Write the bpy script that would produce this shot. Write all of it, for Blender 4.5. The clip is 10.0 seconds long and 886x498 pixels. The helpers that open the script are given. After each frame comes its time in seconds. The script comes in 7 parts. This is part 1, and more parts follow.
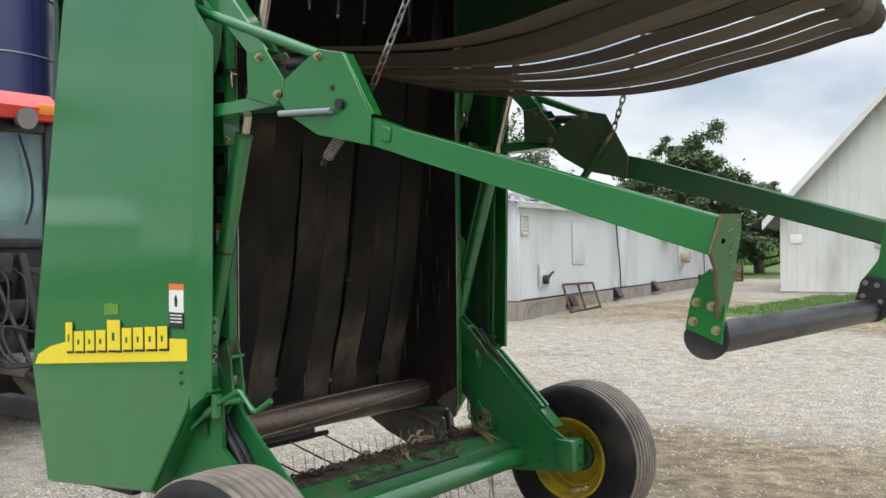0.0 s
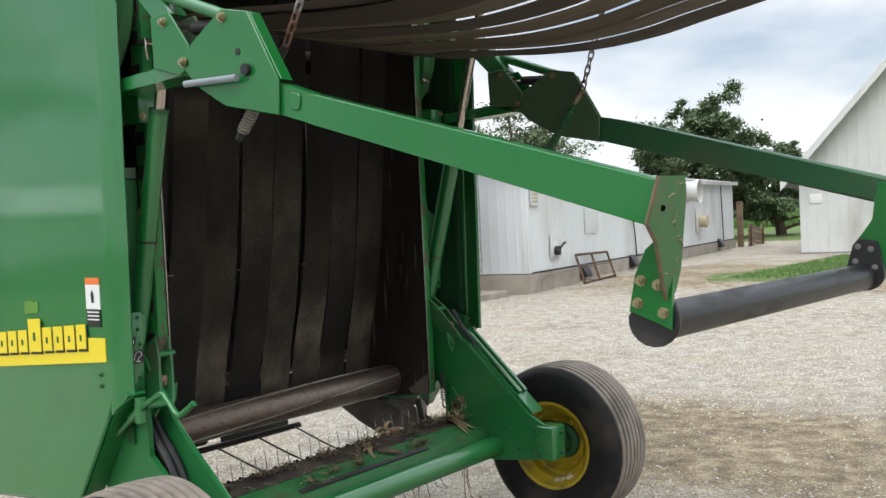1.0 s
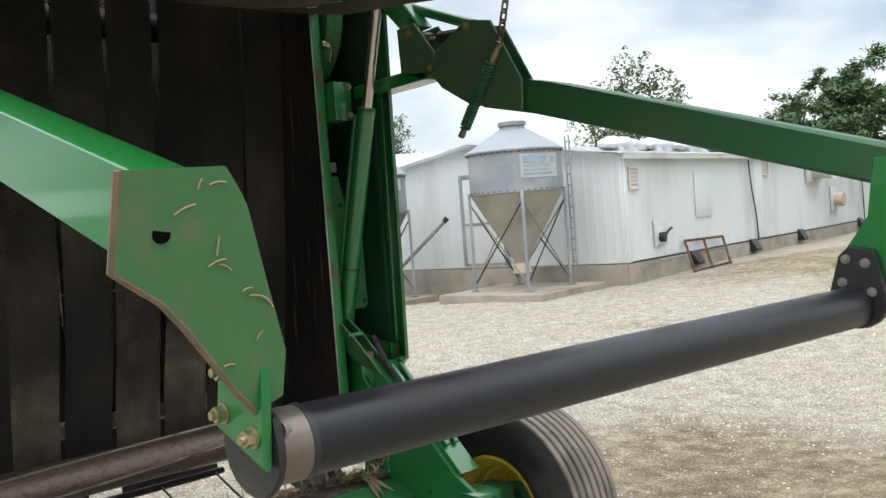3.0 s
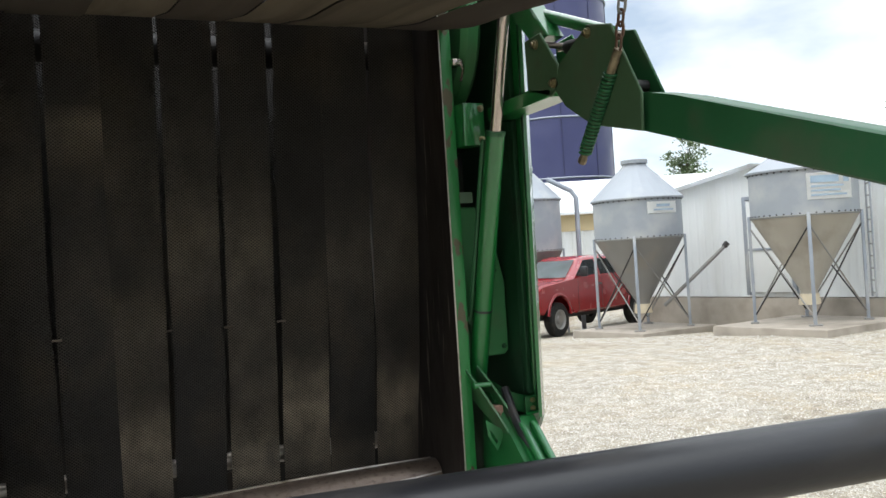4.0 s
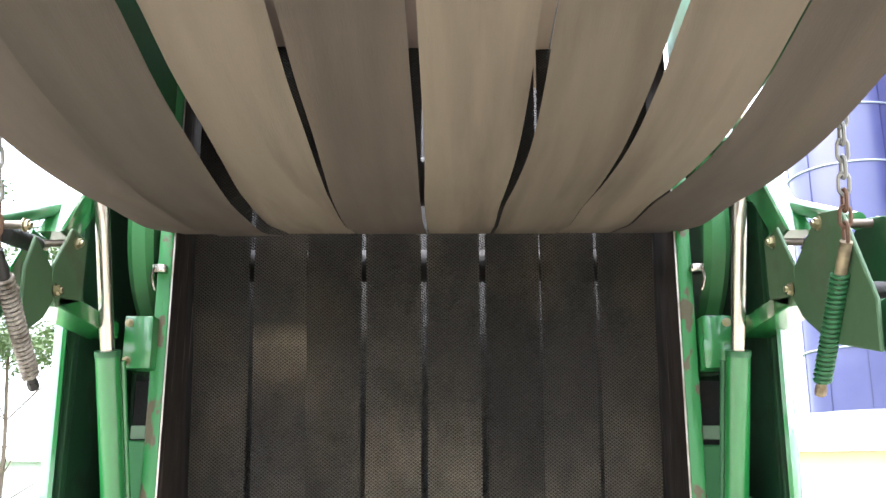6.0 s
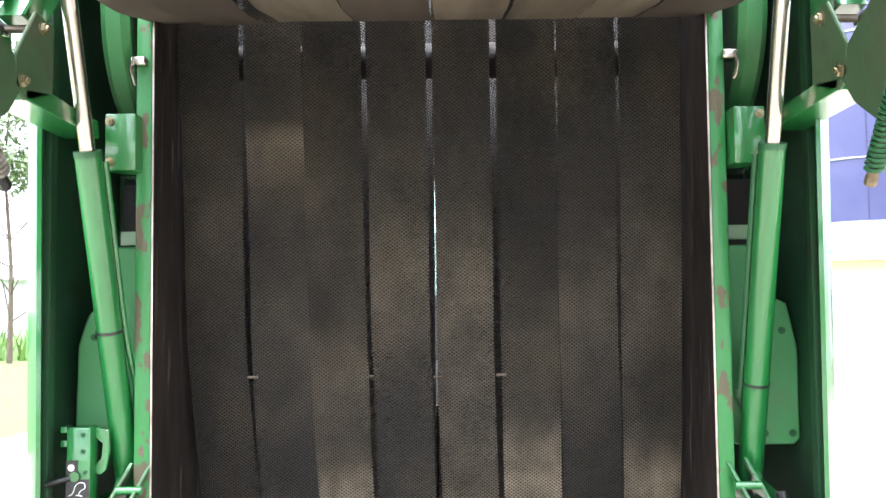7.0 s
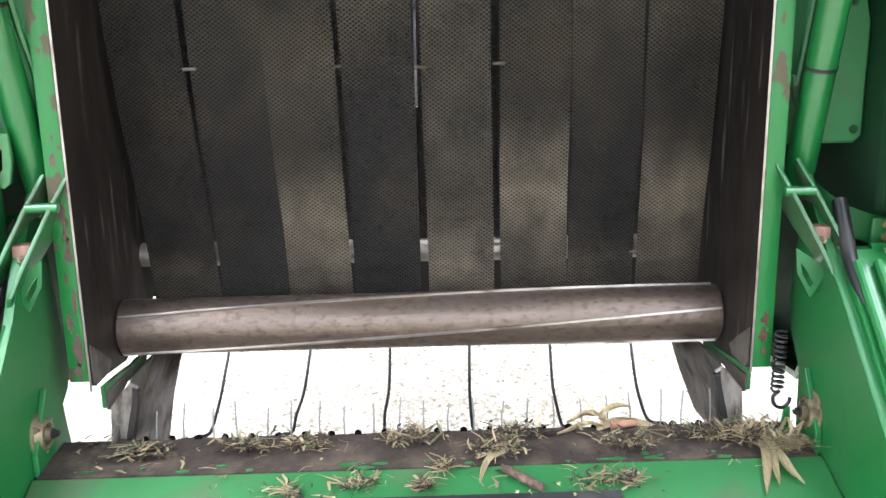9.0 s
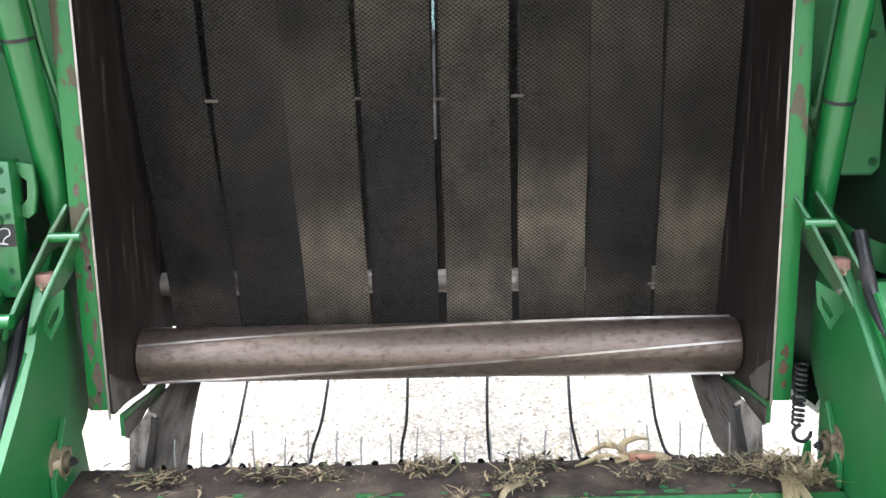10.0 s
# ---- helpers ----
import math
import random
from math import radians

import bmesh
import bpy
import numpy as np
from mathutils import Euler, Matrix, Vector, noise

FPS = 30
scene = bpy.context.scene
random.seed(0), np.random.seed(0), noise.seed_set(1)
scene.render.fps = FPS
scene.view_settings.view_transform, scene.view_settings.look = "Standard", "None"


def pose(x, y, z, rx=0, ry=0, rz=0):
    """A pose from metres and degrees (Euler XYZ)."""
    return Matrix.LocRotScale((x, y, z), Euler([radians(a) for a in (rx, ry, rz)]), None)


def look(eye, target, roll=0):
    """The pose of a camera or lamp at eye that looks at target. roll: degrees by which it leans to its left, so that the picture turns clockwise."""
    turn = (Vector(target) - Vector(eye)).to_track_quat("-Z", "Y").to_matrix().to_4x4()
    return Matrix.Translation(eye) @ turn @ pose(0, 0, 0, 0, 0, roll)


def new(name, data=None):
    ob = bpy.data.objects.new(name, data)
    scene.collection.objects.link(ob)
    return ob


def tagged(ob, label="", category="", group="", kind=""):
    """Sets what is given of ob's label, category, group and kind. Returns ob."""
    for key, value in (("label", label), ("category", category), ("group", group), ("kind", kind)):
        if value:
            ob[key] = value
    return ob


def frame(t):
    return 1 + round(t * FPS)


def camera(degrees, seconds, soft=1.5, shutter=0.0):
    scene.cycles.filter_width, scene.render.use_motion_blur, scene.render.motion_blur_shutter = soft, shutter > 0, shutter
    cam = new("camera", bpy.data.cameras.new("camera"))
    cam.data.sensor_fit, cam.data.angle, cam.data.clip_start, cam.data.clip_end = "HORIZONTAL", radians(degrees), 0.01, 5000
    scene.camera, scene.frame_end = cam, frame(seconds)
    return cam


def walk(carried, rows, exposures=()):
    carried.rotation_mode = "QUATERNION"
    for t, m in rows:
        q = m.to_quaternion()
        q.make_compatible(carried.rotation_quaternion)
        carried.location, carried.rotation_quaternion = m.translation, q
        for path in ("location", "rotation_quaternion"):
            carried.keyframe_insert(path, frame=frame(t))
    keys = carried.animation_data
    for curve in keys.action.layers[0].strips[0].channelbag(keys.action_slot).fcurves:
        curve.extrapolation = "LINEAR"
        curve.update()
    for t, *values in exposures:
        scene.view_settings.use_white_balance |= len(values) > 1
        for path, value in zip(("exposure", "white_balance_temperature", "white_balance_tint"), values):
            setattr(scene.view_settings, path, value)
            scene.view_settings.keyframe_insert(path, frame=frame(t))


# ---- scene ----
cam = camera(50.8, 10.0)
PATH = [
    (0, (3.334, -3.325, 1.534), (2.13, -1.728, 1.53), -0.5),
    (0.5, (3.269, -3.181, 1.528), (2.083, -1.572, 1.483), -2.7),
    (1, (3.347, -2.864, 1.537), (2.104, -1.298, 1.479), -2.8),
    (1.5, (3.383, -2.529, 1.527), (2.115, -0.984, 1.454), -2.8),
    (2, (3.355, -2.179, 1.542), (2.072, -0.645, 1.486), -4.1),
    (2.2, (3.362, -2.031, 1.532), (2.054, -0.52, 1.474), -4.4),
    (3.3, (3.357, -1.208, 1.55), (1.799, 0.045, 1.497), -4.4),
    (3.5, (3.347, -1.055, 1.554), (1.712, 0.097, 1.522), -4.4),
    (4, (3.358, -0.669, 1.563), (1.541, 0.167, 1.58), -3.6),
    (4.5, (3.294, -0.395, 1.594), (1.366, 0.133, 1.675), -3.0),
    (5, (3.202, -0.191, 1.605), (1.229, 0.063, 1.808), -2.3),
    (5.2, (3.171, -0.092, 1.597), (1.201, 0.071, 1.899), -1.6),
    (6.3, (3.052, 0.075, 1.62), (1.117, 0.045, 2.124), 0.2),
    (6.5, (3.014, 0.07, 1.617), (1.059, 0.025, 2.036), 0.0),
    (7, (2.88, 0.042, 1.591), (0.883, 0.025, 1.703), -0.6),
    (7.5, (2.694, -0.008, 1.599), (0.695, -0.005, 1.519), -1.3),
    (8, (2.523, 0.007, 1.53), (0.535, -0.009, 1.313), -0.9),
    (8.5, (2.418, 0.002, 1.506), (0.454, 0.02, 1.128), -1.1),
    (9, (2.366, -0.021, 1.477), (0.425, 0.035, 0.998), -1.0),
    (9.5, (2.355, -0.029, 1.473), (0.42, 0.024, 0.97), -0.8),
    (10, (2.374, -0.019, 1.474), (0.417, -0.002, 1.064), -1.0),
]
EXPOSURES = [(0.0, -0.54, 6500, 10), (1.0, -0.43, 6500, 10), (3.5, -0.28, 6500, 8), (4.0, -0.14, 6500, 8), (4.5, 0.26, 6500, 12), (5.0, 1.1, 6450, 13), (5.2, 1.35, 6400, 14), (6.3, 1.94, 6250, 13), (7.0, 1.94, 6300, 14), (7.5, 2.0, 6650, 16), (8.0, 2.35, 6700, 16), (8.5, 2.15, 6400, 12), (8.9, 1.62, 6200, 12), (9.5, 1.3, 6100, 13), (10.0, 1.3, 6100, 13)]
walk(cam, [(t, look(eye, target, roll)) for t, eye, target, roll in PATH], EXPOSURES)

# ---- world and sun ----
SUN_EL, SUN_AZ = 57.0, -72.0
world = bpy.data.worlds.new("world")
scene.world = world
world.use_nodes = True
wn, wl = world.node_tree.nodes, world.node_tree.links
wn.clear()
sky = wn.new("ShaderNodeTexSky")
sky.sky_type, sky.sun_disc = "NISHITA", False
sky.sun_elevation, sky.sun_rotation = radians(SUN_EL), radians(90 - SUN_AZ)
geo = wn.new("ShaderNodeTexCoord")
cloud = wn.new("ShaderNodeTexNoise")
cloud.inputs["Scale"].default_value, cloud.inputs["Detail"].default_value = 3.2, 6.0
stretch = wn.new("ShaderNodeMapping")
stretch.inputs["Scale"].default_value = (1, 1, 2.6)
ramp = wn.new("ShaderNodeValToRGB")
ramp.color_ramp.elements[0].position, ramp.color_ramp.elements[0].color = 0.36, (0, 0, 0, 1)
ramp.color_ramp.elements[1].position, ramp.color_ramp.elements[1].color = 0.58, (1, 1, 1, 1)
shade = wn.new("ShaderNodeMix")
shade.data_type = "RGBA"
shade.inputs["B"].default_value = (10.2, 10.5, 10.8, 1)
soften = wn.new("ShaderNodeMix")
soften.data_type = "RGBA"
soften.inputs["Factor"].default_value = 0.45
soften.inputs["B"].default_value = (7.3, 8.2, 9.4, 1)
backing = wn.new("ShaderNodeBackground")
backing.inputs["Strength"].default_value = 0.128
wout = wn.new("ShaderNodeOutputWorld")
wl.new(geo.outputs["Generated"], stretch.inputs["Vector"])
wl.new(stretch.outputs["Vector"], cloud.inputs["Vector"])
wl.new(cloud.outputs["Fac"], ramp.inputs["Fac"])
wl.new(sky.outputs["Color"], soften.inputs["A"])
wl.new(soften.outputs["Result"], shade.inputs["A"])
wl.new(ramp.outputs["Color"], shade.inputs["Factor"])
# an overcast sky is brighter overhead than at the horizon
split = wn.new("ShaderNodeSeparateXYZ")
zenith = wn.new("ShaderNodeMapRange")
zenith.inputs["From Min"].default_value, zenith.inputs["From Max"].default_value = 0.25, 1.0
zenith.inputs["To Min"].default_value, zenith.inputs["To Max"].default_value = 1.1, 3.6
wl.new(geo.outputs["Generated"], split.inputs["Vector"])
wl.new(split.outputs["Z"], zenith.inputs["Value"])
bright = wn.new("ShaderNodeMix")
bright.data_type, bright.blend_type = "RGBA", "MULTIPLY"
bright.inputs["Factor"].default_value = 1.0
wl.new(shade.outputs["Result"], bright.inputs["A"])
wl.new(zenith.outputs["Result"], bright.inputs["B"])
wl.new(bright.outputs["Result"], backing.inputs["Color"])
wl.new(backing.outputs["Background"], wout.inputs["Surface"])

sun_data = bpy.data.lights.new("sun", "SUN")
sun_data.energy, sun_data.angle, sun_data.color = 1.5, radians(50), (1.0, 0.97, 0.92)
sun = new("sun", sun_data)
az, el = radians(SUN_AZ), radians(SUN_EL)
sun.matrix_world = look((30 * math.cos(az) * math.cos(el), 30 * math.sin(az) * math.cos(el), 30 * math.sin(el)), (0, 0, 0))


# ---- materials ----
def mat(name, color, rough=0.5, metal=0.0, vary=0.25, scale=6.0, dirt=None, dirt_amount=0.35, dirt_scale=2.0,
        bump=0.0, bump_scale=60.0, coat=0.0, per_object=0.0, stretch=(1, 1, 1)):
    """Base colour with fine grain, larger stains of a dirt colour, uneven gloss and a fine bump."""
    m = bpy.data.materials.new(name)
    m.use_nodes = True
    n, l = m.node_tree.nodes, m.node_tree.links
    b = n["Principled BSDF"]
    b.inputs["Roughness"].default_value, b.inputs["Metallic"].default_value = rough, metal
    b.inputs["Coat Weight"].default_value = coat
    b.inputs["Coat Roughness"].default_value = 0.07
    tc = n.new("ShaderNodeTexCoord")
    mp = n.new("ShaderNodeMapping")
    mp.inputs["Scale"].default_value = stretch
    l.new(tc.outputs["Object"], mp.inputs["Vector"])

    def noise_tex(s, detail=5.0):
        t = n.new("ShaderNodeTexNoise")
        t.inputs["Scale"].default_value, t.inputs["Detail"].default_value = s, detail
        l.new(mp.outputs["Vector"], t.inputs["Vector"])
        return t

    def mix(kind, fac, a, c):
        x = n.new("ShaderNodeMix")
        x.data_type, x.blend_type = "RGBA", kind
        if isinstance(fac, float):
            x.inputs["Factor"].default_value = fac
        else:
            l.new(fac, x.inputs["Factor"])
        for key, val in (("A", a), ("B", c)):
            if isinstance(val, tuple):
                x.inputs[key].default_value = (*val, 1)
            else:
                l.new(val, x.inputs[key])
        return x.outputs["Result"]

    grain = noise_tex(scale)
    low = tuple(max(0.0, c * (1 - vary)) for c in color)
    high = tuple(min(1.0, c * (1 + vary)) for c in color)
    col = mix("MIX", grain.outputs["Fac"], low, high)
    if dirt:
        stain = noise_tex(dirt_scale, 8.0)
        r = n.new("ShaderNodeValToRGB")
        r.color_ramp.elements[0].position, r.color_ramp.elements[1].position = 0.62 - 0.3 * dirt_amount, 0.82 - 0.2 * dirt_amount
        l.new(stain.outputs["Fac"], r.inputs["Fac"])
        half = n.new("ShaderNodeMath")
        half.operation = "MULTIPLY"
        half.inputs[1].default_value = 0.85
        l.new(r.outputs["Color"], half.inputs[0])
        col = mix("MIX", half.outputs["Value"], col, dirt)
        rr = n.new("ShaderNodeMapRange")
        rr.inputs["To Min"].default_value, rr.inputs["To Max"].default_value = rough, min(1.0, rough + 0.35)
        l.new(r.outputs["Color"], rr.inputs["Value"])
        l.new(rr.outputs["Result"], b.inputs["Roughness"])
    if per_object:
        info = n.new("ShaderNodeObjectInfo")
        pr = n.new("ShaderNodeMapRange")
        pr.inputs["To Min"].default_value, pr.inputs["To Max"].default_value = 1 - per_object, 1 + per_object
        l.new(info.outputs["Random"], pr.inputs["Value"])
        hs = n.new("ShaderNodeHueSaturation")
        l.new(pr.outputs["Result"], hs.inputs["Value"])
        l.new(col, hs.inputs["Color"])
        col = hs.outputs["Color"]
    l.new(col, b.inputs["Base Color"])
    if bump:
        bn = n.new("ShaderNodeBump")
        bn.inputs["Strength"].default_value, bn.inputs["Distance"].default_value = bump, 0.01
        bt = noise_tex(bump_scale, 3.0)
        l.new(bt.outputs["Fac"], bn.inputs["Height"])
        l.new(bn.outputs["Normal"], b.inputs["Normal"])
    return m


GREEN = mat("green_paint", (0.008, 0.145, 0.030), 0.45, 0, 0.14, 3, (0.05, 0.12, 0.05), 0.10, 1.6, 0, 4, 1.0)
GREEN_WORN = mat("green_paint_worn", (0.020, 0.130, 0.036), 0.45, 0, 0.2, 6, (0.075, 0.080, 0.045), 0.32, 5, 0.05, 30, 0.4)
OLIVE = mat("dusty_olive_paint", (0.050, 0.150, 0.050), 0.6, 0, 0.2, 6, (0.14, 0.145, 0.08), 0.32, 14, 0.1, 40)
HOLE = mat("dark_hole", (0.004, 0.004, 0.004), 1.0, 0, 0.2, 10)
HOLE.node_tree.nodes["Principled BSDF"].inputs["Specular IOR Level"].default_value = 0.0
WORN_EDGE = mat("rubbed_brown_edge", (0.17, 0.115, 0.075), 0.7, 0.1, 0.4, 40, (0.09, 0.13, 0.06), 0.4, 30)
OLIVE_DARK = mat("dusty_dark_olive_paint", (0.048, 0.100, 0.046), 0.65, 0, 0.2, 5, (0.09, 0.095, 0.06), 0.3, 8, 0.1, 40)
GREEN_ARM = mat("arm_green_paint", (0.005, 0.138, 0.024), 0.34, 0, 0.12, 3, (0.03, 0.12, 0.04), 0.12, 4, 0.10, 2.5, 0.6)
GREEN_ARM.node_tree.nodes["Principled BSDF"].inputs["Specular IOR Level"].default_value = 0.3
GREEN_DUSTY = mat("dusty_faded_green", (0.040, 0.185, 0.060), 0.55, 0, 0.15, 4, (0.10, 0.16, 0.09), 0.3, 3, 0.05, 30)
GREEN_CASE = mat("pale_dusty_green_case", (0.065, 0.26, 0.095), 0.6, 0, 0.15, 5, (0.13, 0.20, 0.11), 0.3, 4, 0.05, 30)
# dusty dark green; also paints in shade on the far arm and tailgate
GREEN_DARK = mat("green_paint_dusty_and_shaded", (0.014, 0.095, 0.032), 0.5, 0, 0.2, 5, (0.09, 0.10, 0.06), 0.3, 4, 0.08, 30)
YELLOW = mat("yellow_paint", (0.47, 0.325, 0.016), 0.4, 0, 0.15, 8, (0.12, 0.09, 0.05), 0.25, 9, 0.05, 30, 0.2)
DECAL_YELLOW = mat("yellow_decal", (0.78, 0.62, 0.03), 0.4, 0, 0.05, 4)
RUBBER_TYRE = mat("tyre_rubber", (0.011, 0.0108, 0.0108), 0.62, 0, 0.3, 14, (0.055, 0.048, 0.040), 0.34, 7, 0.2, 120)
RUBBER_TYRE.node_tree.nodes["Principled BSDF"].inputs["Specular IOR Level"].default_value = 0.25
TREAD = mat("tyre_tread_dusty", (0.23, 0.195, 0.16), 0.85, 0, 0.25, 20, (0.10, 0.088, 0.075), 0.5, 8, 0.2, 120)
STEEL = mat("worn_steel", (0.20, 0.165, 0.135), 0.36, 0.6, 0.45, 9, (0.05, 0.036, 0.026), 0.62, 7, 0.15, 50, 0, 0, (1.6, 0.5, 1.6))
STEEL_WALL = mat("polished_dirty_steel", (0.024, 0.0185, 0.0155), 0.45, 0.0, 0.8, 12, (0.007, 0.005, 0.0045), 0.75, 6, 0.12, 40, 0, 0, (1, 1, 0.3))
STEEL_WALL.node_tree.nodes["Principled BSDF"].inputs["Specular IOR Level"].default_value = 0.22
def add_scars(m, color):
    """Upright polished scars: long thin marks rubbed through the grime."""
    n, l = m.node_tree.nodes, m.node_tree.links
    b = n["Principled BSDF"]
    tc, mp = n.new("ShaderNodeTexCoord"), n.new("ShaderNodeMapping")
    mp.inputs["Scale"].default_value = (26, 1, 2.2)
    t = n.new("ShaderNodeTexNoise")
    t.inputs["Scale"].default_value, t.inputs["Detail"].default_value = 1.6, 6.0
    r = n.new("ShaderNodeMapRange")
    r.inputs["From Min"].default_value, r.inputs["From Max"].default_value = 0.60, 0.72
    x = n.new("ShaderNodeMix")
    x.data_type = "RGBA"
    x.inputs["B"].default_value = (*color, 1)
    l.new(tc.outputs["Object"], mp.inputs["Vector"])
    l.new(mp.outputs["Vector"], t.inputs["Vector"])
    l.new(t.outputs["Fac"], r.inputs["Value"])
    l.new(r.outputs["Result"], x.inputs["Factor"])
    l.new(b.inputs["Base Color"].links[0].from_socket, x.inputs["A"])
    l.new(x.outputs["Result"], b.inputs["Base Color"])


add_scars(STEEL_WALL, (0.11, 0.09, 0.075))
GREEN_SATIN = mat("green_paint_satin", (0.008, 0.135, 0.030), 0.5, 0, 0.16, 4, (0.04, 0.10, 0.045), 0.18, 3, 0.03, 30, 0.12)
CHIPPED = mat("chipped_green_paint", (0.016, 0.165, 0.038), 0.40, 0, 0.15, 6, (0.10, 0.06, 0.045), 0.42, 16, 0.15, 40, 0.1, 0, (1, 1, 0.6))
ROLLER = mat("grimy_roller_steel", (0.168, 0.128, 0.104), 0.34, 0.68, 0.22, 30, (0.090, 0.062, 0.047), 0.30, 70, 0.2, 90, 0, 0, (1, 0.6, 1))
STEEL_BRIGHT = mat("bare_worn_steel_edge", (0.42, 0.38, 0.34), 0.35, 0.8, 0.35, 14, (0.14, 0.10, 0.07), 0.4, 9, 0.1, 60)
CHROME = mat("chromed_rod", (0.52, 0.45, 0.41), 0.22, 0.95, 0.1, 8)
ZINC_DIRTY = mat("grimy_zinc", (0.27, 0.215, 0.135), 0.45, 0.5, 0.3, 30, (0.05, 0.035, 0.022), 0.55, 25, 0.1, 60)
SCOURED = mat("scoured_sheet", (0.115, 0.098, 0.084), 0.42, 0.45, 0.4, 14, (0.05, 0.038, 0.03), 0.45, 9, 0.1, 60)
SKID = mat("scuffed_skid_steel", (0.27, 0.24, 0.21), 0.7, 0.25, 0.45, 22, (0.075, 0.054, 0.040), 0.55, 18, 0.6, 80, 0, 0, (0.3, 2.5, 1))
SKID_DARK = mat("dusty_brown_sheet", (0.12, 0.105, 0.09), 0.8, 0.1, 0.35, 14, (0.06, 0.048, 0.038), 0.45, 10, 0.3, 60)
ZINC = mat("zinc_bolt", (0.38, 0.33, 0.205), 0.35, 0.9, 0.25, 40)
BLACK = mat("black_paint", (0.012, 0.012, 0.013), 0.4, 0, 0.3, 12, (0.06, 0.05, 0.045), 0.3, 10, 0.08, 50)
DARK = mat("dark_greasy_metal", (0.022, 0.021, 0.021), 0.55, 0.3, 0.4, 10, (0.06, 0.045, 0.035), 0.4, 6, 0.2, 60)
BAR = mat("grey_bar_paint", (0.0095, 0.0095, 0.0115), 0.34, 0.0, 0.3, 9, (0.028, 0.025, 0.023), 0.26, 14, 0.08, 40, 0.0, 0, (1, 0.3, 1))
BAR.node_tree.nodes["Principled BSDF"].inputs["Specular IOR Level"].default_value = 0.4
RUST = mat("rusty_iron", (0.13, 0.07, 0.045), 0.8, 0.3, 0.4, 18, (0.05, 0.03, 0.02), 0.5, 9, 0.3, 70)
MUD = mat("caked_mud", (0.036, 0.025, 0.019), 0.9, 0, 0.6, 26, (0.105, 0.078, 0.056), 0.45, 14, 0.6, 45)
HAY = mat("dry_hay", (0.29, 0.225, 0.125), 0.8, 0, 0.35, 30, None, 0, 0, 0, 1, 0, 0)
HUSK = mat("dry_corn_husk", (0.52, 0.43, 0.26), 0.7, 0, 0.3, 25, (0.30, 0.22, 0.12), 0.4, 30, 0.3, 120, 0, 0, (1, 4, 1))
BIN_SHELL = mat("weathered_bin_sheet", (0.255, 0.275, 0.30), 0.5, 0.25, 0.10, 2.5, (0.42, 0.42, 0.41), 0.4, 1.5, 0.03, 15)
HOPPER = mat("dusty_beige_hopper", (0.33, 0.305, 0.26), 0.6, 0.15, 0.12, 2.5, (0.25, 0.22, 0.18), 0.4, 2, 0.04, 15)
BLUE_PRINT = mat("faded_blue_print", (0.26, 0.34, 0.42), 0.6)
# inner green with the compartment's shade put into its colour
SHADE_LINER = mat("dusty_inner_green_shaded", (0.007, 0.052, 0.018), 0.6, 0, 0.25, 4, (0.03, 0.045, 0.025), 0.3, 5, 0.05, 30)
CHIP = mat("bare_brown_chip", (0.115, 0.080, 0.062), 0.6, 0.2, 0.3, 30, (0.09, 0.05, 0.035), 0.4, 25, 0.2, 80)
COB = mat("weathered_corn_cob", (0.085, 0.055, 0.040), 0.9, 0, 0.5, 60, (0.20, 0.14, 0.10), 0.4, 50, 0.8, 160)
HAY_GREEN = mat("green_hay", (0.13, 0.18, 0.07), 0.8, 0, 0.35, 30)
WHITE_METAL = mat("white_siding", (0.64, 0.66, 0.66), 0.5, 0, 0.06, 1.2, (0.48, 0.48, 0.45), 0.35, 0.8, 0.04, 8, 0, 0, (1, 1, 0.35))
WHITE_WOOD = mat("white_painted_boards", (0.60, 0.60, 0.575), 0.75, 0, 0.08, 2, (0.42, 0.40, 0.36), 0.35, 1.1, 0.1, 20, 0, 0, (1, 1, 0.3))
ROOF_METAL = mat("white_roof_metal", (0.70, 0.72, 0.73), 0.45, 0.1, 0.08, 1.5, (0.48, 0.47, 0.44), 0.3, 1.0)
CONCRETE = mat("weathered_concrete", (0.29, 0.255, 0.21), 0.9, 0, 0.2, 5, (0.17, 0.145, 0.115), 0.5, 1.5, 0.25, 25)
GALV = mat("galvanised_sheet", (0.25, 0.275, 0.31), 0.5, 0.3, 0.12, 2.5, (0.42, 0.42, 0.41), 0.4, 1.5, 0.03, 15)
GALV_DULL = mat("dull_galvanised_sheet", (0.215, 0.21, 0.20), 0.55, 0.4, 0.12, 2.5, (0.30, 0.27, 0.23), 0.4, 2, 0.04, 15)
NAVY = mat("navy_enamel", (0.024, 0.027, 0.092), 0.3, 0, 0.12, 0.6, (0.036, 0.04, 0.115), 0.35, 0.35)
NAVY_DARK = mat("dark_navy_enamel", (0.015, 0.017, 0.07), 0.35, 0, 0.15, 1)
HOOP = mat("pale_silo_hoop", (0.27, 0.29, 0.36), 0.5, 0.2, 0.1, 2)
TAN = mat("tan_band", (0.56, 0.46, 0.28), 0.7, 0, 0.1, 2)
RED = mat("red_car_paint", (0.215, 0.007, 0.011), 0.25, 0, 0.06, 2, (0.35, 0.06, 0.05), 0.1, 3, 0, 1, 0.5)
RED_FADED = mat("faded_red_plastic", (0.60, 0.045, 0.035), 0.45, 0, 0.1, 4)
BARK = mat("bark", (0.10, 0.075, 0.055), 0.95, 0, 0.4, 8, None, 0, 0, 0.5, 20)
WOOD = mat("weathered_wood", (0.19, 0.13, 0.085), 0.9, 0, 0.35, 12, (0.09, 0.06, 0.04), 0.4, 5, 0.3, 40)
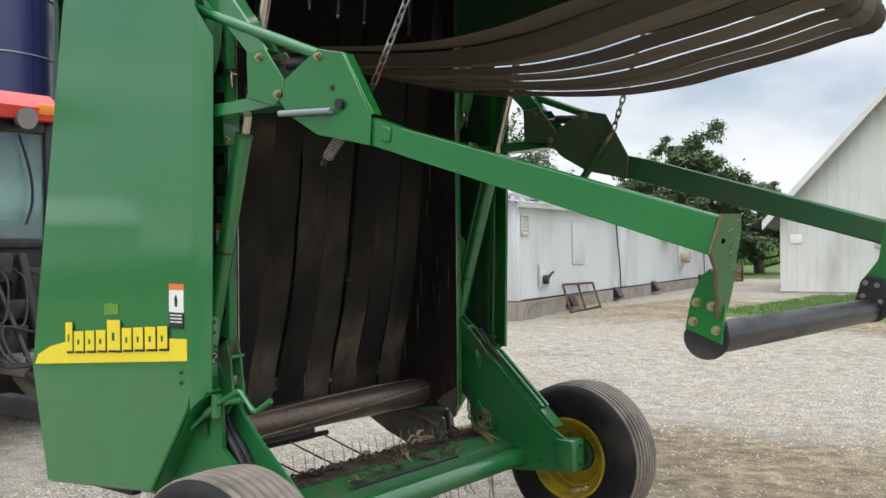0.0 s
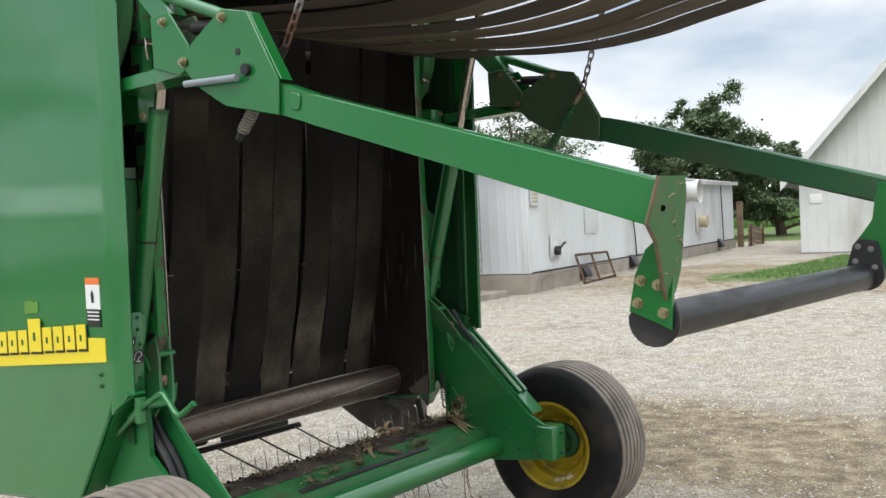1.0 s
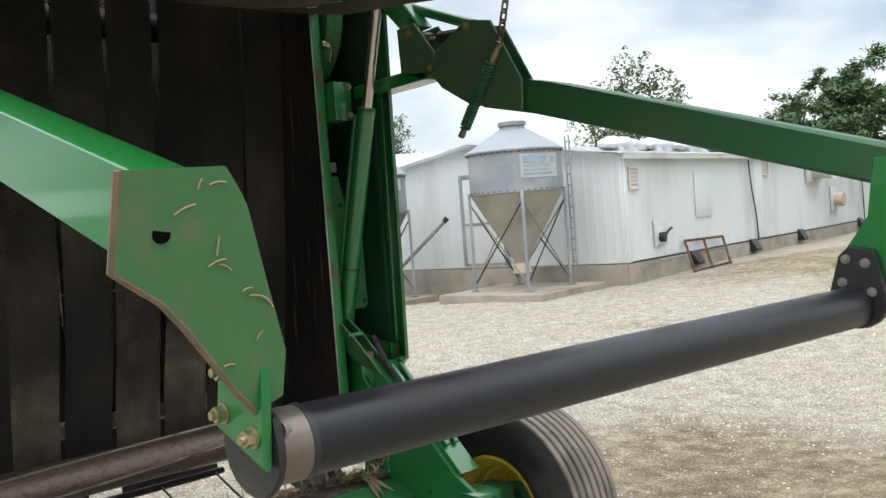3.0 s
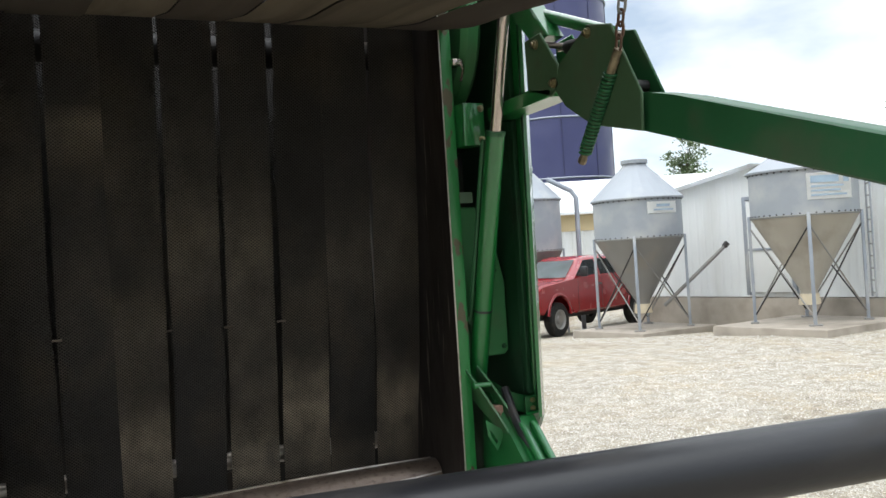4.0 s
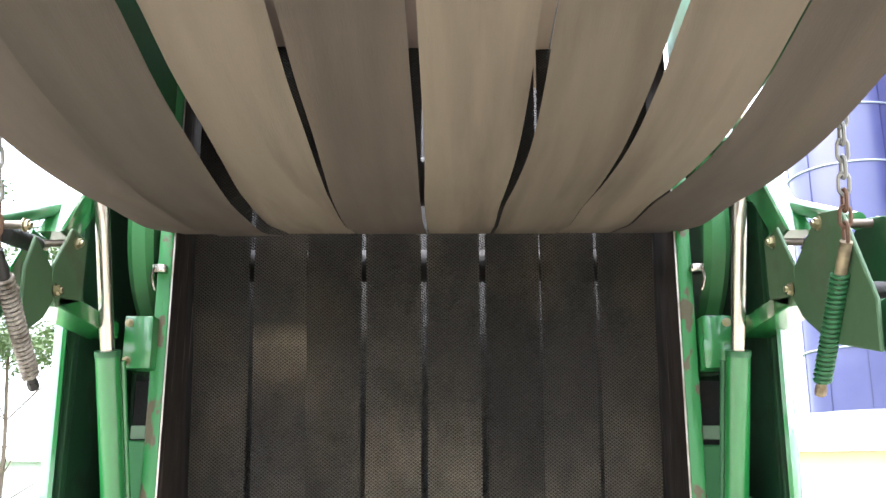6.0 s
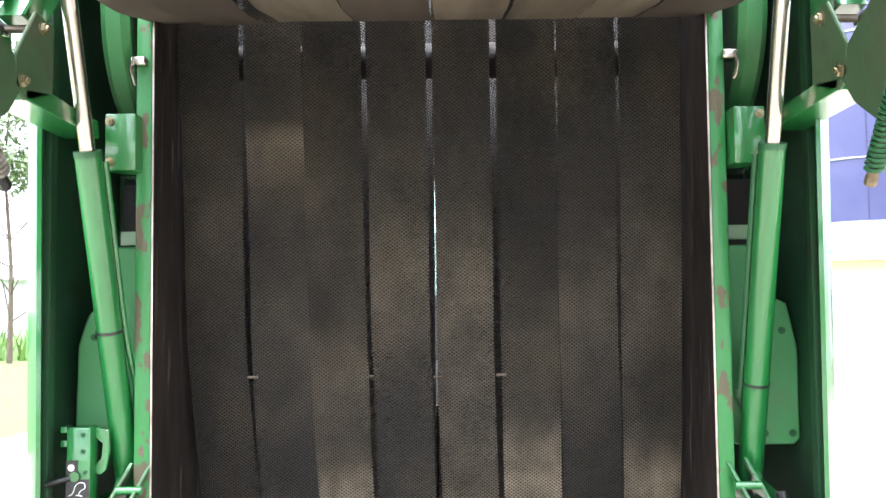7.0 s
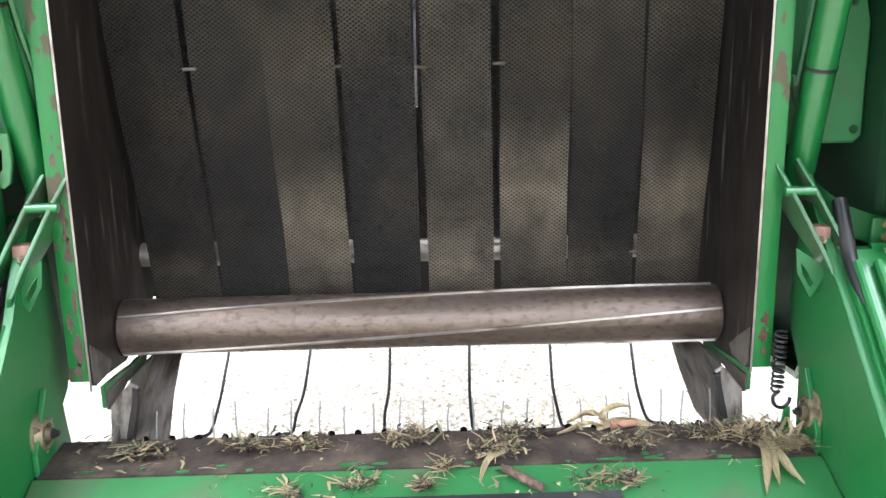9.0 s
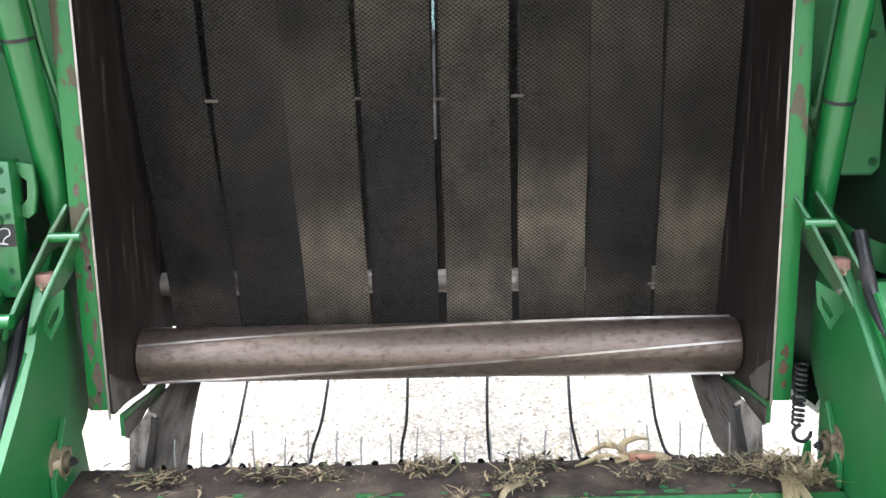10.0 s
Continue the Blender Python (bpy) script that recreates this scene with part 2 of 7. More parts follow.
AMBER = mat("amber_lens", (0.75, 0.22, 0.03), 0.3, 0, 0.1, 20)
LENS = mat("clear_headlamp", (0.72, 0.68, 0.52), 0.15, 0, 0.2, 18)
STICKER_WHITE = mat("white_sticker", (0.75, 0.75, 0.73), 0.5, 0, 0.04, 8)
STICKER_ORANGE = mat("orange_sticker", (0.75, 0.18, 0.04), 0.5, 0, 0.05, 8)
GAUZE = mat("plastic_sheet", (0.72, 0.73, 0.74), 0.35, 0, 0.1, 8, (0.5, 0.5, 0.5), 0.4, 5, 0.5, 12)
OLD_PLASTIC = mat("yellowed_plastic", (0.48, 0.41, 0.29), 0.5, 0, 0.2, 6)


def straw_mat(m, tones):
    """Each stem takes one of several tones."""
    n, l = m.node_tree.nodes, m.node_tree.links
    g = n.new("ShaderNodeNewGeometry")
    r = n.new("ShaderNodeValToRGB")
    while len(r.color_ramp.elements) < len(tones):
        r.color_ramp.elements.new(0.5)
    for k, (e, c) in enumerate(zip(r.color_ramp.elements, tones)):
        e.position, e.color = k / (len(tones) - 1), (*c, 1)
    l.new(g.outputs["Random Per Island"], r.inputs["Fac"])
    l.new(r.outputs["Color"], n["Principled BSDF"].inputs["Base Color"])


straw_mat(HAY, [(0.10, 0.07, 0.04), (0.22, 0.165, 0.09), (0.34, 0.27, 0.16), (0.26, 0.20, 0.11), (0.50, 0.42, 0.27)])
straw_mat(HAY_GREEN, [(0.07, 0.09, 0.04), (0.13, 0.16, 0.07), (0.20, 0.20, 0.10), (0.11, 0.16, 0.08)])


def leaf_mat(name, color):
    m = mat(name, color, 0.6, 0, 0.45, 1.2)
    b = m.node_tree.nodes["Principled BSDF"]
    b.inputs["Transmission Weight"].default_value = 0.0
    return m


LEAF = leaf_mat("oak_leaves", (0.095, 0.145, 0.062))
LEAF_PALE = leaf_mat("poplar_leaves", (0.11, 0.155, 0.07))
CORN = leaf_mat("field_green", (0.10, 0.19, 0.04))


def belt_mat():
    """Black rubber belt, diamond embossed, with tan worn stretches."""
    m = mat("rubber_belt", (0.0350, 0.0315, 0.0295), 0.5, 0, 0.3, 5, (0.080, 0.065, 0.050), 0.42, 3.4, 0, 1, 0, 0.22, (1.2, 1.2, 1.0))
    n, l = m.node_tree.nodes, m.node_tree.links
    b = n["Principled BSDF"]
    b.inputs["Specular IOR Level"].default_value = 0.28
    tc = n.new("ShaderNodeTexCoord")
    waves = []
    for ang in (37, -37):
        mp = n.new("ShaderNodeMapping")
        mp.inputs["Rotation"].default_value = (radians(ang), 0, 0)
        w = n.new("ShaderNodeTexWave")
        w.bands_direction = "Z"
        w.inputs["Scale"].default_value, w.inputs["Distortion"].default_value = 38, 0.0
        l.new(tc.outputs["Object"], mp.inputs["Vector"])
        l.new(mp.outputs["Vector"], w.inputs["Vector"])
        waves.append(w)
    top = n.new("ShaderNodeMath")
    top.operation = "MAXIMUM"
    l.new(waves[0].outputs["Fac"], top.inputs[0])
    l.new(waves[1].outputs["Fac"], top.inputs[1])
    bn = n.new("ShaderNodeBump")
    bn.inputs["Strength"].default_value, bn.inputs["Distance"].default_value = 1.0, 0.004
    l.new(top.outputs["Value"], bn.inputs["Height"])
    l.new(bn.outputs["Normal"], b.inputs["Normal"])
    # wear: an attribute of each belt, broken up by lengthwise streaks
    attr = n.new("ShaderNodeAttribute")
    attr.attribute_name = "wear"
    mp = n.new("ShaderNodeMapping")
    mp.inputs["Scale"].default_value = (1, 5, 3.5)
    streak = n.new("ShaderNodeTexNoise")
    streak.inputs["Scale"].default_value, streak.inputs["Detail"].default_value = 2.0, 5.0
    l.new(tc.outputs["Object"], mp.inputs["Vector"])
    l.new(mp.outputs["Vector"], streak.inputs["Vector"])
    sr = n.new("ShaderNodeMapRange")
    sr.inputs["From Min"].default_value, sr.inputs["From Max"].default_value = 0.3, 0.7
    sr.inputs["To Min"].default_value, sr.inputs["To Max"].default_value = 0.35, 1.25
    l.new(streak.outputs["Fac"], sr.inputs["Value"])
    amount = n.new("ShaderNodeMath")
    amount.operation, amount.use_clamp = "MULTIPLY", True
    l.new(attr.outputs["Fac"], amount.inputs[0])
    l.new(sr.outputs["Result"], amount.inputs[1])
    worn = n.new("ShaderNodeMix")
    worn.data_type = "RGBA"
    worn.inputs["B"].default_value = (0.30, 0.25, 0.19, 1)
    old = b.inputs["Base Color"].links[0].from_socket
    l.new(old, worn.inputs["A"])
    l.new(amount.outputs["Value"], worn.inputs["Factor"])
    # raised lattice rubbed paler; its glints and shaded hollows are put into the colour too
    lattice = n.new("ShaderNodeMapRange")
    lattice.inputs["From Min"].default_value, lattice.inputs["From Max"].default_value = 0.55, 1.0
    lattice.inputs["To Min"].default_value, lattice.inputs["To Max"].default_value = 0.54, 1.66
    l.new(top.outputs["Value"], lattice.inputs["Value"])
    hs = n.new("ShaderNodeHueSaturation")
    l.new(lattice.outputs["Result"], hs.inputs["Value"])
    l.new(worn.outputs["Result"], hs.inputs["Color"])
    l.new(hs.outputs["Color"], b.inputs["Base Color"])
    return m


for node in CHIPPED.node_tree.nodes:
    if node.type == "VALTORGB":
        node.color_ramp.elements[0].position, node.color_ramp.elements[1].position = 0.57, 0.60
for node in ROLLER.node_tree.nodes:
    if node.type == "VALTORGB":
        node.color_ramp.elements[0].position, node.color_ramp.elements[1].position = 0.50, 0.78
BELT = belt_mat()
BELT_BACK = mat("belt_underside", (0.235, 0.195, 0.150), 0.7, 0, 0.2, 5, (0.135, 0.108, 0.084), 0.5, 2.0, 0.1, 90, 0, 0.18, (0.35, 4, 1))
BELT_BACK_DARK = mat("belt_underside_dark", (0.118, 0.096, 0.079), 0.7, 0, 0.3, 5, (0.16, 0.132, 0.102), 0.35, 2.2, 0.1, 90, 0, 0.15, (0.35, 4, 1))
BELT_BACK_DARK.node_tree.nodes["Principled BSDF"].inputs["Specular IOR Level"].default_value = 0.25
BELT_BACK.node_tree.nodes["Principled BSDF"].inputs["Specular IOR Level"].default_value = 0.25


def glass_mat():
    m = bpy.data.materials.new("tinted_glass")
    m.use_nodes = True
    b = m.node_tree.nodes["Principled BSDF"]
    b.inputs["Base Color"].default_value = (0.36, 0.50, 0.47, 1)
    b.inputs["Roughness"].default_value = 0.05
    b.inputs["Transmission Weight"].default_value = 0.75
    b.inputs["IOR"].default_value = 1.45
    return m


GLASS = glass_mat()
CAR_GLASS = mat("dark_car_glass", (0.022, 0.028, 0.030), 0.06, 0, 0.15, 3)


def ground_mat():
    """Pale crushed limestone with damp tan tracks, passing into grass round the yard."""
    m = bpy.data.materials.new("limestone_gravel_and_grass")
    m.use_nodes = True
    n, l = m.node_tree.nodes, m.node_tree.links
    b = n["Principled BSDF"]
    b.inputs["Roughness"].default_value = 0.95
    tc = n.new("ShaderNodeTexCoord")

    def tex(kind, s, detail=4.0):
        t = n.new(kind)
        t.inputs["Scale"].default_value = s
        if "Detail" in t.inputs:
            t.inputs["Detail"].default_value = detail
        l.new(tc.outputs["Object"], t.inputs["Vector"])
        return t

    def ramp_of(src, stops):
        r = n.new("ShaderNodeValToRGB")
        while len(r.color_ramp.elements) < len(stops):
            r.color_ramp.elements.new(0.5)
        for e, (p, c) in zip(r.color_ramp.elements, stops):
            e.position, e.color = p, (*c, 1)
        l.new(src, r.inputs["Fac"])
        return r.outputs["Color"]

    def mixed(fac, a, c, kind="MIX"):
        x = n.new("ShaderNodeMix")
        x.data_type, x.blend_type = "RGBA", kind
        l.new(fac, x.inputs["Factor"]) if not isinstance(fac, float) else None
        if isinstance(fac, float):
            x.inputs["Factor"].default_value = fac
        l.new(a, x.inputs["A"]), l.new(c, x.inputs["B"])
        return x.outputs["Result"]

    stones = tex("ShaderNodeTexVoronoi", 60)
    big = tex("ShaderNodeTexNoise", 0.45, 5)
    stone_col = ramp_of(stones.outputs["Color"], [(0.0, (0.13, 0.11, 0.085)), (0.20, (0.40, 0.37, 0.315)), (0.6, (0.63, 0.60, 0.545)), (1.0, (0.80, 0.775, 0.72))])
    dust = ramp_of(stones.outputs["Color"], [(0.0, (0.10, 0.068, 0.035)), (0.5, (0.31, 0.225, 0.125)), (1.0, (0.50, 0.42, 0.29))])
    worn = n.new("ShaderNodeAttribute")
    worn.attribute_name = "tan"
    both = n.new("ShaderNodeMath")
    both.operation = "MULTIPLY_ADD"
    both.inputs[1].default_value = 0.42
    l.new(worn.outputs["Fac"], both.inputs[0]), l.new(big.outputs["Fac"], both.inputs[2])
    earth = tex("ShaderNodeTexNoise", 7.0, 8)
    dust = mixed(1.0, dust, ramp_of(earth.outputs["Fac"], [(0.36, (0.62, 0.58, 0.52)), (0.64, (1.30, 1.30, 1.28))]), "MULTIPLY")
    tracks = ramp_of(both.outputs["Value"], [(0.56, (0, 0, 0)), (0.84, (0.88, 0.88, 0.88))])
    gravel = mixed(tracks, stone_col, dust)
    pits = ramp_of(stones.outputs["Distance"], [(0.0, (1, 1, 1)), (0.60, (1, 1, 1)), (0.95, (0.50, 0.47, 0.42))])
    gravel = mixed(1.0, gravel, pits, "MULTIPLY")
    clump = tex("ShaderNodeTexNoise", 5.0, 6)
    gravel = mixed(1.0, gravel, ramp_of(clump.outputs["Fac"], [(0.32, (0.74, 0.70, 0.64)), (0.62, (1.12, 1.12, 1.11))]), "MULTIPLY")
    worn_patch = tex("ShaderNodeTexNoise", 1.1, 8)
    gravel = mixed(ramp_of(worn_patch.outputs["Fac"], [(0.48, (0, 0, 0)), (0.72, (0.55, 0.55, 0.55))]), gravel, dust)
    blades = tex("ShaderNodeTexNoise", 26, 6)
    patch = tex("ShaderNodeTexNoise", 0.35, 3)
    grass = mixed(patch.outputs["Fac"], ramp_of(blades.outputs["Fac"], [(0.3, (0.045, 0.085, 0.018)), (0.7, (0.14, 0.215, 0.05))]),
                  ramp_of(blades.outputs["Fac"], [(0.3, (0.06, 0.11, 0.02)), (0.7, (0.17, 0.24, 0.06))]))
    attr = n.new("ShaderNodeAttribute")
    attr.attribute_name = "grass"
    edge = tex("ShaderNodeTexNoise", 1.6, 6)
    add = n.new("ShaderNodeMath")
    add.operation = "ADD"
    l.new(attr.outputs["Fac"], add.inputs[0]), l.new(edge.outputs["Fac"], add.inputs[1])
    mask = ramp_of(add.outputs["Value"], [(0.92, (0, 0, 0)), (1.0, (1, 1, 1))])
    l.new(mixed(mask, gravel, grass), b.inputs["Base Color"])
    bn = n.new("ShaderNodeBump")
    bn.inputs["Strength"].default_value, bn.inputs["Distance"].default_value = 0.9, 0.02
    l.new(stones.outputs["Distance"], bn.inputs["Height"])
    l.new(bn.outputs["Normal"], b.inputs["Normal"])
    return m


GROUND = ground_mat()


# ---- building helpers ----
def finish(bm, smooth=35):
    bmesh.ops.recalc_face_normals(bm, faces=bm.faces)
    me = bpy.data.meshes.new("mesh")
    bm.to_mesh(me)
    bm.free()
    if smooth:
        me.shade_smooth()
        me.set_sharp_from_angle(angle=radians(smooth))
    return me


def part(name, bm, material, parent=None, label="", smooth=35):
    """Links a bmesh as one mesh object, under a thing or a part."""
    me = finish(bm, smooth)
    for m in (material if isinstance(material, (list, tuple)) else (material,)):
        me.materials.append(m)
    ob = new(name, me)
    if parent:
        ob.parent = parent
    if label:
        ob["label"] = label
    return ob


def thing(name, label, category, at=(0, 0, 0), rz=0.0, group="", kind=""):
    ob = new(name)
    ob.empty_display_size = 0.1
    ob.matrix_world = pose(*at, 0, 0, rz)
    return tagged(ob, label, category, group, kind)


def box(bm, lo, hi, bevel=0.0, turn=None):
    """A box between two corners, with bevelled edges."""
    lo, hi = Vector(lo), Vector(hi)
    r = bmesh.ops.create_cube(bm, size=1.0)
    m = Matrix.Translation((lo + hi) / 2) @ Matrix.Diagonal((*(hi - lo), 1))
    if turn is not None:
        m = turn @ m
    bmesh.ops.transform(bm, matrix=m, verts=r["verts"])
    if bevel:
        edges = list({e for v in r["verts"] for e in v.link_edges})
        bmesh.ops.bevel(bm, geom=edges, offset=bevel, segments=2, affect="EDGES", profile=0.5)
    return bm


def plate(bm, pts, y0, y1, bevel=0.003, axis="y"):
    """A flat plate: an outline in x, z (axis y), in y, z (axis x) or in x, y (axis z), of some thickness."""
    put = {"y": lambda a, b, c: (a, c, b), "x": lambda a, b, c: (c, a, b), "z": lambda a, b, c: (a, b, c)}[axis]
    low = [bm.verts.new(put(a, b, y0)) for a, b in pts]
    top = [bm.verts.new(put(a, b, y1)) for a, b in pts]
    faces = [bm.faces.new(low), bm.faces.new(list(reversed(top)))]
    n = len(pts)
    for i in range(n):
        faces.append(bm.faces.new((low[i], top[i], top[(i + 1) % n], low[(i + 1) % n])))
    if bevel:
        edges = list({e for f in faces[:2] for e in f.edges})
        bmesh.ops.bevel(bm, geom=edges, offset=bevel, segments=1, affect="EDGES")
    return bm


def rod(bm, a, b, r0, r1=None, seg=16, caps=True):
    """A round bar from a to b."""
    a, b = Vector(a), Vector(b)
    d = b - a
    m = Matrix.Translation((a + b) / 2) @ d.to_track_quat("Z", "Y").to_matrix().to_4x4()
    bmesh.ops.create_cone(bm, cap_ends=caps, segments=seg, radius1=r0, radius2=r0 if r1 is None else r1, depth=d.length, matrix=m)
    return bm


def sweep(bm, pts, r, seg=8, closed=False):
    """A round tube along a line of points."""
    pts = [Vector(p) for p in pts]
    rings, n = [], len(pts)
    side = None
    for i, p in enumerate(pts):
        a = pts[(i - 1) % n] if closed or i else p
        b = pts[(i + 1) % n] if closed or i < n - 1 else p
        t = (b - a).normalized()
        if side is None:
            side = t.orthogonal().normalized()
        side = (side - t * side.dot(t)).normalized()
        up = t.cross(side)
        rings.append([bm.verts.new(p + r * (math.cos(k * math.tau / seg) * side + math.sin(k * math.tau / seg) * up)) for k in range(seg)])
    for i in range(n if closed else n - 1):
        q, w = rings[i], rings[(i + 1) % n]
        for k in range(seg):
            bm.faces.new((q[k], q[(k + 1) % seg], w[(k + 1) % seg], w[k]))
    if not closed:
        bm.faces.new(list(reversed(rings[0])))
        bm.faces.new(rings[-1])
    return bm


def lathe(bm, profile, centre, axis="y", seg=48, caps=True):
    """A turned shape: profile of (radius, along) round an axis through centre."""
    cx, cy, cz = centre
    rings = []
    for r, h in profile:
        ring = []
        for k in range(seg):
            a = k * math.tau / seg
            c, s = r * math.cos(a), r * math.sin(a)
            ring.append(bm.verts.new((cx + c, cy + h, cz + s) if axis == "y" else (cx + c, cy + s, cz + h)))
        rings.append(ring)
    for q, w in zip(rings, rings[1:]):
        for k in range(seg):
            bm.faces.new((q[k], q[(k + 1) % seg], w[(k + 1) % seg], w[k]))
    for ring in ((rings[0], rings[-1]) if caps else ()):
        bm.faces.new(ring)
    return bm


def hexbolt(bm, at, axis, r=0.014, h=0.012):
    """A bolt head with its washer."""
    at, axis = Vector(at), Vector(axis)
    rod(bm, at, at + axis * 0.003, r * 1.28, seg=16)
    rod(bm, at + axis * 0.003, at + axis * h, r, seg=6)
    rod(bm, at + axis * h, at + axis * (h + 0.006), r * 0.55, seg=10)
    return bm


def new_bm():
    return bmesh.new()


def bolts(name, places, axis, r, h, material, parent):
    """Bolt heads that share one mesh, each a part of its own."""
    first = None
    for p in places:
        if first is None:
            first = part(name, hexbolt(new_bm(), (0, 0, 0), axis, r, h), material, parent)
            ob = first
        else:
            ob = new(name, first.data)
            ob.parent = parent
        ob.location = p


def catmull(pts, steps=6):
    out = []
    for i in range(len(pts) - 1):
        p0, p1, p2, p3 = (Vector(pts[max(0, min(len(pts) - 1, i + k))]) for k in (-1, 0, 1, 2))
        for s in range(steps):
            t = s / steps
            out.append(0.5 * ((2 * p1) + (p2 - p0) * t + (2 * p0 - 5 * p1 + 4 * p2 - p3) * t * t + (3 * p1 - p0 - 3 * p2 + p3) * t ** 3))
    out.append(Vector(pts[-1]))
    return out


# ---- ground ----
def ground_z(x, y):
    s = (x - 3) * -0.866 + y * 0.5
    w = max(0.0, min(1.0, (16 - y) / 4))
    fall = max(0.0, min(9.0, s - 14.5)) * -0.06 * w
    rise = 0.09 * max(0.0, min(1.0, (y - 8) / 6)) * (1 - w) 
    return fall + rise + 0.012 * noise.noise((x * 0.5, y * 0.5, 0))


def grass_at(x, y):
    """1 on grass, 0 on gravel."""
    lawn = min((y - 15.6 - 0.1 * (x + 2)) / 1.5, (26 - y) / 2, (x + 4.2 - 0.1 * (y - 18)) / 1.2)
    field = (y - 36 - 0.3 * (x + 9)) / 3
    west = (-x * 0.62 - y - 10.5) / 2
    back = (-x - 34) / 4
    east = (x - 30) / 5
    return max(0.0, min(1.0, 0.5 + 0.5 * max(lawn, field, west, back, east)))


def tan_at(x, y):
    """Damp tan dirt worn through the gravel."""
    a = 1.3 * math.exp(-(((x - 1.3) / 2.1) ** 2 + ((y - 3.15) / 1.3) ** 2)) + 0.3 * math.exp(-(((x + 1.5) / 1.2) ** 2 + ((y - 6.3) / 0.5) ** 2))
    lane = 0.95 * math.exp(-((y - 17.2 + 0.25 * (x + 4)) / 4.0) ** 2) if x > -7 else 0.0
    return min(1.0, a + lane)


def axis_steps(lo, hi, step, far):
    a = [lo + i * step for i in range(int((hi - lo) / step) + 1)]
    grow, d = [], step
    p = hi
    while p < far:
        d *= 1.35
        p += d
        grow.append(p)
    left, d, p = [], step, lo
    while p > -far:
        d *= 1.35
        p -= d
        left.append(p)
    return sorted(left) + a + grow


gx, gy = axis_steps(-24, 8, 0.5, 1500), axis_steps(-14, 40, 0.5, 1500)
gverts = [(x, y, ground_z(x, y)) for y in gy for x in gx]
nx = len(gx)
gfaces = [(j * nx + i, j * nx + i + 1, (j + 1) * nx + i + 1, (j + 1) * nx + i) for j in range(len(gy) - 1) for i in range(nx - 1)]
gme = bpy.data.meshes.new("ground")
gme.from_pydata(gverts, [], gfaces)
gme.shade_smooth()
gattr = gme.attributes.new("grass", "FLOAT", "POINT")
gattr.data.foreach_set("value", [grass_at(x, y) for x, y, _ in gverts])


gtan = gme.attributes.new("tan", "FLOAT", "POINT")
gtan.data.foreach_set("value", [tan_at(x, y) for x, y, _ in gverts])
gme.materials.append(GROUND)
tagged(new("ground", gme), "pale crushed limestone yard passing into mown grass and fields", "ground", kind="structure")


def scatter_stones(count, region, name, label, size):
    verts, faces = [], []
    rnd = random.Random(5)
    while len(faces) < count * 8:
        x, y = rnd.uniform(*region[0]), rnd.uniform(*region[1])
        if grass_at(x, y) > 0.4 or rnd.random() < 0.85 * tan_at(x, y):
            continue
        r = size * rnd.uniform(0.5, 1.5)
        z = ground_z(x, y) + r * 0.12
        a = rnd.uniform(0, math.tau)
        k = len(verts)
        ca, sa = math.cos(a), math.sin(a)
        for px, py, pz in ((1, 0, 0), (0, 0.75, 0), (-1, 0.1, 0), (0.1, -0.75, 0), (0.1, 0, 0.6), (0, 0, -0.4)):
            px, py, pz = (c * r * rnd.uniform(0.75, 1.2) for c in (px, py, pz))
            verts.append((x + px * ca - py * sa, y + px * sa + py * ca, z + pz))
        for f in ((0, 1, 4), (1, 2, 4), (2, 3, 4), (3, 0, 4), (1, 0, 5), (2, 1, 5), (3, 2, 5), (0, 3, 5)):
            faces.append(tuple(k + i for i in f))
    me = bpy.data.meshes.new(name)
    me.from_pydata(verts, [], faces)
    m = bpy.data.materials.new("limestone_chips")
    m.use_nodes = True
    n, l = m.node_tree.nodes, m.node_tree.links
    g = n.new("ShaderNodeNewGeometry")
    r = n.new("ShaderNodeValToRGB")
    r.color_ramp.elements[0].color, r.color_ramp.elements[1].color = (0.20, 0.165, 0.12, 1), (0.70, 0.67, 0.61, 1)
    l.new(g.outputs["Random Per Island"], r.inputs["Fac"])
    l.new(r.outputs["Color"], n["Principled BSDF"].inputs["Base Color"])
    n["Principled BSDF"].inputs["Roughness"].default_value = 0.95
    me.materials.append(m)
    return tagged(new(name, me), label, "gravel", kind="stuff")


scatter_stones(50000, ((-6.0, 3.6), (0.6, 8.0)), "gravel", "loose pale limestone chips lying on the yard", 0.0088)
scatter_stones(14000, ((-13.0, 3.0), (8.0, 17.0)), "gravel", "loose pale limestone chips lying on the yard", 0.0125)
scatter_stones(9000, ((-2.4, 0.5), (-1.0, 0.6)), "gravel", "loose pale limestone chips lying under the baler", 0.0105)

# ---- the baler ----
baler = thing("round_baler", "green round hay baler with its tailgate raised, parked on gravel", "baler", (0, 0, 0))
LEFT, RIGHT = -0.768, 0.745


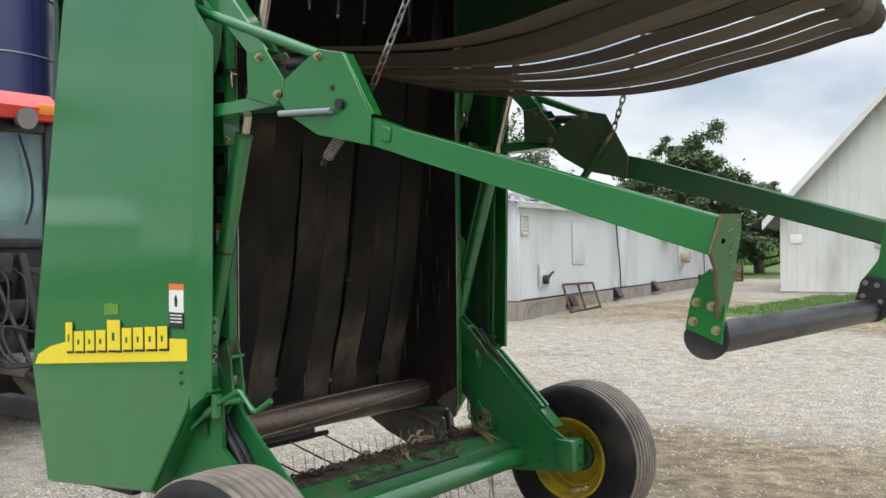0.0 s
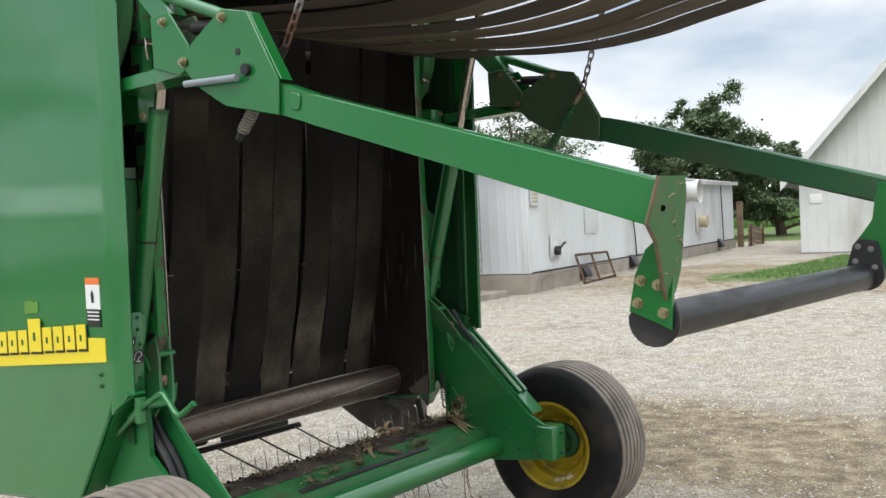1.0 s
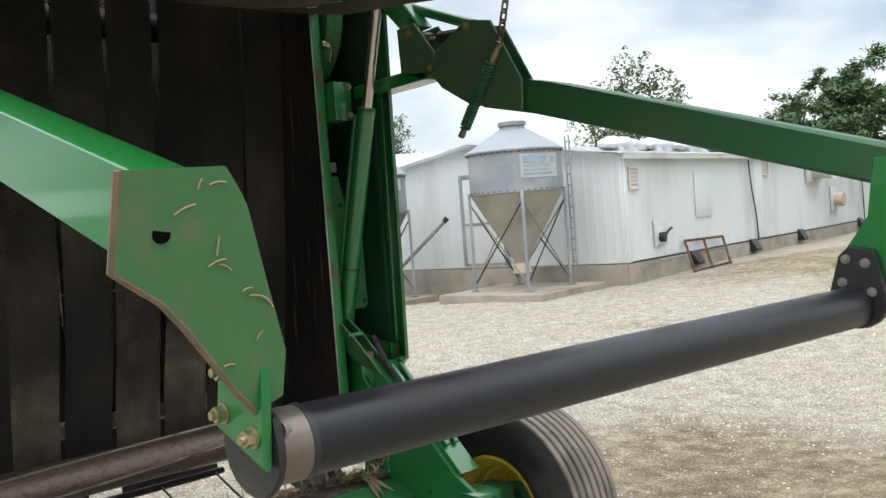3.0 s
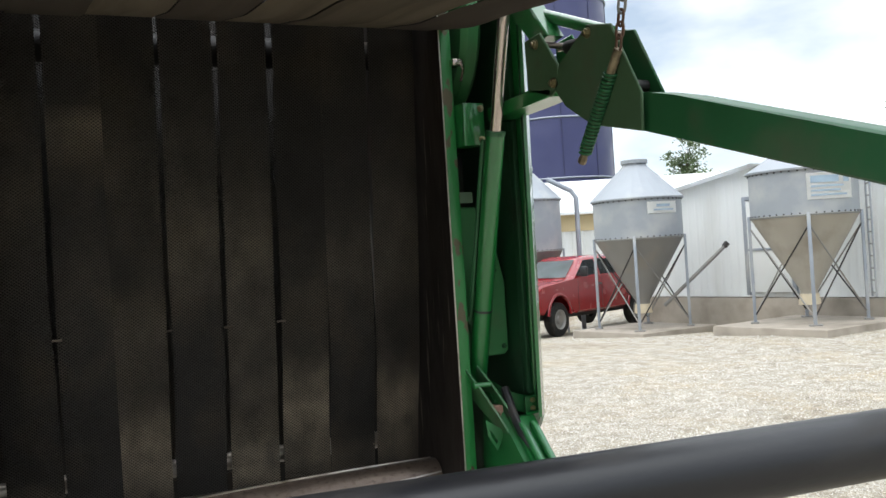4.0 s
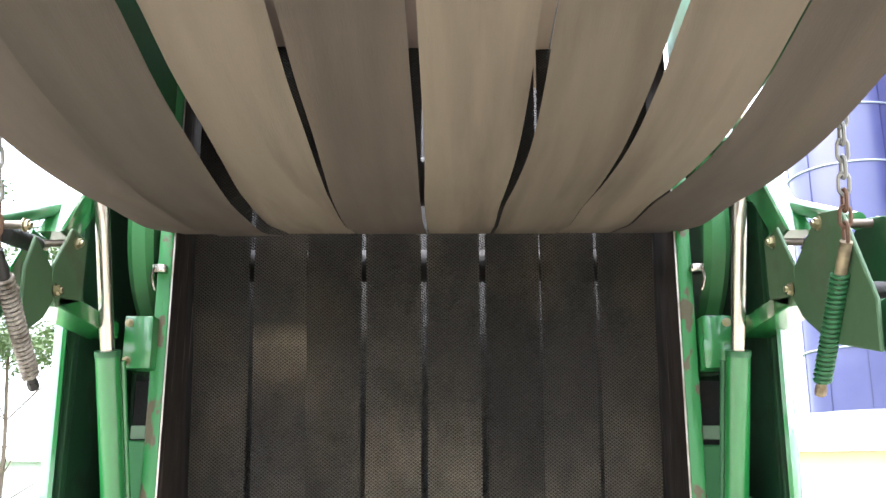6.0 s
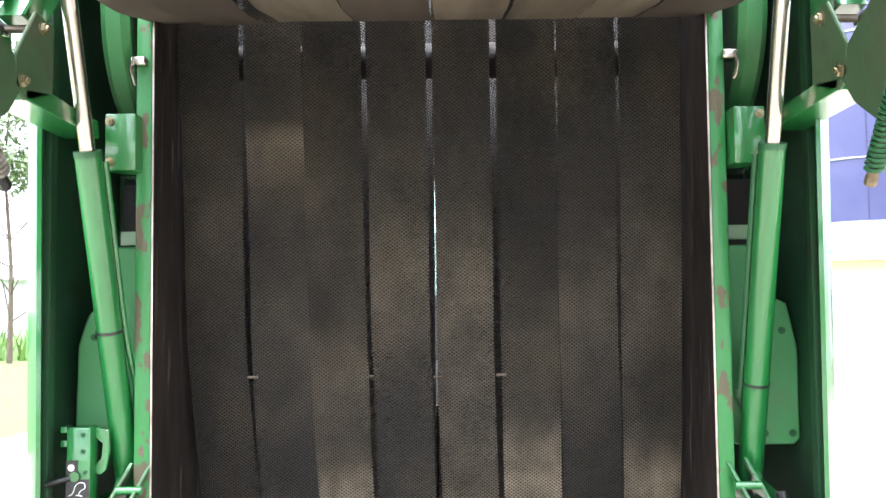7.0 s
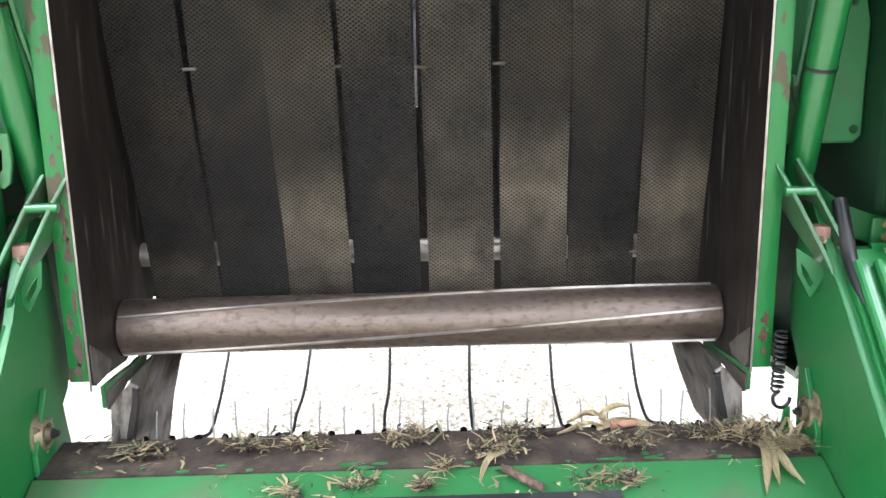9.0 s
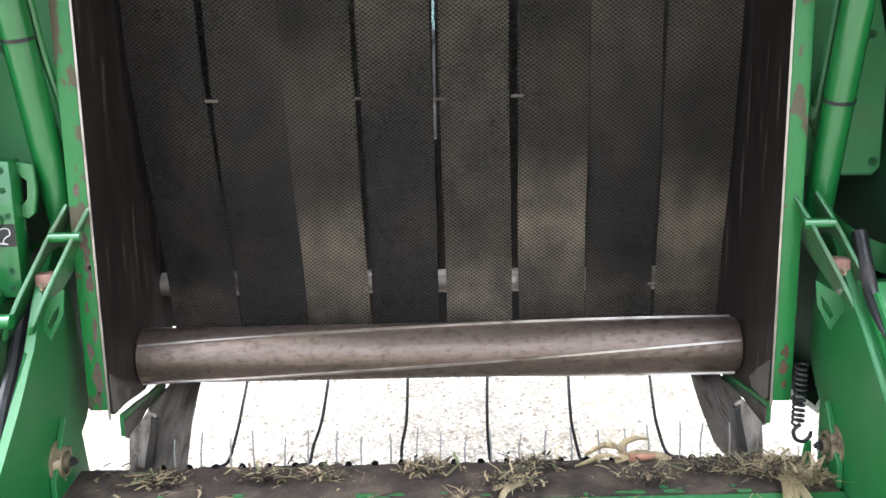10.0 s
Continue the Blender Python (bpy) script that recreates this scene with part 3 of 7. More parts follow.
def side_panel(s, outer, tip, shift=0.0):
    """Large outer cover on one side (s = -1 or 1), with a folded rear edge."""
    y0, y1 = s * (outer - 0.015), s * outer
    bm = new_bm()
    outline = [(x + shift, z) for x, z in [(0.438, 2.50), (0.438, 2.337), (0.408, 0.985), (0.376, 0.912), (0.143, 0.571), (-0.616, 0.507), (-0.734, 1.013), (-0.457, 2.617), (-0.36, 2.76), (0.20, 2.80), (0.40, 2.66)]]
    plate(bm, outline, min(y0, y1), max(y0, y1), 0.006)
    p = part("side_panel", bm, GREEN, baler)
    bm = new_bm()
    pts = [(0.425, y1), (0.445, y1), (0.503, s * (outer - 0.017)), (0.553, s * tip), (0.545, s * (tip - 0.009)), (0.494, s * (outer - 0.029)), (0.44, y0)] if s > 0 else [(0.425, y1), (0.445, y1), (0.470, s * (outer - 0.008)), (0.500, s * (tip + 0.035)), (0.492, s * (tip + 0.026)), (0.462, s * (outer - 0.020)), (0.44, y0)]
    rows = []
    pts = [(x, y + (s * 0.0015 if y == y1 else 0.0)) for x, y in pts]
    for z, dx, keep in ((2.455, 0.0, 0.06), (2.337, 0.0, 1.0), (0.985, -0.028, 1.0)):
        rows.append([bm.verts.new((0.44 + (x - 0.44) * keep + dx + shift, y1 + (y - y1) * keep if x > 0.441 else y, z + (0.06 if x > 0.52 and 2 < z < 2.4 else 0.0) + ((x - 0.50) * 0.9 if z < 2 and x < 0.5 else 0.0))) for x, y in pts])
    bm.faces.new(rows[0]), bm.faces.new(list(reversed(rows[2])))
    for up, down in zip(rows, rows[1:]):
        for i in range(len(pts)):
            j = (i + 1) % len(pts)
            bm.faces.new((up[i], up[j], down[j], down[i]))
    bmesh.ops.recalc_face_normals(bm, faces=bm.faces[:])
    part("folded_edge", bm, GREEN, p, smooth=50)
    bm = new_bm()
    low = [(0.474, 0.99), (0.378, 0.905), (0.145, 0.562), (-0.61, 0.50), (-0.61, 0.512), (0.135, 0.578), (0.368, 0.92), (0.465, 0.998)]
    plate(bm, [(x + shift, z) for x, z in low], min(s * (outer - 0.087), y0), max(s * (outer - 0.087), y0), 0)
    part("lower_lip", bm, GREEN, p)
    # thin added sheet and stiffeners in the shade-darkened green
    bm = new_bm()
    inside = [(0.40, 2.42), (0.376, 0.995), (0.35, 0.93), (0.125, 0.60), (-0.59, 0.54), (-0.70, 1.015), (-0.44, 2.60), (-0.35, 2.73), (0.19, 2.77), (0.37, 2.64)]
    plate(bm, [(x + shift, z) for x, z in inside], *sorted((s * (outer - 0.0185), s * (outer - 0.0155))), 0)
    part("inner_face", bm, SHADE_LINER, p, "dusty green inside of the cover, darkened in its colour for shade")
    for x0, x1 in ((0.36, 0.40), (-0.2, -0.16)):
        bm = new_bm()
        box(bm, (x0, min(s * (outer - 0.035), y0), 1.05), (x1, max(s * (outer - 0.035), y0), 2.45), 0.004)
        part("stiffener", bm, SHADE_LINER, p)
    return p


panel_l = side_panel(-1, 1.063, 0.985, 0.015)
side_panel(1, 1.032, 0.975)

# decals on the near cover
FACE = -1.0635
bm = new_bm()
plate(bm, [(-0.69, 1.022), (0.398, 1.106), (0.398, 1.190), (0.29, 1.187), (-0.43, 1.137), (-0.56, 1.108), (-0.66, 1.068)], FACE - 0.003, FACE, 0)
part("stripe", bm, DECAL_YELLOW, panel_l, "yellow stripe decal")
x = -0.43
for w, h in ((0.052, 0.125), (0.072, 0.085), (0.066, 0.085), (0.068, 0.085), (0.090, 0.125), (0.064, 0.088), (0.064, 0.088), (0.068, 0.088), (0.062, 0.088)):
    z = 1.095 + (x + 0.43) * 0.075
    for y0, dx, dz, mt, nm in ((FACE - 0.005, 0.008, -0.009, BLACK, "letter_shadow"), (FACE - 0.007, 0, 0, DECAL_YELLOW, "letter_bar")):
        bm = new_bm()
        plate(bm, [(x + dx, z + dz), (x + w + dx, z + dz + 0.004), (x + w + dx, z + dz + h + 0.004), (x + dx, z + dz + h)], y0 - 0.001, y0 + 0.001, 0)
        part(nm, bm, mt, panel_l)
        if mt is DECAL_YELLOW:
            bm = new_bm()
            plate(bm, [(x + w * 0.40, z + h * 0.34), (x + w * 0.58, z + h * 0.34), (x + w * 0.58, z + h * 0.60), (x + w * 0.40, z + h * 0.60)], y0 - 0.0025, y0 - 0.0012, 0)
            part("letter_gap", bm, GREEN_DARK, panel_l)
    x += w + 0.0135
bm = new_bm()
plate(bm, [(-0.145, 1.262), (-0.045, 1.270), (-0.045, 1.315), (-0.075, 1.306), (-0.10, 1.316), (-0.145, 1.308)], FACE - 0.003, FACE, 0)
part("emblem", bm, mat("dark_olive_emblem", (0.10, 0.24, 0.03), 0.4), panel_l, "small dark olive emblem decal")
for z0, z1, mt in ((1.377, 1.401, STICKER_ORANGE), (1.290, 1.3765, STICKER_WHITE), (1.228, 1.2895, BLACK)):
    bm = new_bm()
    plate(bm, [(0.292, z0), (0.380, z0), (0.380, z1), (0.292, z1)], FACE - 0.003, FACE, 0)
    part("sticker", bm, mt, panel_l)
bm = new_bm()
plate(bm, [(0.33, 1.312), (0.342, 1.312), (0.346, 1.337), (0.336, 1.360), (0.326, 1.342)], FACE - 0.0045, FACE - 0.0032, 0)
part("sticker_mark", bm, BLACK, panel_l)
for z in (1.277, 1.264, 1.251):
    bm = new_bm()
    plate(bm, [(0.30, z), (0.372, z), (0.372, z + 0.005), (0.30, z + 0.005)], FACE - 0.0045, FACE - 0.0032, 0)
    part("sticker_line", bm, STICKER_WHITE, panel_l)
for z in (1.02, 1.06):
    bm = new_bm()
    hexbolt(bm, (0.36, FACE, z), (0, -1, 0), 0.007, 0.006)
    part("panel_bolt", bm, GREEN_DARK, panel_l)

# chamber walls with the green frame channel along their rear edges
for s in (-1, 1):
    WALL = RIGHT if s > 0 else -LEFT
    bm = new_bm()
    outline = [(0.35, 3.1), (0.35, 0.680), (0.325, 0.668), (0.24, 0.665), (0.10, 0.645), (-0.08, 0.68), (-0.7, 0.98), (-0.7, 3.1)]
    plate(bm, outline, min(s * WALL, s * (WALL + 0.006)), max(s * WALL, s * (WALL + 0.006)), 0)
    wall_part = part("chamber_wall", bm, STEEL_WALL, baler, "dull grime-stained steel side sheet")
    bm = new_bm()
    a, b = sorted((s * (WALL + 0.006), s * (WALL + 0.050)))
    box(bm, (0.275, a, 0.677 if s > 0 else 0.687), (0.352, b, 2.9), 0.005)
    rng = random.Random(3 + s)
    channel = part("frame_channel", bm, CHIPPED, baler)
    for k in range(14):
        z = 0.75 + k * 0.125
        bm = new_bm()
        box(bm, (0.275, b - 0.003 if s > 0 else a - 0.004, z), (0.335, b + 0.004 if s > 0 else a + 0.003, z + 0.05))
        part("channel_slot", bm, DARK, channel)
    chips = ((0.72, 0.010, 0.030), (0.755, 0.016, 0.026), (0.800, 0.014, 0.030)) if s > 0 else ((0.715, 0.020, 0.024), (0.765, 0.026, 0.020), (0.830, 0.020, 0.032), (0.875, 0.024, 0.018), (0.930, 0.012, 0.030), (0.985, 0.026, 0.016), (1.030, 0.018, 0.020), (1.075, 0.028, 0.022), (1.120, 0.010, 0.034), (1.195, 0.016, 0.028))
    for z0, hh, off in chips:
        bm = new_bm()
        wide = 0.7 if s > 0 else 0.42
        plate(bm, [(s * (WALL + off) + hh * wide * math.cos(d) * rng.uniform(0.35, 1.4), z0 + hh * math.sin(d) * rng.uniform(0.5, 1.7)) for d in [k * math.tau / 15 for k in range(15)]], 0.3515, 0.3528, 0, "x")
        part("rust_chip", bm, RUST if s > 0 else CHIP, channel, "rusty chip in the paint" if s > 0 else "bare grey-brown patch in the paint")
    bm = new_bm()
    box(bm, (0.3525, s * (WALL + 0.0025) - 0.0025, 0.665), (0.3545, s * (WALL + 0.0025) + 0.0025, 2.9))
    part("wall_edge", bm, STEEL_BRIGHT, wall_part, "bright worn steel edge")
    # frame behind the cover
    # bulkhead also carries the compartment's shade in its colour
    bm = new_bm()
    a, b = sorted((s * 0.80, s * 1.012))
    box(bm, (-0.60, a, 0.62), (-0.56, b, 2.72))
    part("front_bulkhead", bm, SHADE_LINER, baler)
    # dark sheet painted in for the black shade of the opening above the case
    bm = new_bm()
    a, b = sorted((s * 0.80, s * 0.95))
    box(bm, (0.05, a, 1.72), (0.07, b, 1.95))
    part("inner_shield", bm, DARK, baler)
    bm = new_bm()
    a, b = sorted((s * 0.80, s * 0.885))
    box(bm, (0.18, a, 1.95), (0.405, b, 2.105), 0.006)
    br = part("cylinder_bracket", bm, GREEN, baler)
    bolts("bracket_bolt", [(0.405, s * 0.87, zz) for zz in (1.972, 2.083)], (1, 0, 0), 0.010, 0.01, ZINC, br)
    # chain case: a green box with a slanted top
    bm = new_bm()
    if s > 0:
        case_line = [(0.80, 1.742), (0.905, 1.742), (0.925, 1.600), (0.982, 1.577), (1.010, 1.454), (1.010, 1.200), (0.992, 1.183), (0.80, 1.183)]
    else:
        case_line = [(0.80, 1.755), (0.926, 1.755), (0.950, 1.600), (0.985, 1.559), (1.012, 1.478), (1.018, 1.240), (1.000, 1.215), (0.80, 1.200)]
    plate(bm, [(s * q, w) for q, w in case_line], -0.12, 0.25, 0.006, "x")
    case = part("chain_case", bm, GREEN_CASE, baler, "pale dusty green chain case")
    bolts("case_bolt", [(0.25, s * q, w) for q, w in ((0.965, 1.50), (0.988, 1.215), (0.91, 1.215), (0.90, 1.62))], (1, 0, 0), 0.008, 0.008, GREEN_DARK, case)
    bm = new_bm()
    a, b = sorted((s * 0.80, s * 0.89))
    box(bm, (0.235, a, 1.757), (0.262, b, 1.797), 0.003)
    part("case_tab", bm, mat("pale_dusty_green", (0.20, 0.30, 0.20), 0.7, 0, 0.2, 12), baler)
    bm = new_bm()
    lathe(bm, [(0.02, -0.04), (0.33, -0.04), (0.35, -0.02), (0.35, 0.02), (0.33, 0.04), (0.02, 0.04)], (0.02, s * 0.88, 2.42), "y", 40)
    part("sprocket_cover", bm, GREEN_DUSTY, baler)
    # small latch handle on the channel
    bm = new_bm()
    a, b = sorted((s * 0.785, s * 0.825))
    box(bm, (0.33, a, 2.242), (0.38, b, 2.266), 0.003)
    sweep(bm, catmull([(0.38, s * 0.818, 2.254), (0.383, s * 0.822, 2.225), (0.38, s * 0.817, 2.20), (0.378, s * 0.812, 2.185)], 4), 0.005, 6)
    part("catch", bm, CHROME, channel, "bright steel catch")
    # rubber strap holding the cover
    bm = new_bm()
    far = 1.05 if s < 0 else 1.012
    pts = catmull([(0.36, 0.862, 1.085), (0.395, 0.885, 1.060), (0.415, 0.92, 1.038), (0.42, 0.965, 1.022), (0.42, far, 1.014)] if s > 0 else [(0.20, s * 0.875, 1.10), (0.24, s * 0.90, 1.055), (0.32, s * 0.935, 1.035), (0.38, s * 0.965, 1.028), (0.40, s * far, 1.026)], 6)
    lo = [bm.verts.new((p.x, p.y, p.z - 0.034)) for p in pts]
    hi = [bm.verts.new((p.x, p.y, p.z + 0.03)) for p in pts]
    for i in range(len(pts) - 1):
        bm.faces.new((lo[i], lo[i + 1], hi[i + 1], hi[i]))
    bmesh.ops.solidify(bm, geom=bm.faces[:], thickness=0.006)
    part("fender_strap", bm, GREEN_SATIN, baler)
    bm = new_bm()
    a, b = sorted((s * (far - 0.05), s * far))
    base = 0.421 if s > 0 else 0.402
    box(bm, (base, a, 0.985), (base + 0.012, b, 1.045 if s > 0 else 1.062), 0.003)
    sp = part("strap_plate", bm, GREEN_WORN, baler)
    bolts("strap_bolt", [(base + 0.012, s * (far - 0.02), zz) for zz in (1.002, 1.032)], (1, 0, 0), 0.008, 0.008, ZINC, sp)

# belts on the face of the chamber, one object each
# worn tan stretches of each belt: height, half length, amount
WEAR = [[(0.80, 0.07, 0.35), (1.75, 0.35, 0.12)], [(2.04, 0.05, 0.55), (1.50, 0.2, 0.12)], [(0.97, 0.12, 0.85), (0.80, 0.12, 0.45), (1.35, 0.18, 0.25), (1.85, 0.2, 0.15)],
        [(1.62, 0.16, 0.35), (1.95, 0.2, 0.12)], [(0.84, 0.11, 0.80), (1.15, 0.2, 0.22), (1.60, 0.25, 0.35)], [(1.05, 0.13, 0.95), (0.82, 0.10, 0.35), (1.45, 0.2, 0.12)],
        [(0.80, 0.06, 0.35), (1.55, 0.2, 0.22)], [(1.00, 0.13, 0.95), (0.80, 0.10, 0.40), (1.6, 0.3, 0.25)]]
BELT_LINE = ((0.60, -0.11), (0.75, -0.08), (0.95, -0.04), (1.20, 0.035), (1.45, 0.085), (1.72, 0.12), (2.05, 0.16), (2.25, 0.19), (3.40, 0.26))


def belt_x(z):
    for (z0, x0), (z1, x1) in zip(BELT_LINE, BELT_LINE[1:]):
        if z <= z1:
            f = (z - z0) / (z1 - z0)
            return x0 + (x1 - x0) * f
    return BELT_LINE[-1][1]


# left and right edge of each belt at three heights
BELT_EDGES = [((-0.728, -0.551), (-0.748, -0.573), (-0.752, -0.573)), ((-0.547, -0.368), (-0.556, -0.382), (-0.556, -0.388)),
              ((-0.371, -0.197), (-0.384, -0.212), (-0.389, -0.216)), ((-0.187, -0.010), (-0.195, -0.021), (-0.201, -0.026)),
              ((0.009, 0.186), (-0.002, 0.168), (-0.007, 0.161)), ((0.205, 0.384), (0.186, 0.358), (0.177, 0.348)),
              ((0.387, 0.564), (0.363, 0.536), (0.355, 0.526)), ((0.569, 0.740), (0.546, 0.726), (0.536, 0.714))]


def belt_sides(i, z):
    """Both edges of a belt at height z, through three known heights."""
    (a0, b0), (a1, b1), (a2, b2) = BELT_EDGES[i]
    if z < 1.49:
        f = (z - 0.80) / 0.69
        return a0 + (a1 - a0) * f, b0 + (b1 - b0) * f
    f = min(1.3, (z - 1.49) / 0.84)
    return a1 + (a2 - a1) * f, b1 + (b2 - b1) * f


for i in range(8):
    bm = new_bm()
    rows = []
    for k in range(40):
        z = 0.70 + k * (3.35 - 0.70) / 39
        xb = belt_x(z) + 0.006 * math.sin(z * 2.1 + i * 1.9) + (0.006 if i % 2 else -0.002)
        left, right = belt_sides(i, z)
        row = []
        for f in (0, 0.5, 1):
            bow = 0.004 * (1 - (2 * f - 1) ** 2)
            row.append(bm.verts.new((xb + bow, left + f * (right - left) + 0.0015 * math.sin(7 * z + i * 2), z)))
        rows.append(row)
    for a, b in zip(rows, rows[1:]):
        for j in range(2):
            bm.faces.new((a[j], a[j + 1], b[j + 1], b[j]))
    bmesh.ops.solidify(bm, geom=bm.faces[:], thickness=0.008)
    layer = bm.verts.layers.float.new("wear")
    for v in bm.verts:
        v[layer] = sum(amt * math.exp(-((v.co.z - zc) / hw) ** 2) for zc, hw, amt in WEAR[i])
    belt = part("belt", bm, BELT, baler, "black embossed rubber belt, worn tan in places")
    # lacing of the belt splice
    if i in (1, 3, 4, 5, 7):
        z = (0, 1.37, 0, 1.37, 1.365, 1.37, 0, 0.86)[i]
        bm = new_bm()
        xb = belt_x(z) + 0.012
        y0 = belt_sides(i, z)[0]
        rod(bm, (xb - 0.006, y0 - 0.016, z), (xb - 0.006, y0 + 0.014, z), 0.004, seg=8)
        part("splice_pin", bm, STEEL, belt)

# the return run of the belts behind
EDGES = (-0.765, -0.597, -0.405, -0.213, -0.012, 0.163, 0.392, 0.60, 0.742)
SLITS = (0.003, 0.006, 0.0006, 0.003, 0.004, 0.008, 0.0015, 0.002, 0.003)
for y0, y1, g0, g1 in zip(EDGES, EDGES[1:], SLITS, SLITS[1:]):
    bm = new_bm()
    box(bm, (-0.452, y0 + g0, 0.75), (-0.445, y1 - g1, 3.3), 0.001)
    part("return_belt", bm, BELT, baler)

# added dark plate that stops brightness showing through the lower belt gaps
bm = new_bm()
box(bm, (-0.50, -0.74, 0.62), (-0.485, 0.74, 1.22), 0.002)
part("front_shield", bm, DARK, baler)

# belts hanging under the raised tailgate
HANG = [(0.27, 2.388), (0.42, 2.358), (0.6, 2.322), (0.86, 2.297), (1.10, 2.268), (1.39, 2.25), (1.66, 2.262), (1.86, 2.292), (2.135, 2.333), (2.36, 2.380)]
# left and right edge of each hanging belt where it sags lowest, and at the top roller
HANG_EDGES = [(-0.765, -0.590), (-0.612, -0.404), (-0.384, -0.198), (-0.184, 0.005), (0.021, 0.203), (0.227, 0.402), (0.416, 0.590), (0.592, 0.775)]
ROOT_EDGES = [(-0.785, -0.650), (-0.655, -0.452), (-0.440, -0.226), (-0.222, -0.006), (0.003, 0.192), (0.202, 0.397), (0.402, 0.568), (0.572, 0.770)]
for i in range(8):
    drop = (0.0, -0.018, 0.004, 0.0, 0.003, 0.0, 0.006, 0.004)[i]
    line = catmull([(a, 0, b + drop * math.sin(min(1.0, max(0.0, a / 2.3)) * math.pi)) for a, b in HANG], 5)
    c = Vector((2.425, 0, 2.462))
    line += [c + 0.076 * Vector((math.cos(a), 0, math.sin(a))) for a in [radians(-95 + 25 * k) for k in range(9)]]
    line += catmull([(2.36, 0, 2.55), (1.6, 0, 2.82), (0.6, 0, 3.05), (0.0, 0, 3.0)], 5)
    bm = new_bm()
    rows = []
    for k, p in enumerate(line):
        t = min(1.0, k / 46)
        f = max(0.0, min(1.0, (p.x - 0.7) / 0.85))
        f = f * f * (3 - 2 * f)
        left, right = (ROOT_EDGES[i][q] + (HANG_EDGES[i][q] - ROOT_EDGES[i][q]) * f for q in (0, 1))
        tilt = (0.006 if i == 0 else -0.018 if i == 1 else 0.006 * math.sin(i * 2.3)) * math.sin(t * math.pi)
        rows.append([bm.verts.new((p.x, left + f2 * (right - left), p.z + tilt * (f2 - 0.5))) for f2 in (0, 0.5, 1)])
    for a, b in zip(rows, rows[1:]):
        for j in range(2):
            bm.faces.new((a[j], a[j + 1], b[j + 1], b[j]))
    bmesh.ops.solidify(bm, geom=bm.faces[:], thickness=0.008)
    part("belt", bm, BELT_BACK_DARK if i in (0, 1, 3, 7) else BELT_BACK, baler, "dusty brown underside of a rubber belt sagging from the tailgate")

# tailgate raised above
for s in (-1, 1):
    bm = new_bm()
    a, b = sorted((s * 0.80, s * 0.817))
    plate(bm, [(0.20, 2.70), (0.42, 2.62), (0.75, 2.54), (2.42, 2.545), (2.52, 2.68), (2.35, 3.5), (1.4, 3.9), (0.65, 3.6), (0.20, 3.3)], a, b, 0.006)
    # dark green here stands for the shade on the tailgate side
    tg = part("tailgate_side", bm, GREEN_DARK, baler)
    bm = new_bm()
    rod(bm, (2.425, s * 0.735, 2.462), (2.425, s * 0.80, 2.462), 0.035)
    box(bm, (2.36, min(s * 0.782, s * 0.81), 2.41), (2.48, max(s * 0.782, s * 0.81), 2.60), 0.01)
    part("roller_bearing", bm, GREEN, tg)
bm = new_bm()
rod(bm, (2.425, -0.78, 2.462), (2.425, 0.79, 2.462), 0.070, seg=32)
part("tailgate_roller", bm, GALV_DULL, baler, "pale worn steel end roller")
bm = new_bm()
rod(bm, (0.03, LEFT, 2.64), (0.03, RIGHT, 2.64), 0.085, seg=28)
rod(bm, (-0.30, LEFT, 2.42), (-0.30, RIGHT, 2.42), 0.06, seg=24)
part("top_roller", bm, DARK, baler)
for xx, zz, rr in ((-0.125, 0.862, 0.032),):
    bm = new_bm()
    rod(bm, (xx, LEFT, zz + 0.004), (xx, RIGHT, zz - 0.004), rr, seg=24)
    part("idler_roller", bm, STEEL_BRIGHT, baler, "bright steel roller behind the belts")
# unseen covers, added to keep sky light out of the side compartments
for s in (-1, 1):
    bm = new_bm()
    inner, outer = (RIGHT + 0.01, 1.0) if s > 0 else (-LEFT + 0.01, 1.045)
    box(bm, (-0.58, min(s * inner, s * outer), 2.66), (0.36, max(s * inner, s * outer), 2.675), 0.003)
    part("top_cover", bm, GREEN_DARK, baler)
    # scoured steel plate at the rear foot of the chamber wall
    wy = RIGHT if s > 0 else -LEFT
    bm = new_bm()
    a, b = sorted((s * (wy - 0.004), s * (wy - 0.0005)))
    plate(bm, [(0.215, 0.69), (0.28, 0.735), (0.345, 0.775), (0.345, 0.684), (0.325, 0.672), (0.24, 0.669)], a, b, 0.001)
    part("wear_plate", bm, SCOURED, baler, "scoured grey steel wear plate")
bm = new_bm()
box(bm, (-0.66, -0.73, 2.55), (-0.60, 0.73, 2.95), 0.01)
part("cross_member", bm, GREEN_DARK, baler)
bm = new_bm()
box(bm, (-0.66, -0.73, 0.55), (-0.60, 0.73, 0.75), 0.01)
part("cross_member", bm, GREEN_DARK, baler)

# lower drive roller with welded slats
bm = new_bm()
rod(bm, (0.10, LEFT + 0.005, 0.735), (0.10, RIGHT - 0.005, 0.735), 0.070, seg=48)
roller = part("drive_roller", bm, ROLLER, baler, "worn brown steel roller with welded slats")
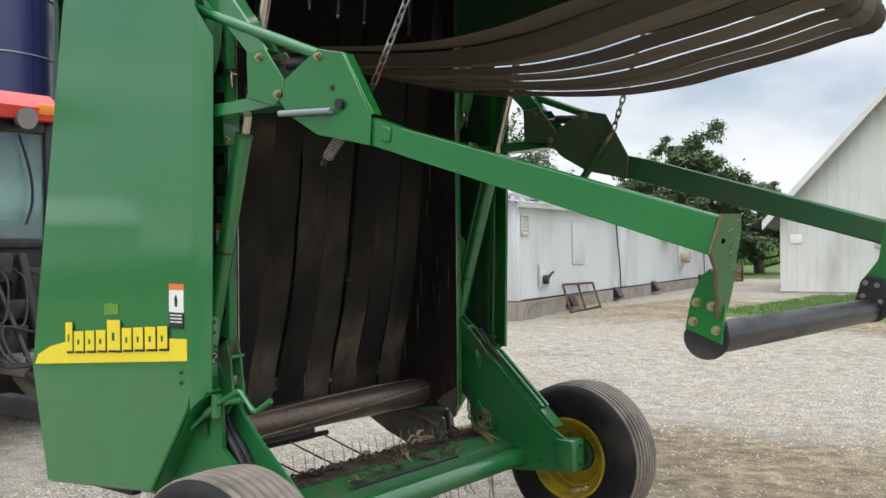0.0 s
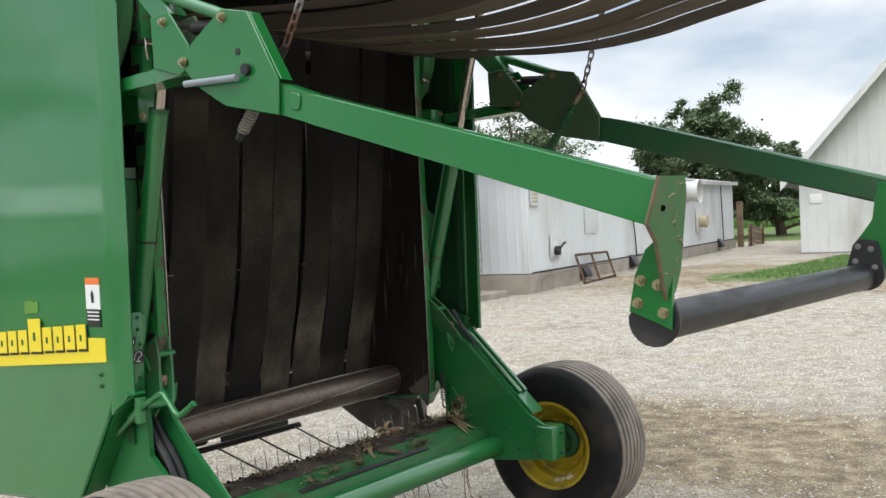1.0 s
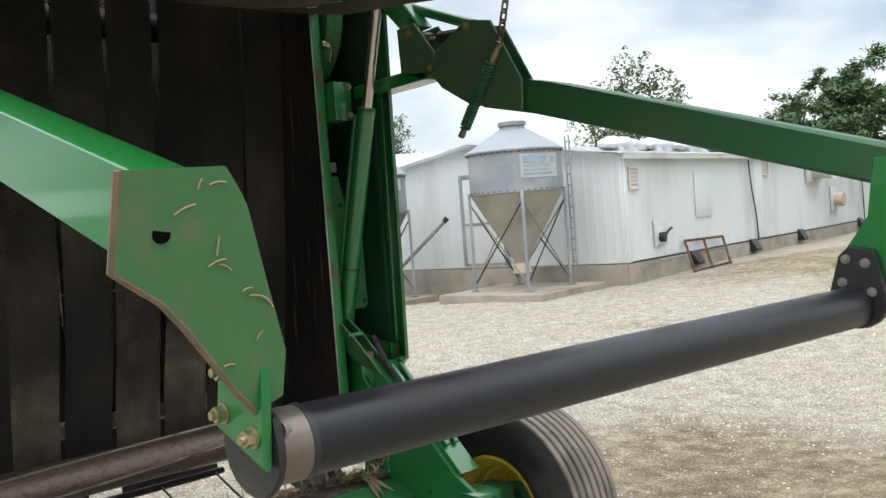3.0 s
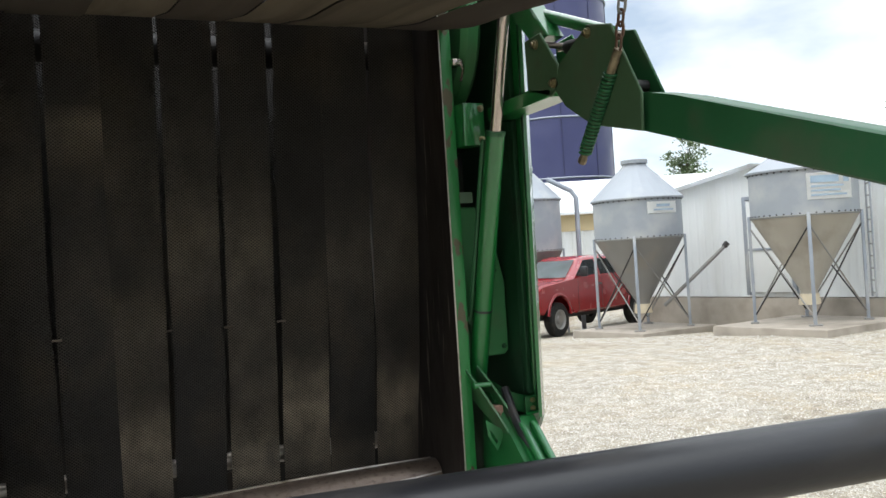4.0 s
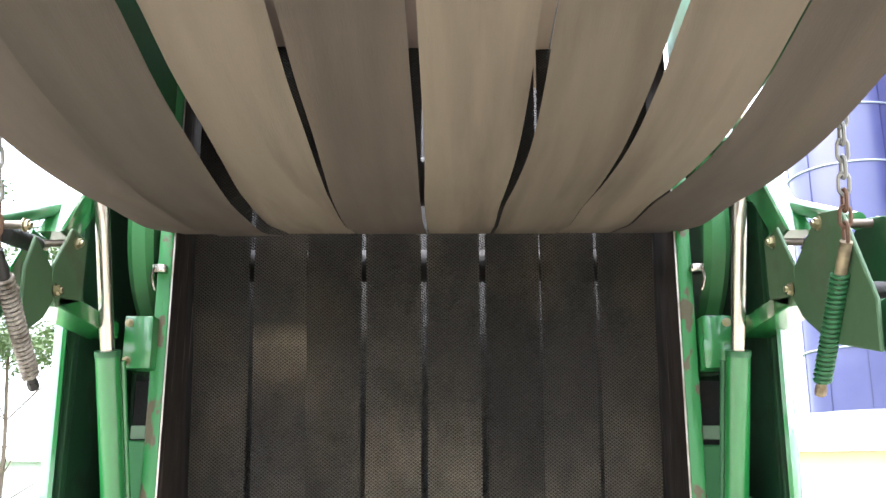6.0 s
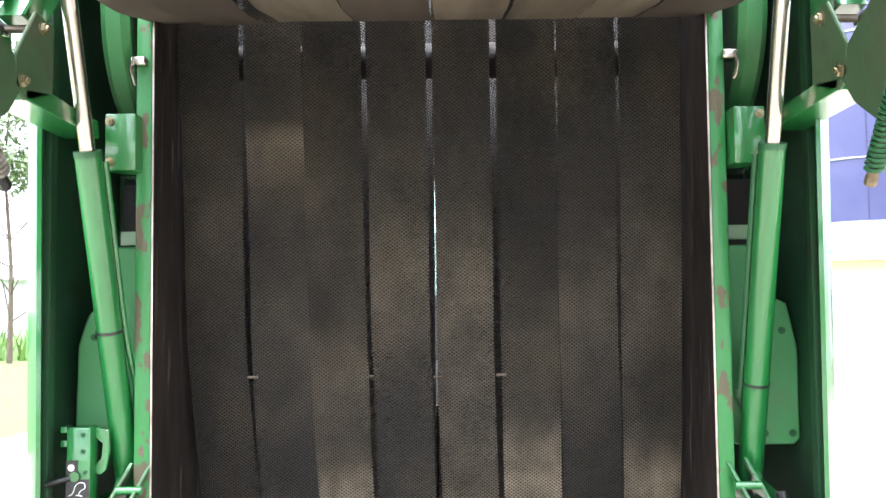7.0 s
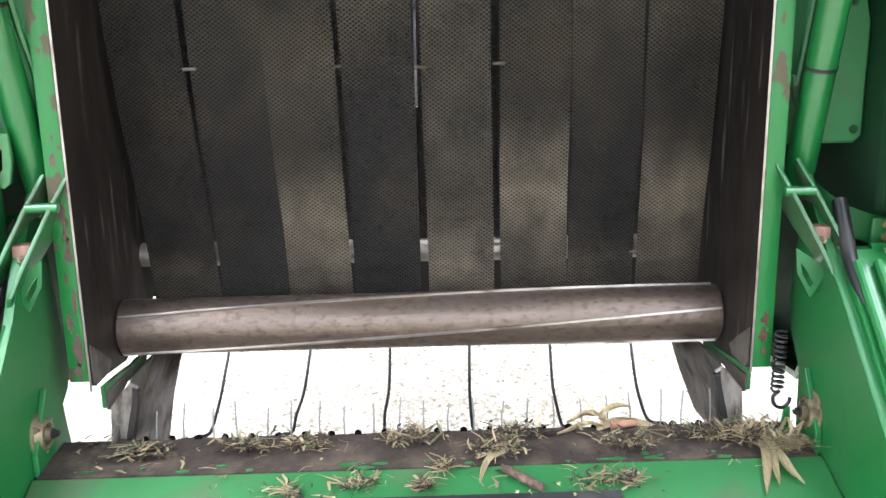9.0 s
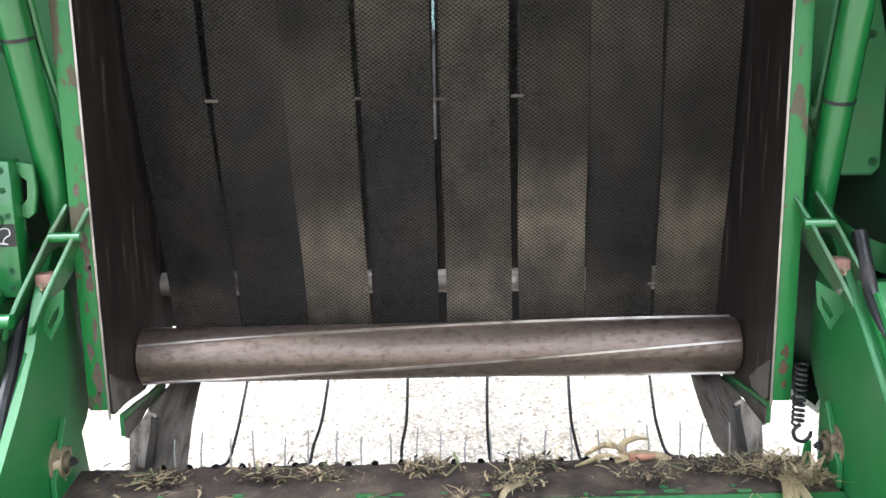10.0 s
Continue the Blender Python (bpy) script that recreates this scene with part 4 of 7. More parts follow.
for a0 in (37, 127, 217, 307):
    bm = new_bm()
    rows = []
    for k in range(21):
        a = radians(a0 + 78 * k / 20)
        y = LEFT + 0.01 + k * (RIGHT - LEFT - 0.02) / 20
        rows.append([bm.verts.new((0.10 + r * math.cos(a + da), y, 0.735 + r * math.sin(a + da))) for r, da in ((0.068, -0.045), (0.0755, -0.035), (0.0755, 0.035), (0.068, 0.045))])
    for q, w in zip(rows, rows[1:]):
        for j in range(4):
            bm.faces.new((q[j], q[(j + 1) % 4], w[(j + 1) % 4], w[j]))
    bm.faces.new(rows[0]), bm.faces.new(list(reversed(rows[-1])))
    part("roller_slat", bm, STEEL_BRIGHT, roller)
bm = new_bm()
box(bm, (0.278, -0.8215, 1.535), (0.330, -0.8195, 1.640))
st = part("sticker", bm, STICKER_WHITE, baler, "white warning sticker with an orange head")
bm = new_bm()
box(bm, (0.278, -0.8232, 1.612), (0.330, -0.8218, 1.640))
part("sticker_band", bm, STICKER_ORANGE, st)

# hydraulic cylinders that raise the tailgate
for s in (-1, 1):
    off, rr = (0.86, 0.0335) if s > 0 else (0.882, 0.0335)
    splay = 0.0 if s > 0 else 0.022
    a, top, up = Vector((0.268, s * (off - splay), 1.098)), Vector((0.527, s * off, 1.98)), Vector((0.714, s * (off + 0.7 * splay), 2.63))
    bm = new_bm()
    rod(bm, a, top, rr, seg=28)
    cyl = part("hydraulic_cylinder", bm, GREEN, baler)
    bm = new_bm()
    rod(bm, top, up, 0.020, seg=20)
    part("piston_rod", bm, CHROME, cyl, "bright chromed rod")
    d = (top - a).normalized()
    bm = new_bm()
    rod(bm, top - d * 0.012, top + d * 0.004, rr + 0.0015, seg=28)
    part("gland", bm, GREEN_DARK, cyl)
    mid = a.lerp(top, 0.48 if s < 0 else 0.30)
    bm = new_bm()
    rod(bm, mid - d * 0.004, mid + d * 0.004, rr + 0.002, seg=28)
    part("clamp_band", bm, BLACK, cyl)
    bm = new_bm()
    side = Vector((-0.03, s * -0.032, 0))
    sweep(bm, catmull([top - d * 0.02 + side, mid + side, a + d * 0.25 + side * 1.2, a + d * 0.08 + Vector((-0.05, s * 0.03, 0))], 5), 0.009, 8)
    part("oil_pipe", bm, GREEN_DARK if s > 0 else GREEN, cyl)

# axle arms: triangular side plates, bracket pockets, wheel spindles
for s in (-1, 1):
    bm = new_bm()
    a, b = sorted((s * 0.86, s * 0.88))
    top_edge = [(0.434, 0.991), (0.86, 0.589)] if s > 0 else [(0.434, 0.991), (0.50, 0.875), (0.60, 0.785), (0.86, 0.56)]
    plate(bm, [(0.307, 1.123)] + top_edge + [(0.986, 0.533), (0.999, 0.385), (0.659, 0.349), (0.37, 0.33)] + ([(0.362, 0.53), (0.350, 0.64), (0.362, 0.672), (0.290, 0.742), (0.27, 0.80)] if s > 0 else [(0.269, 0.50), (0.305, 0.617), (0.254, 0.635), (0.205, 0.71), (0.26, 0.80)]), a, b, 0.005)
    arm = part("axle_plate", bm, GREEN_SATIN, baler)
    if s > 0:
        bm = new_bm()
        a2, b2 = sorted((s * 0.88, s * 0.975))
        plate(bm, [(0.44, 0.986), (0.47, 0.986), (0.88, 0.596), (0.86, 0.588)], a2, b2, 0.003)
        part("top_flange", bm, GREEN, arm)
        for off in (0.90, 0.945):
            bm = new_bm()
            rod(bm, (0.506, s * off, 0.968), (0.80, s * off, 0.690), 0.011, seg=10)
            part("flange_rib", bm, GREEN, arm)
    bm = new_bm()
    box(bm, (0.90, min(s * 0.835, s * 0.95), 0.385), (1.01, max(s * 0.835, s * 0.95), 0.545), 0.008)
    clampb = part("spindle_clamp", bm, GREEN, arm)
    bolts("clamp_bolt", [(0.93, s * 0.835, 0.415), (0.93, s * 0.835, 0.515)], (0, -s, 0), 0.010, 0.012, GREEN_DARK, clampb)
    bolts("clamp_bolt", [(1.01, s * 0.91, 0.415), (1.01, s * 0.91, 0.515)], (1, 0, 0), 0.010, 0.012, GREEN_DARK, clampb)
    bolts("plate_bolt", [(0.80, s * 0.86, 0.42), (0.72, s * 0.86, 0.51)], (0, -s, 0), 0.009, 0.008, GREEN_DARK, arm)
    # pocket at the cylinder foot
    for yy in (0.785, 0.838):
        bm = new_bm()
        a3, b3 = sorted((s * yy, s * (yy + 0.010)))
        plate(bm, [(0.30, 1.13), (0.345, 1.165), (0.40, 1.10), (0.465, 0.985), (0.49, 0.93), (0.475, 0.895), (0.445, 0.90), (0.40, 0.96), (0.33, 1.01), (0.28, 1.06)], a3, b3, 0.002)
        for v in bm.verts:
            v.co.y += s * 0.40 * (1.12 - v.co.z)
        part("foot_cheek", bm, GREEN_WORN, arm)
    bm = new_bm()
    rod(bm, (0.39, s * 0.782, 1.100), (0.39, s * 0.850, 1.100), 0.011, seg=14)
    part("cross_pin", bm, GREEN, arm)
    bm = new_bm()
    box(bm, (0.385, min(s * 0.838, s * 0.878), 0.985), (0.425, max(s * 0.838, s * 0.878), 1.027), 0.006)
    blk = part("stop_block", bm, mat("rusted_pink_block", (0.30, 0.17, 0.13), 0.7, 0.2, 0.3, 20, (0.16, 0.08, 0.05), 0.4, 15), arm, "rusty pink steel stop block")
    bm = new_bm()
    hexbolt(bm, (0.425, s * 0.858, 0.998), (1, 0, 0), 0.007, 0.008)
    part("block_bolt", bm, ZINC_DIRTY, blk)
    # pivot: a zinc-plated flanged bearing
    bm = new_bm()
    face = s * 0.86
    lathe(bm, [(0.050, face), (0.050, face - s * 0.005), (0.045, face - s * 0.007), (0.040, face - s * 0.004), (0.036, face - s * 0.010), (0.033, face - s * 0.020), (0.026, face - s * 0.021), (0.024, face - s * 0.012), (0.018, face - s * 0.012), (0.016, face - s * 0.030), (0.010, face - s * 0.030)][::1 if s < 0 else -1], (0.445, 0, 0.607), "y", 28)
    hubp = part("pivot_bearing", bm, ZINC_DIRTY, arm, "grimy yellow-zinc flanged bearing")
    bolts("pivot_bolt", [(0.445, face - s * 0.029, 0.607)], (0, -s, 0), 0.010, 0.010, DARK, hubp)
    bolts("flange_bolt", [(0.445 + 0.041 * math.cos(d), face - s * 0.005, 0.607 + 0.041 * math.sin(d)) for d in (0.6, 2.7, 4.8)], (0, -s, 0), 0.0065, 0.006, ZINC_DIRTY, hubp)
    bm = new_bm()
    outer_ring = [(0.806, 1.005), (0.868, 0.965), (0.872, 0.938), (0.845, 0.893), (0.812, 0.950)]
    hole = [(0.818, 0.972), (0.836, 0.950), (0.850, 0.925), (0.843, 0.915), (0.824, 0.945)]
    for x0 in (0.435, 0.441):
        o = [bm.verts.new((x0, s * (q + (0.004 if s < 0 else -0.010)), w - (0.008 if s < 0 else 0.020))) for q, w in outer_ring]
        h = [bm.verts.new((x0, s * (q + (0.004 if s < 0 else -0.010)), w - (0.008 if s < 0 else 0.020))) for q, w in hole]
        for k in range(5):
            bm.faces.new((o[k], o[(k + 1) % 5], h[(k + 1) % 5], h[k]))
    bm.verts.ensure_lookup_table()
    vs = bm.verts[:]
    for k in range(5):
        bm.faces.new((vs[k], vs[(k + 1) % 5], vs[10 + (k + 1) % 5], vs[10 + k]))
        bm.faces.new((vs[5 + k], vs[5 + (k + 1) % 5], vs[15 + (k + 1) % 5], vs[15 + k]))
    bmesh.ops.recalc_face_normals(bm, faces=bm.faces[:])
    part("slotted_lug", bm, GREEN_SATIN, arm)
    bm = new_bm()
    a, b = sorted((s * 0.846, s * 0.859))
    plate(bm, [(0.40, 0.545), (0.40, 0.69), (0.415, 0.70), (0.50, 0.58), (0.50, 0.53)], a, b, 0.002)
    part("bearing_plate", bm, GREEN_SATIN, arm)
    if s > 0:
        bm = new_bm()
        helix = [(0.40 + 0.0125 * math.cos(k / 12 * math.tau), 0.793 + 0.0125 * math.sin(k / 12 * math.tau), 0.785 - 0.145 * k / 144) for k in range(145)]
        sweep(bm, helix, 0.0031, 6)
        sweep(bm, catmull([(0.40, 0.80, 0.64), (0.40, 0.785, 0.625), (0.40, 0.79, 0.605), (0.40, 0.808, 0.598), (0.40, 0.822, 0.61), (0.40, 0.824, 0.622)], 5), 0.0045, 6)
        part("coil_spring", bm, BLACK, arm, "grimy black coil spring")
        bm = new_bm()
        plate(bm, [(0.805, 0.54), (0.83, 0.54), (0.826, 0.60), (0.812, 0.60)], 0.396, 0.404, 0.002, "x")
        part("spring_anchor", bm, GREEN, arm)
    else:
        for dy in (0.0, 0.03):
            bm = new_bm()
            sweep(bm, catmull([(0.28, -0.90 - dy, 1.05), (0.38, -0.90 - dy, 0.93), (0.453, -0.90 - dy, 0.828), (0.513, -0.90 - dy, 0.766), (0.563, -0.90 - dy, 0.694), (0.60, -0.90 - dy, 0.60), (0.58, -0.91 - dy, 0.50)], 8), 0.017, 10)
            part("hose", bm, BLACK, arm, "thick black rubber hose")
    if s > 0:
        # ribbed hose
        bm = new_bm()
        sweep(bm, catmull([(0.40, s * 0.900, 1.08), (0.45, s * 0.898, 1.01), (0.50, s * 0.893, 0.955), (0.55, s * 0.900, 0.905), (0.57, s * 0.915, 0.86), (0.60, s * 0.935, 0.81), (0.66, s * 0.96, 0.70), (0.70, s * 0.97, 0.60)], 12), 0.016, 12)
        part("hose", bm, BLACK, arm, "black ribbed hose")

bm = new_bm()
rod(bm, (0.66, -0.86, 0.42), (0.66, 0.86, 0.42), 0.052, seg=32)
part("axle_tube", bm, GREEN, baler, "green axle tube with straw on it")

# dry stems caught on the axle tube
rng = random.Random(31)
for k in range(11):
    y = (0.575, 0.59, 0.60, 0.08, 0.14, 0.20, 0.24, 0.30, 0.36, 0.56, 0.40)[k]
    drop = (0.20, 0.15, 0.10)[k] if k < 3 else rng.uniform(0.03, 0.08)
    bm = new_bm()
    sweep(bm, catmull([(0.668, y, 0.372), (0.672, y + 0.01, 0.362), (0.67, y + 0.02 + rng.uniform(-0.01, 0.01), 0.368 - drop * 0.5), (0.665, y + 0.05 + rng.uniform(-0.02, 0.02), 0.365 - drop)], 4), 0.0022, 5)
    part("caught_stem", bm, WOOD, baler, "dry brown stem hanging from the axle tube")

# wheels
def wheel(s):
    cx, cz, y = (0.865, 0.39, -1.255) if s < 0 else (0.84, 0.39, 1.225)
    hub = new("wheel")
    hub.parent = baler
    bm = new_bm()
    for q in (-1, 1):
        prof = [(0.205, 0.115), (0.222, 0.140), (0.27, 0.156), (0.32, 0.160), (0.355, 0.152), (0.377, 0.136), (0.388, 0.118)]
        lathe(bm, [(r, q * h) for r, h in prof], (cx, y, cz), "y", 72, False)
    part("tyre", bm, RUBBER_TYRE, hub, "black ribbed implement tyre, dusty")
    bm = new_bm()
    lathe(bm, [(0.386, -0.120), (0.378, -0.10), (0.380, 0.0), (0.378, 0.10), (0.386, 0.120)], (cx, y, cz), "y", 72, False)
    part("carcass", bm, RUBBER_TYRE, hub)
    for k in range(7):
        h = -0.105 + k * 0.035
        top = 0.401 - 0.55 * h * h
        bm = new_bm()
        lathe(bm, [(0.376, h - 0.0133), (top - 0.004, h - 0.0128), (top, h - 0.0105), (top, h + 0.0105), (top - 0.004, h + 0.0128), (0.376, h + 0.0133)], (cx, y, cz), "y", 80, False)
        part("tread_rib", bm, TREAD, hub)
    bm = new_bm()
    f = -s
    lathe(bm, [(0.05, f * 0.0), (0.105, f * 0.005), (0.135, f * 0.03), (0.150, f * 0.055), (0.165, f * 0.060), (0.172, f * 0.10), (0.195, f * 0.118), (0.206, f * 0.140), (0.221, f * 0.146), (0.222, f * 0.132)], (cx, y, cz), "y", 56, False)
    part("rim", bm, YELLOW, hub, "deep yellow painted rim")
    bm = new_bm()
    lathe(bm, [(0.09, f * 0.006), (0.085, f * 0.02), (0.06, f * 0.03), (0.06, f * 0.13), (0.048, f * 0.15), (0.048, f * 0.22), (0.02, f * 0.22)], (cx, y, cz), "y", 32)
    box(bm, (cx - 0.045, min(s * 0.93, s * 1.12), cz + 0.02), (cx + 0.075, max(s * 0.93, s * 1.12), cz + 0.12), 0.008)
    part("spindle", bm, GREEN_DARK, hub, "dark dusty green hub and spindle")
    if s > 0:
        bm = new_bm()
        for k in range(9):
            bmesh.ops.create_icosphere(bm, subdivisions=2, radius=0.013, matrix=Matrix.Translation((cx + 0.005 + 0.011 * k, y + f * (0.112 + 0.004 * math.sin(k * 2.1)), cz - 0.182 + 0.004 * k + 0.004 * math.sin(k * 1.7))) @ Matrix.Diagonal((1.2, 0.8, 0.8 + 0.25 * math.sin(k), 1)))
        part("straw_clump", bm, HUSK, hub, "pale clump of straw stuck in the rim")
    bolts("wheel_bolt", [(cx + 0.118 * math.cos(k * math.tau / 6), y + f * 0.016, cz + 0.118 * math.sin(k * math.tau / 6)) for k in range(6)], (0, f, 0), 0.012, 0.016, YELLOW, hub)
    return hub


wheel(-1), wheel(1)

# pickup: ledge, beam, windguard rods, spring teeth
pickup = new("pickup")
pickup.parent = baler
bm = new_bm()
plate(bm, [(0.347, 0.46), (0.347, 0.535), (0.355, 0.543), (0.515, 0.535), (0.515, 0.46)], -0.85, 0.85, 0.004)
crust = part("ledge", bm, MUD, pickup, "steel ledge caked with mud and chaff")
bm = new_bm()
nx, ny = 12, 150
grid = []
for i in range(nx + 1):
    row = []
    for j in range(ny + 1):
        x, y = 0.352 + 0.164 * i / nx, -0.80 + 1.6 * j / ny
        lump = 0.5 * noise.noise((x * 26, y * 22, 1)) + 0.35 * noise.noise((x * 70, y * 60, 4))
        row.append(bm.verts.new((x + 0.006 * noise.noise((y * 30, i, 2)), y, 0.542 - 0.05 * (x - 0.352) + 0.011 * lump)))
    grid.append(row)
for i in range(nx):
    for j in range(ny):
        bm.faces.new((grid[i][j], grid[i + 1][j], grid[i + 1][j + 1], grid[i][j + 1]))
part("mud_crust", bm, MUD, crust, "lumpy dried mud", smooth=60)
rng = random.Random(21)
for k in range(22):
    bm = new_bm()
    y, x = rng.uniform(-0.80, 0.80), rng.uniform(0.488, 0.513)
    w, d = rng.uniform(0.004, 0.026), rng.uniform(0.002, 0.008)
    plate(bm, [(x + d * math.cos(q) * rng.uniform(0.5, 1.3), y + w * math.sin(q) * rng.uniform(0.5, 1.3)) for q in [n * math.tau / 9 for n in range(9)]], 0.5425 - 0.05 * (x - 0.352), 0.5465 - 0.05 * (x - 0.352), 0, "z")
    part("bare_paint", bm, GREEN_WORN, crust, "scraped patch of green paint")
bm = new_bm()
plate(bm, [(0.519, 0.533), (0.63, 0.492), (0.64, 0.40), (0.519, 0.40)], -0.86, 0.86, 0.006)
part("beam", bm, GREEN_WORN, pickup)
bm = new_bm()
plate(bm, [(0.602, 0.505), (0.618, 0.497), (0.620, 0.505), (0.604, 0.514)], -0.39, 0.396, 0.002)
part("rubber_strip", bm, BLACK, pickup)
for k in range(22):
    y = -0.66 + k * 0.0615
    bm = new_bm()
    rod(bm, (0.343, y, 0.530), (0.356, y, 0.5455), 0.0085, seg=12)
    part("tooth_hole", bm, HOLE, pickup)
for ya, yb, yc, hook in ((-0.655, -0.632, -0.625, -0.047), (-0.383, -0.378, -0.388, -0.034), (-0.119, -0.117, -0.127, -0.004), (0.149, 0.132, 0.127, 0.002), (0.421, 0.390, 0.384, 0.006), (0.695, 0.650, 0.637, 0.051)):
    bm = new_bm()
    sweep(bm, catmull([(-0.62, ya, 0.425), (-0.34, yb, 0.374), (-0.20, yc, 0.350), (-0.135, yc, 0.337), (-0.115, yc + hook * 0.3, 0.332), (-0.105, yc + hook * 0.8, 0.334), (-0.09, yc + hook, 0.326), (-0.05, yc + hook, 0.315)], 6), 0.0050, 8)
    part("windguard_rod", bm, DARK, pickup)
bm = new_bm()
rod(bm, (-0.62, -0.72, 0.425), (-0.62, 0.74, 0.425), 0.016, seg=14)
part("windguard_bar", bm, DARK, pickup)
bm = new_bm()
plate(bm, [(-0.800, 0.60), (-0.785, 0.60), (-0.776, 0.362), (-0.792, 0.358)], 0.315, 0.80, 0.003)
part("rubber_flap", bm, BLACK, pickup)
for s in (-1, 1):
    # dusty side sheet that closes the end of the pickup
    bm = new_bm()
    a, b = sorted((s * 0.722, s * 0.730))
    plate(bm, [(-0.26, 0.56), (-0.12, 0.49), (0.03, 0.435), (0.28, 0.445), (0.385, 0.50), (0.385, 0.55), (0.20, 0.635), (0.02, 0.63)], a, b, 0.002)
    part("side_sheet", bm, SKID_DARK, pickup, "dusty grey-brown pickup side sheet")
rng = random.Random(4)
for k in range(22):
    y = -0.63 + k * 0.0615 + rng.uniform(-0.006, 0.006)
    bm = new_bm()
    sweep(bm, [(0.342, y, 0.52), (0.336, y + rng.uniform(-0.003, 0.003), 0.57), (0.328, y + rng.uniform(-0.006, 0.006), rng.uniform(0.600, 0.624))], 0.0022, 6)
    part("spring_tooth", bm, GALV_DULL, pickup)
for s in (-1, 1):
    # flat skid strap from under the roller down to the ledge
    bm = new_bm()
    pts = [(-0.10, 0.66), (0.08, 0.635), (0.22, 0.595), (0.342, 0.53)]
    rows = []
    for k, (x, z) in enumerate(pts):
        rows.append([bm.verts.new((x, s * y, z)) for y in ((0.648 + 0.004 * k, 0.716 + 0.002 * k) if s > 0 else (0.650 - 0.014 * k, 0.718 - 0.010 * k))])
    for q, w in zip(rows, rows[1:]):
        bm.faces.new((q[0], q[1], w[1], w[0]))
    bmesh.ops.solidify(bm, geom=bm.faces[:], thickness=0.008)
    part("skid_plate", bm, SKID, pickup, "worn brown-grey steel skid strap")
    bm = new_bm()
    plate(bm, [(s * 0.738, 0.618), (s * 0.690, 0.676), (s * 0.672, 0.665), (s * 0.704, 0.530), (s * 0.745, 0.530)], 0.322, 0.334, 0.003, "x")
    hook = part("hook_plate", bm, SKID, pickup, "dull grey steel hook plate")
    bm = new_bm()
    plate(bm, [(s * 0.682, 0.666), (s * 0.668, 0.655), (s * 0.672, 0.63), (s * 0.688, 0.545), (s * 0.708, 0.530), (s * 0.703, 0.555), (s * 0.684, 0.636)], 0.318, 0.343, 0.003, "x")
    part("edge_strip", bm, DARK, hook, "dark oily edge strip")
    # slanting lip under the chamber wall
    bm = new_bm()
    a, b = sorted((s * 0.742, s * 0.752))
    plate(bm, [(0.0, 0.640), (0.12, 0.646), (0.24, 0.662), (0.347, 0.676), (0.347, 0.622), (0.332, 0.615), (0.2, 0.625), (0.02, 0.600)], a, b, 0.002)
    lip = part("wall_lip", bm, GREEN_WORN, pickup)
    bm = new_bm()
    a, b = sorted((s * 0.738, s * 0.742))
    plate(bm, [(0.12, 0.640), (0.24, 0.650), (0.347, 0.660), (0.347, 0.618), (0.332, 0.611), (0.22, 0.620)], a, b, 0.001)
    part("lip_plate", bm, SCOURED, lip, "scoured grey steel lower edge")

# push bar: two arms with pivot plates, and the roller bar across their ends
push = new("push_bar")
push.parent = baler
